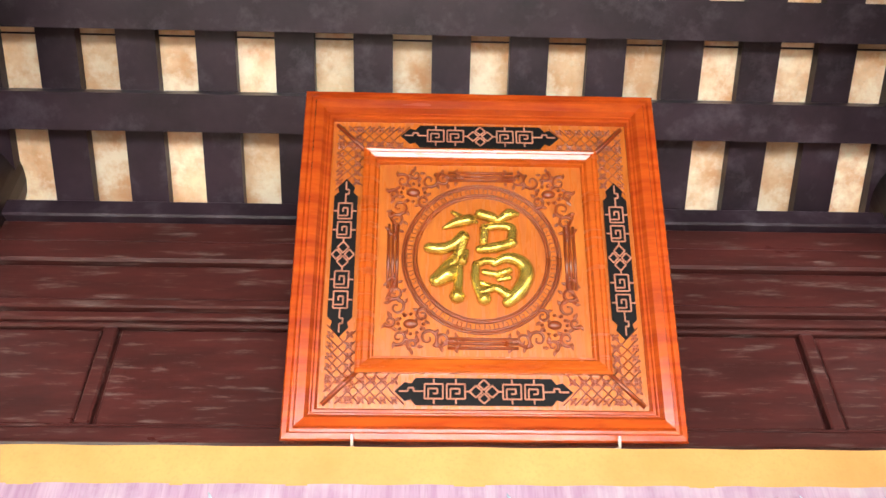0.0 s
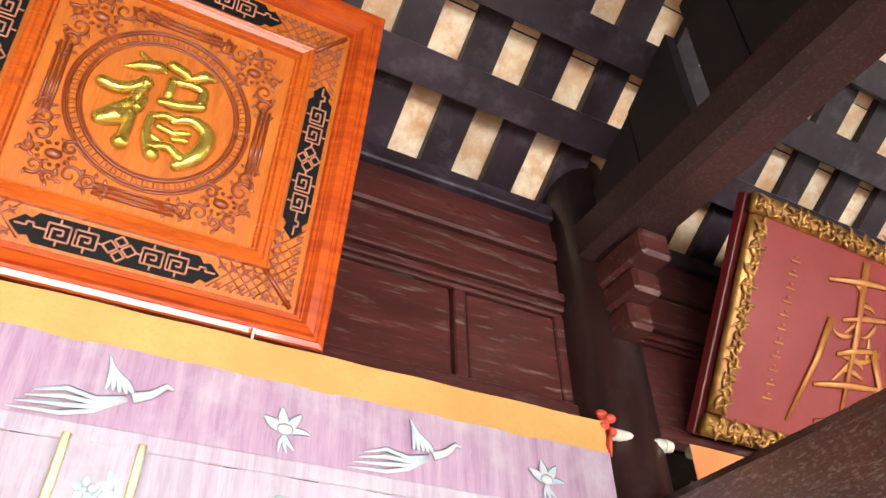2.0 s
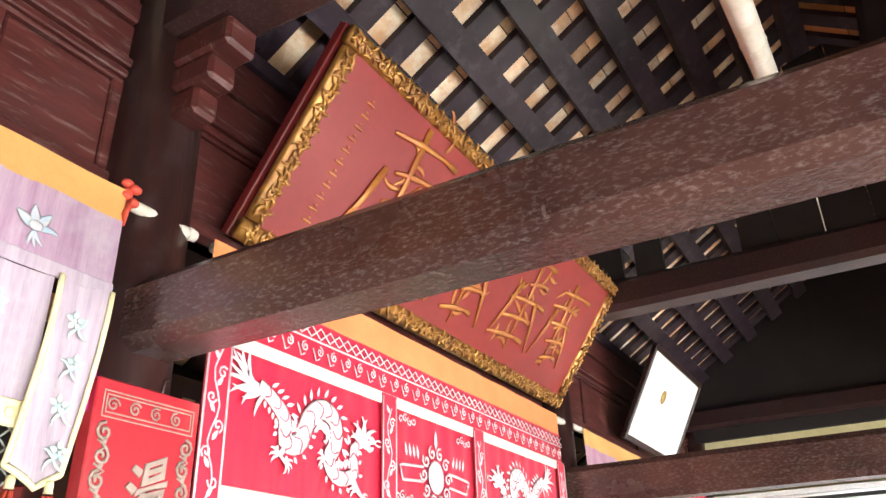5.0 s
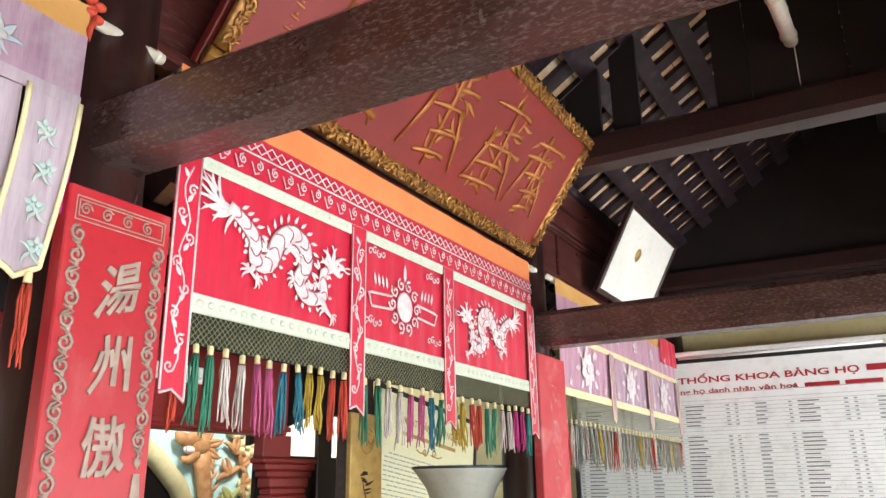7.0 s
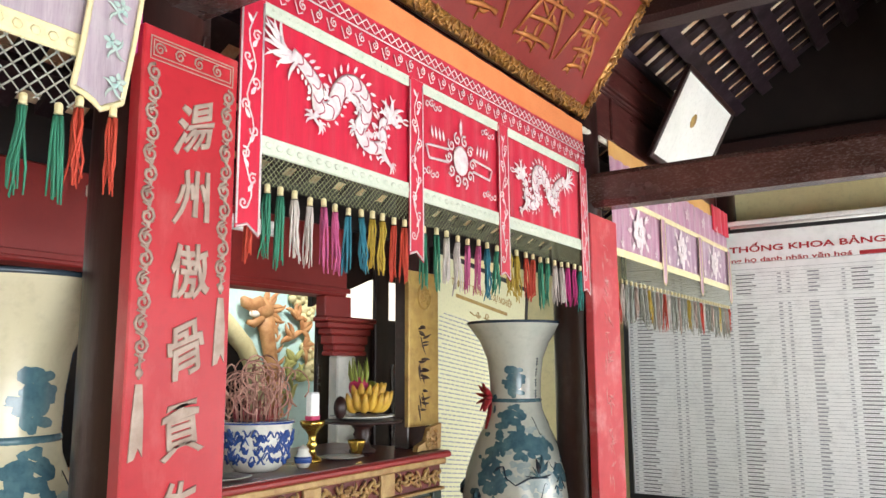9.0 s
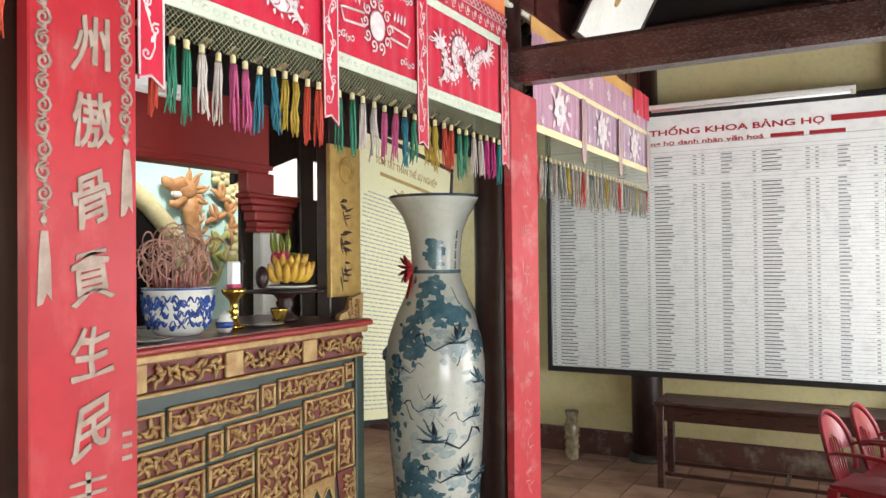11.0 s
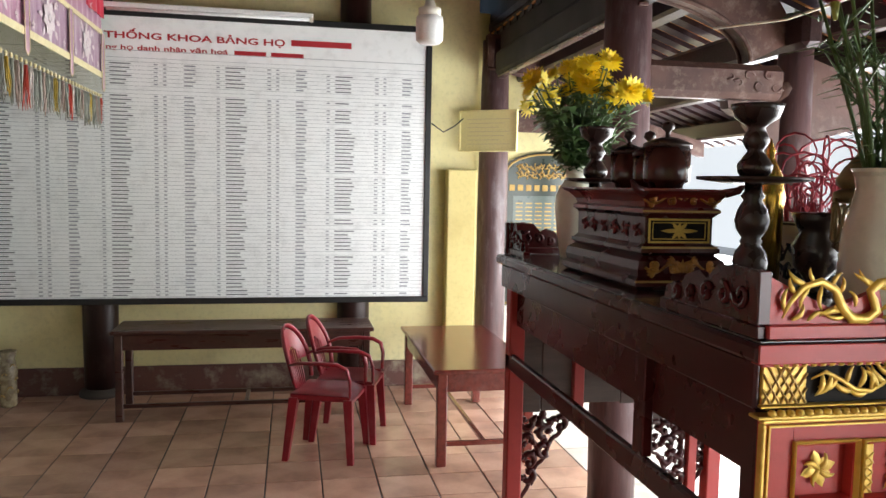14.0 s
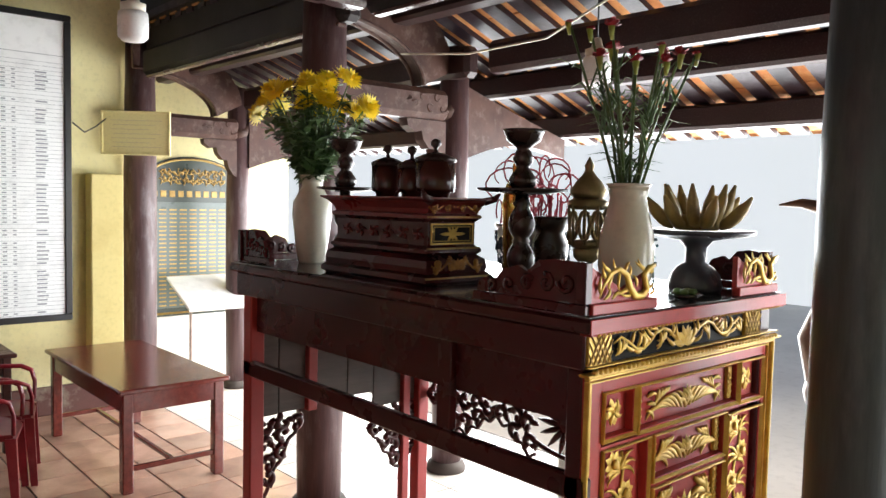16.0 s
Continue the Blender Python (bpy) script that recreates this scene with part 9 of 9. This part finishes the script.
part("panel_ground", G().box(-0.003, -0.0005, -0.160, 0.030, 0.143, 0.207), M["fret_black"], ch, "black ground of the end panel")
part("panel_carving", end_carving(lambda g2: [leaf(g2, -0.065, 0.175, 0.785 * k, 0.062 if k % 4 == 0 else (0.036 if k % 2 else 0.026), 0.013, 0.001, 0.004) for k in range(8)], -0.004), M["yellow_gold"], ch, "gilt flower in the end panel")


def thin_frame(g2):
    frame_bars(g2, -0.165, 0.035, 0.138, 0.212, 0.006, 0.0, 0.006, 0.001)
    frame_bars(g2, -0.152, 0.022, 0.149, 0.201, 0.003, 0.0, 0.004, 0.001)


part("gilt_frame", end_carving(thin_frame, -0.0005), M["yellow_gold"], ch, "thin gilt panel frame")
for z, d in ((0.125, 0.013), (0.234, 0.0165), (0.026, 0.0455)):
    part("gilt_line", G().box(-d - 0.003, -d + 0.002, -0.175 - d, 0.045 + d, z - 0.003, z + 0.003), M["dull_gold"], ch, "thin gilt edge line")
g = G()
for k in range(6):
    x = 0.05 + 0.085 * k
    for q in range(4):
        a = 1.57 * q + 0.6 * k
        g.tube([(x, 0.046, 0.175), (x + 0.02 * math.cos(a), 0.05, 0.175 + 0.015 * math.sin(a)), (x + 0.035 * math.cos(a + 0.6), 0.047, 0.175 + 0.025 * math.sin(a + 0.6))], [0.003, 0.006, 0.002], 5)
part("side_carving", g, M["dark_red"], ch, "carved side band")


M["jar_lacquer"] = material("brown_black_lacquer", (0.060, 0.016, 0.012), (0.035, 0.012, 0.010), 6, 0.2, bump=0.03, fine=30)


def lidded_jar(x, y, z, r, h, shine):
    j = thing("lidded_jar", (x, y, z), "round lacquered jar with a knobbed lid on the chest", "jar", group="lidded jars")
    part("jar", G().lathe([(r * 0.7, 0), (r * 0.75, 0.015), (r * 0.95, 0.02), (r, 0.03), (r, h), (r * 0.98, h)], 24), M["jar_lacquer"], j)
    part("lid", G().lathe([(r * 1.04, h + 0.001), (r * 1.04, h + 0.014), (r * 0.5, h + 0.03), (0.008, h + 0.036), (0.007, h + 0.05), (0.020, h + 0.062), (0.016, h + 0.078), (0, h + 0.085)], 24), M["black_wood"], j, "dark lid with a round knob")
    return j


lidded_jar(3.155, -0.965, TZ + 0.3025, 0.072, 0.125, True)
lidded_jar(3.30, -0.975, TZ + 0.3025, 0.052, 0.105, False)
lidded_jar(3.435, -0.965, TZ + 0.3025, 0.062, 0.115, False)
incense_bowl(3.12, -1.46, TZ, 0.145, "large dark blue and white bowl of red incense sticks", "crane_dark", 30, 6, "porcelain", "incense_red")
bl = thing("censer", (2.93, -1.34, TZ), "small dark lidded bronze censer", "censer")
part("body", G().lathe([(0.05, 0), (0.055, 0.02), (0.03, 0.04), (0.062, 0.08), (0.07, 0.14), (0.05, 0.18), (0.06, 0.2), (0.075, 0.235), (0.07, 0.24), (0, 0.22)], 20), M["black_wood"], bl)
bell = thing("brass_lantern", (3.0, -1.22, TZ), "small bright brass finial on a foot", "ornament")
part("body", G().lathe([(0.04, 0), (0.045, 0.26), (0.05, 0.28), (0.045, 0.30), (0.04, 0.34), (0.022, 0.38), (0.012, 0.40), (0.014, 0.42), (0, 0.46)], 20), M["brass"], bell)

# pierced brass incense burner
pb = thing("pierced_burner", (2.76, -1.34, TZ), "antique brass burner with pierced body and pointed lid", "incense burner")
part("foot", G().lathe([(0.055, 0), (0.06, 0.012), (0.03, 0.03), (0.024, 0.08), (0.045, 0.10), (0.05, 0.13), (0.03, 0.14)], 20), M["antique"], pb)
g = G()
for k in range(9):
    a = 2 * math.pi * k / 9
    pts = []
    for q in range(13):
        t = 2 * math.pi * q / 12
        zz, aa = 0.215 + 0.05 * math.sin(t), a + 0.30 * math.cos(t)
        pts.append((0.066 * math.cos(aa), 0.066 * math.sin(aa), zz))
    g.tube(pts, 0.006, 5)
    g.tube([(0.062 * math.cos(a), 0.062 * math.sin(a), 0.145), (0.067 * math.cos(a), 0.067 * math.sin(a), 0.285)], 0.005, 5)
part("pierced_body", g, M["antique"], pb, "pierced scroll body")
part("band", G().lathe([(0.05, 0.135), (0.066, 0.15), (0.062, 0.165), (0.05, 0.165)], 20), M["antique"], pb)
part("band", G().lathe([(0.05, 0.27), (0.068, 0.275), (0.07, 0.30), (0.05, 0.31)], 20), M["antique"], pb)
part("lid", G().lathe([(0.05, 0.31), (0.062, 0.32), (0.066, 0.335), (0.045, 0.37), (0.022, 0.395), (0.014, 0.41), (0.018, 0.425), (0, 0.46)], 20), M["antique"], pb)

# banana hand on a dark footed stand
bs = thing("fruit_stand", (2.45, -1.54, TZ), "dark grey footed stand with an upright hand of bananas", "offering stand", group="fruit stands")
M["dark_grey_paint"] = material("dark_slate_lacquer", (0.055, 0.06, 0.075), (0.075, 0.08, 0.095), 5, 0.3, bump=0.04)
part("stand", G().lathe([(0.085, 0), (0.09, 0.02), (0.08, 0.06), (0.06, 0.085), (0.035, 0.10), (0.035, 0.15), (0.055, 0.175), (0.175, 0.195), (0.19, 0.20), (0.19, 0.212), (0.05, 0.206), (0, 0.206)], 32), M["dark_grey_paint"], bs, "dark slate turned stand")
for k in range(13):
    a = math.pi * 2 * k / 13
    g = G()
    rr = 0.075 if k % 2 else 0.055
    p = []
    for q in range(7):
        t = q / 6
        r = rr + 0.10 * t ** 0.8 * (1.0 if k % 2 else 0.65)
        p.append((r * math.cos(a), r * math.sin(a), 0.225 + (0.10 if k % 2 else 0.14) * t ** 1.25))
    g.tube(p, [0.016, 0.021, 0.0225, 0.0225, 0.02, 0.012, 0.005], 7)
    part("banana", g, M["plantain"], bs)
part("banana_crown", G().lathe([(0.07, 0.21), (0.085, 0.23), (0.06, 0.26), (0, 0.27)], 14), M["plantain"], bs)
dd = thing("small_dish", (2.36, -1.33, TZ), "small dark dish of leaves on the table", "dish")
part("dish", G().lathe([(0.03, 0), (0.055, 0.015), (0.05, 0.016), (0, 0.008)], 18), M["black_wood"], dd)
g = G()
for k in range(6):
    g.ball((0.025 * math.cos(k), 0.025 * math.sin(k), 0.022), 0.018, 0.012, 0.010, 6, 4)
part("leaves", g, M["stem"], dd)

# bronze crane statue beyond the table: one plain shape
g = G()
g.ball((0, 0, 1.02), 0.20, 0.13, 0.15, 16, 10)
g.tube([(0.10, 0, 1.10), (0.16, 0, 1.25), (0.10, 0, 1.45), (0.04, 0, 1.62), (0.08, 0, 1.76), (0.12, 0, 1.80)], [0.10, 0.07, 0.05, 0.042, 0.045, 0.05], 12)
g.ball((0.12, 0, 1.80), 0.06, 0.045, 0.045, 10, 8)
g.tube([(0.15, 0, 1.80), (0.24, 0, 1.82), (0.33, 0, 1.81)], [0.03, 0.02, 0.004], 8)
g.ball((0.02, 0.0, 1.90), 0.03, 0.03, 0.03, 8, 6)
g.tube([(0.06, 0.0, 1.82), (0.02, 0, 1.90)], [0.02, 0.012], 8)
for y in (-0.05, 0.05):
    g.tube([(0, y, 0.92), (0.02, y, 0.5), (0, y, 0.12)], [0.03, 0.02, 0.024], 8)
g.ball((0, 0, 0.08), 0.28, 0.20, 0.10, 16, 8)
solid("crane_statue", g, M["bronze"], "brown bronze crane statue standing on a low base", "statue", loc=(2.28, -2.55, 0), rz=20)
sp = thing("stone_pedestal", (3.95, -2.95, 0), "low weathered grey stone pedestal on the porch", "pedestal")
part("block", G().box(-0.14, 0.14, -0.12, 0.12, 0.0, 0.42, 0.012), M["stone"], sp)
part("cap", G().box(-0.18, 0.18, -0.16, 0.16, 0.421, 0.47, 0.012), M["stone"], sp)


M["porch_wood"] = material("weathered_brown_wood", (0.105, 0.052, 0.040), (0.055, 0.026, 0.021), 3, 0.5, bump=0.35, fine=40, stain=(0.22, 0.17, 0.14), stain_amount=0.5, stain_scale=14, spec=0.3)


# porch framing: carved tie, curved brace and eave bracket at each pair of columns
def porch_frame(x):
    p = thing("porch_frame", (x, 0, 0), "carved wooden porch tie with curved braces", "roof frame", group="porch frames")
    part("carved_tie", G().box(-0.065, 0.065, -2.46, -1.46, 2.30, 2.49, 0.035), M["porch_wood"], p)
    for s in (-1, 1):
        g = G()
        for u, v, size, turn, way in ((-2.17, 2.385, 0.026, 0.4, 1), (-2.225, 2.425, 0.032, 2.6, -1), (-2.29, 2.375, 0.036, 4.4, 1), (-2.345, 2.43, 0.028, 1.1, -1), (-2.39, 2.37, 0.034, 3.3, 1), (-2.12, 2.42, 0.02, 5.2, -1)):
            # a leaf that curls shut, with a short tail running out along the tie
            curl = [(u + size * (1 - 0.09 * q) * math.cos(turn + way * 0.65 * q), v + 0.9 * size * (1 - 0.09 * q) * math.sin(turn + way * 0.65 * q)) for q in range(8)]
            tail = (u + 0.05 * math.cos(turn), v + 0.03 * math.sin(turn + 0.5))
            g.tube([(s * 0.064, a, b) for a, b in [tail] + curl], [0.003] + [0.0095 - 0.0008 * q for q in range(8)], 6)
        part("tie_carving", g, M["porch_wood"], p, "carved scrolls near the tie end")
    g = G()
    g.tube([(0, -2.44, 2.36), (0, -2.53, 2.38), (0, -2.56, 2.44), (0, -2.50, 2.48)], [0.06, 0.05, 0.035, 0.02], 8)
    part("tie_end", g, M["porch_wood"], p, "rounded carved tie end")
    # broad brace sweeping down in an arc to the porch column
    arc_t = [(-1.50 - 0.98 * math.sin(a), 2.62 + 0.52 * math.cos(a)) for a in [math.pi / 2 * k / 14 for k in range(15)]]
    arc_b = [(-1.50 - 0.74 * math.sin(a), 2.50 + 0.34 * math.cos(a)) for a in [math.pi / 2 * k / 14 for k in range(15)]]
    part("curved_brace", G().prism(arc_t + arc_b[::-1], lambda a, b, c: (c, a, b), -0.05, 0.05), M["porch_wood"], p, "broad curved brace")
    for s in (-1, 1):
        part("brace_bead", G().tube([(s * 0.052, a, b) for a, b in arc_b], 0.014, 6), M["porch_wood"], p)
    scr = [(-2.44, 2.295), (-2.12, 2.295), (-2.13, 2.25), (-2.19, 2.215), (-2.24, 2.225), (-2.255, 2.17), (-2.30, 2.12), (-2.345, 2.115), (-2.36, 2.05), (-2.40, 1.99), (-2.44, 1.96)]
    part("bracket", G().prism(scr, lambda a, b, c: (c, a, b), -0.04, 0.04), M["porch_wood"], p, "scroll-cut carved bracket")
    part("bracket_scroll", G().tube([(0.044, a, b) for a, b in spiral(-2.33, 2.21, 0.07, 1.2, 1.3, 16)], 0.010, 6), M["porch_wood"], p)
    eave_t = [(-2.56 - 0.105 * k, 2.56 - 0.30 * (k / 10) ** 0.9) for k in range(11)]
    eave_b = [(-2.56 - 0.105 * k, 2.05 + 0.10 * math.sin(math.pi * k / 10) + 0.07 * k / 10) for k in range(11)]
    part("eave_arm", G().prism(eave_t + eave_b[::-1], lambda a, b, c: (c, a, b), -0.045, 0.045), M["porch_wood"], p, "long curved eave arm")
    return p


pf = porch_frame(-1.03)
for x in (1.8, 4.8, 7.66):
    copy_thing(pf, pose(x, 0, 0))
# ridge strut and wire
bp = [(2.2 + 0.545 * k, 0.248 - 0.0071 * k, 3.752 + 0.1095 * k) for k in range(7)]
g = G().tube(bp, [0.040, 0.039, 0.038, 0.037, 0.035, 0.034, 0.032], 12)
for p in bp[1:-1]:
    g.tube([(p[0] - 0.01, p[1], p[2] - 0.002), p, (p[0] + 0.01, p[1], p[2] + 0.002)], [0.036, 0.042, 0.036], 12)
solid("bamboo_pole", g, M["pole"], "thick pale bamboo pole laid across the roof truss", "pole")
solid("electric_wire", G().tube([(4.55, -1.9, 2.62), (4.1, -2.0, 2.58), (3.6, -2.05, 2.60), (3.1, -2.1, 2.80), (2.9, -2.1, 2.86)], 0.006, 6), M["pole"], "thin pale electric wire looping under the porch", "wire")
# bright distance: plain wall whose own glow stands in for the daylight
M["backdrop_glow"] = material("glowing_backdrop", (0.74, 0.75, 0.73), (0.64, 0.67, 0.63), 0.35, 0.9, bump=0)
hz = M["backdrop_glow"].node_tree.nodes["Principled BSDF"]
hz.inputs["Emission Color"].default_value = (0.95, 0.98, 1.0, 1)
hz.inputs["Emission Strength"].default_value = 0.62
solid("backdrop", G().box(-40, 40, -16.3, -16, -0.4, 9.0), M["backdrop_glow"], "pale wall that glows in place of the glaring daylight", "wall", "structure")

# floor tiles
TS = 0.335
shape = G().box(-TS / 2 + 0.004, TS / 2 - 0.004, -TS / 2 + 0.004, TS / 2 - 0.004, -0.008, 0.0, 0.003).mesh("floor_tile", M["floor"])
rest, pale_rest = G(), G()
nx = 0
for i in range(int((8.5 - X0) / TS)):
    for j in range(int(8.8 / TS)):
        x, y = X0 + 0.1 + TS * (i + 0.5), -3.35 + TS * (j + 0.5)
        # towards the yard the tiles take the pale glare colour
        if y < -1.75:
            pale_rest.box(x - TS / 2 + 0.004, x + TS / 2 - 0.004, y - TS / 2 + 0.004, y + TS / 2 - 0.004, -0.008, -0.0005)
        elif 3.9 < x < 7.75 and y < 2.7 and nx < 300:
            piece("floor_tile", shape, pose(x, y, random.uniform(-0.0012, 0.0), random.uniform(-0.15, 0.15), random.uniform(-0.15, 0.15), 90 * random.randrange(4)), floor)
            nx += 1
        else:
            rest.box(x - TS / 2 + 0.004, x + TS / 2 - 0.004, y - TS / 2 + 0.004, y + TS / 2 - 0.004, -0.008, -0.0005)
tagged(part("outer_floor_tiles", rest, M["floor"], floor), kind="stuff")
tagged(part("porch_floor_tiles", pale_rest, M["porch_floor"], floor, "porch tiles coloured pale for the daylight glare"), kind="stuff")
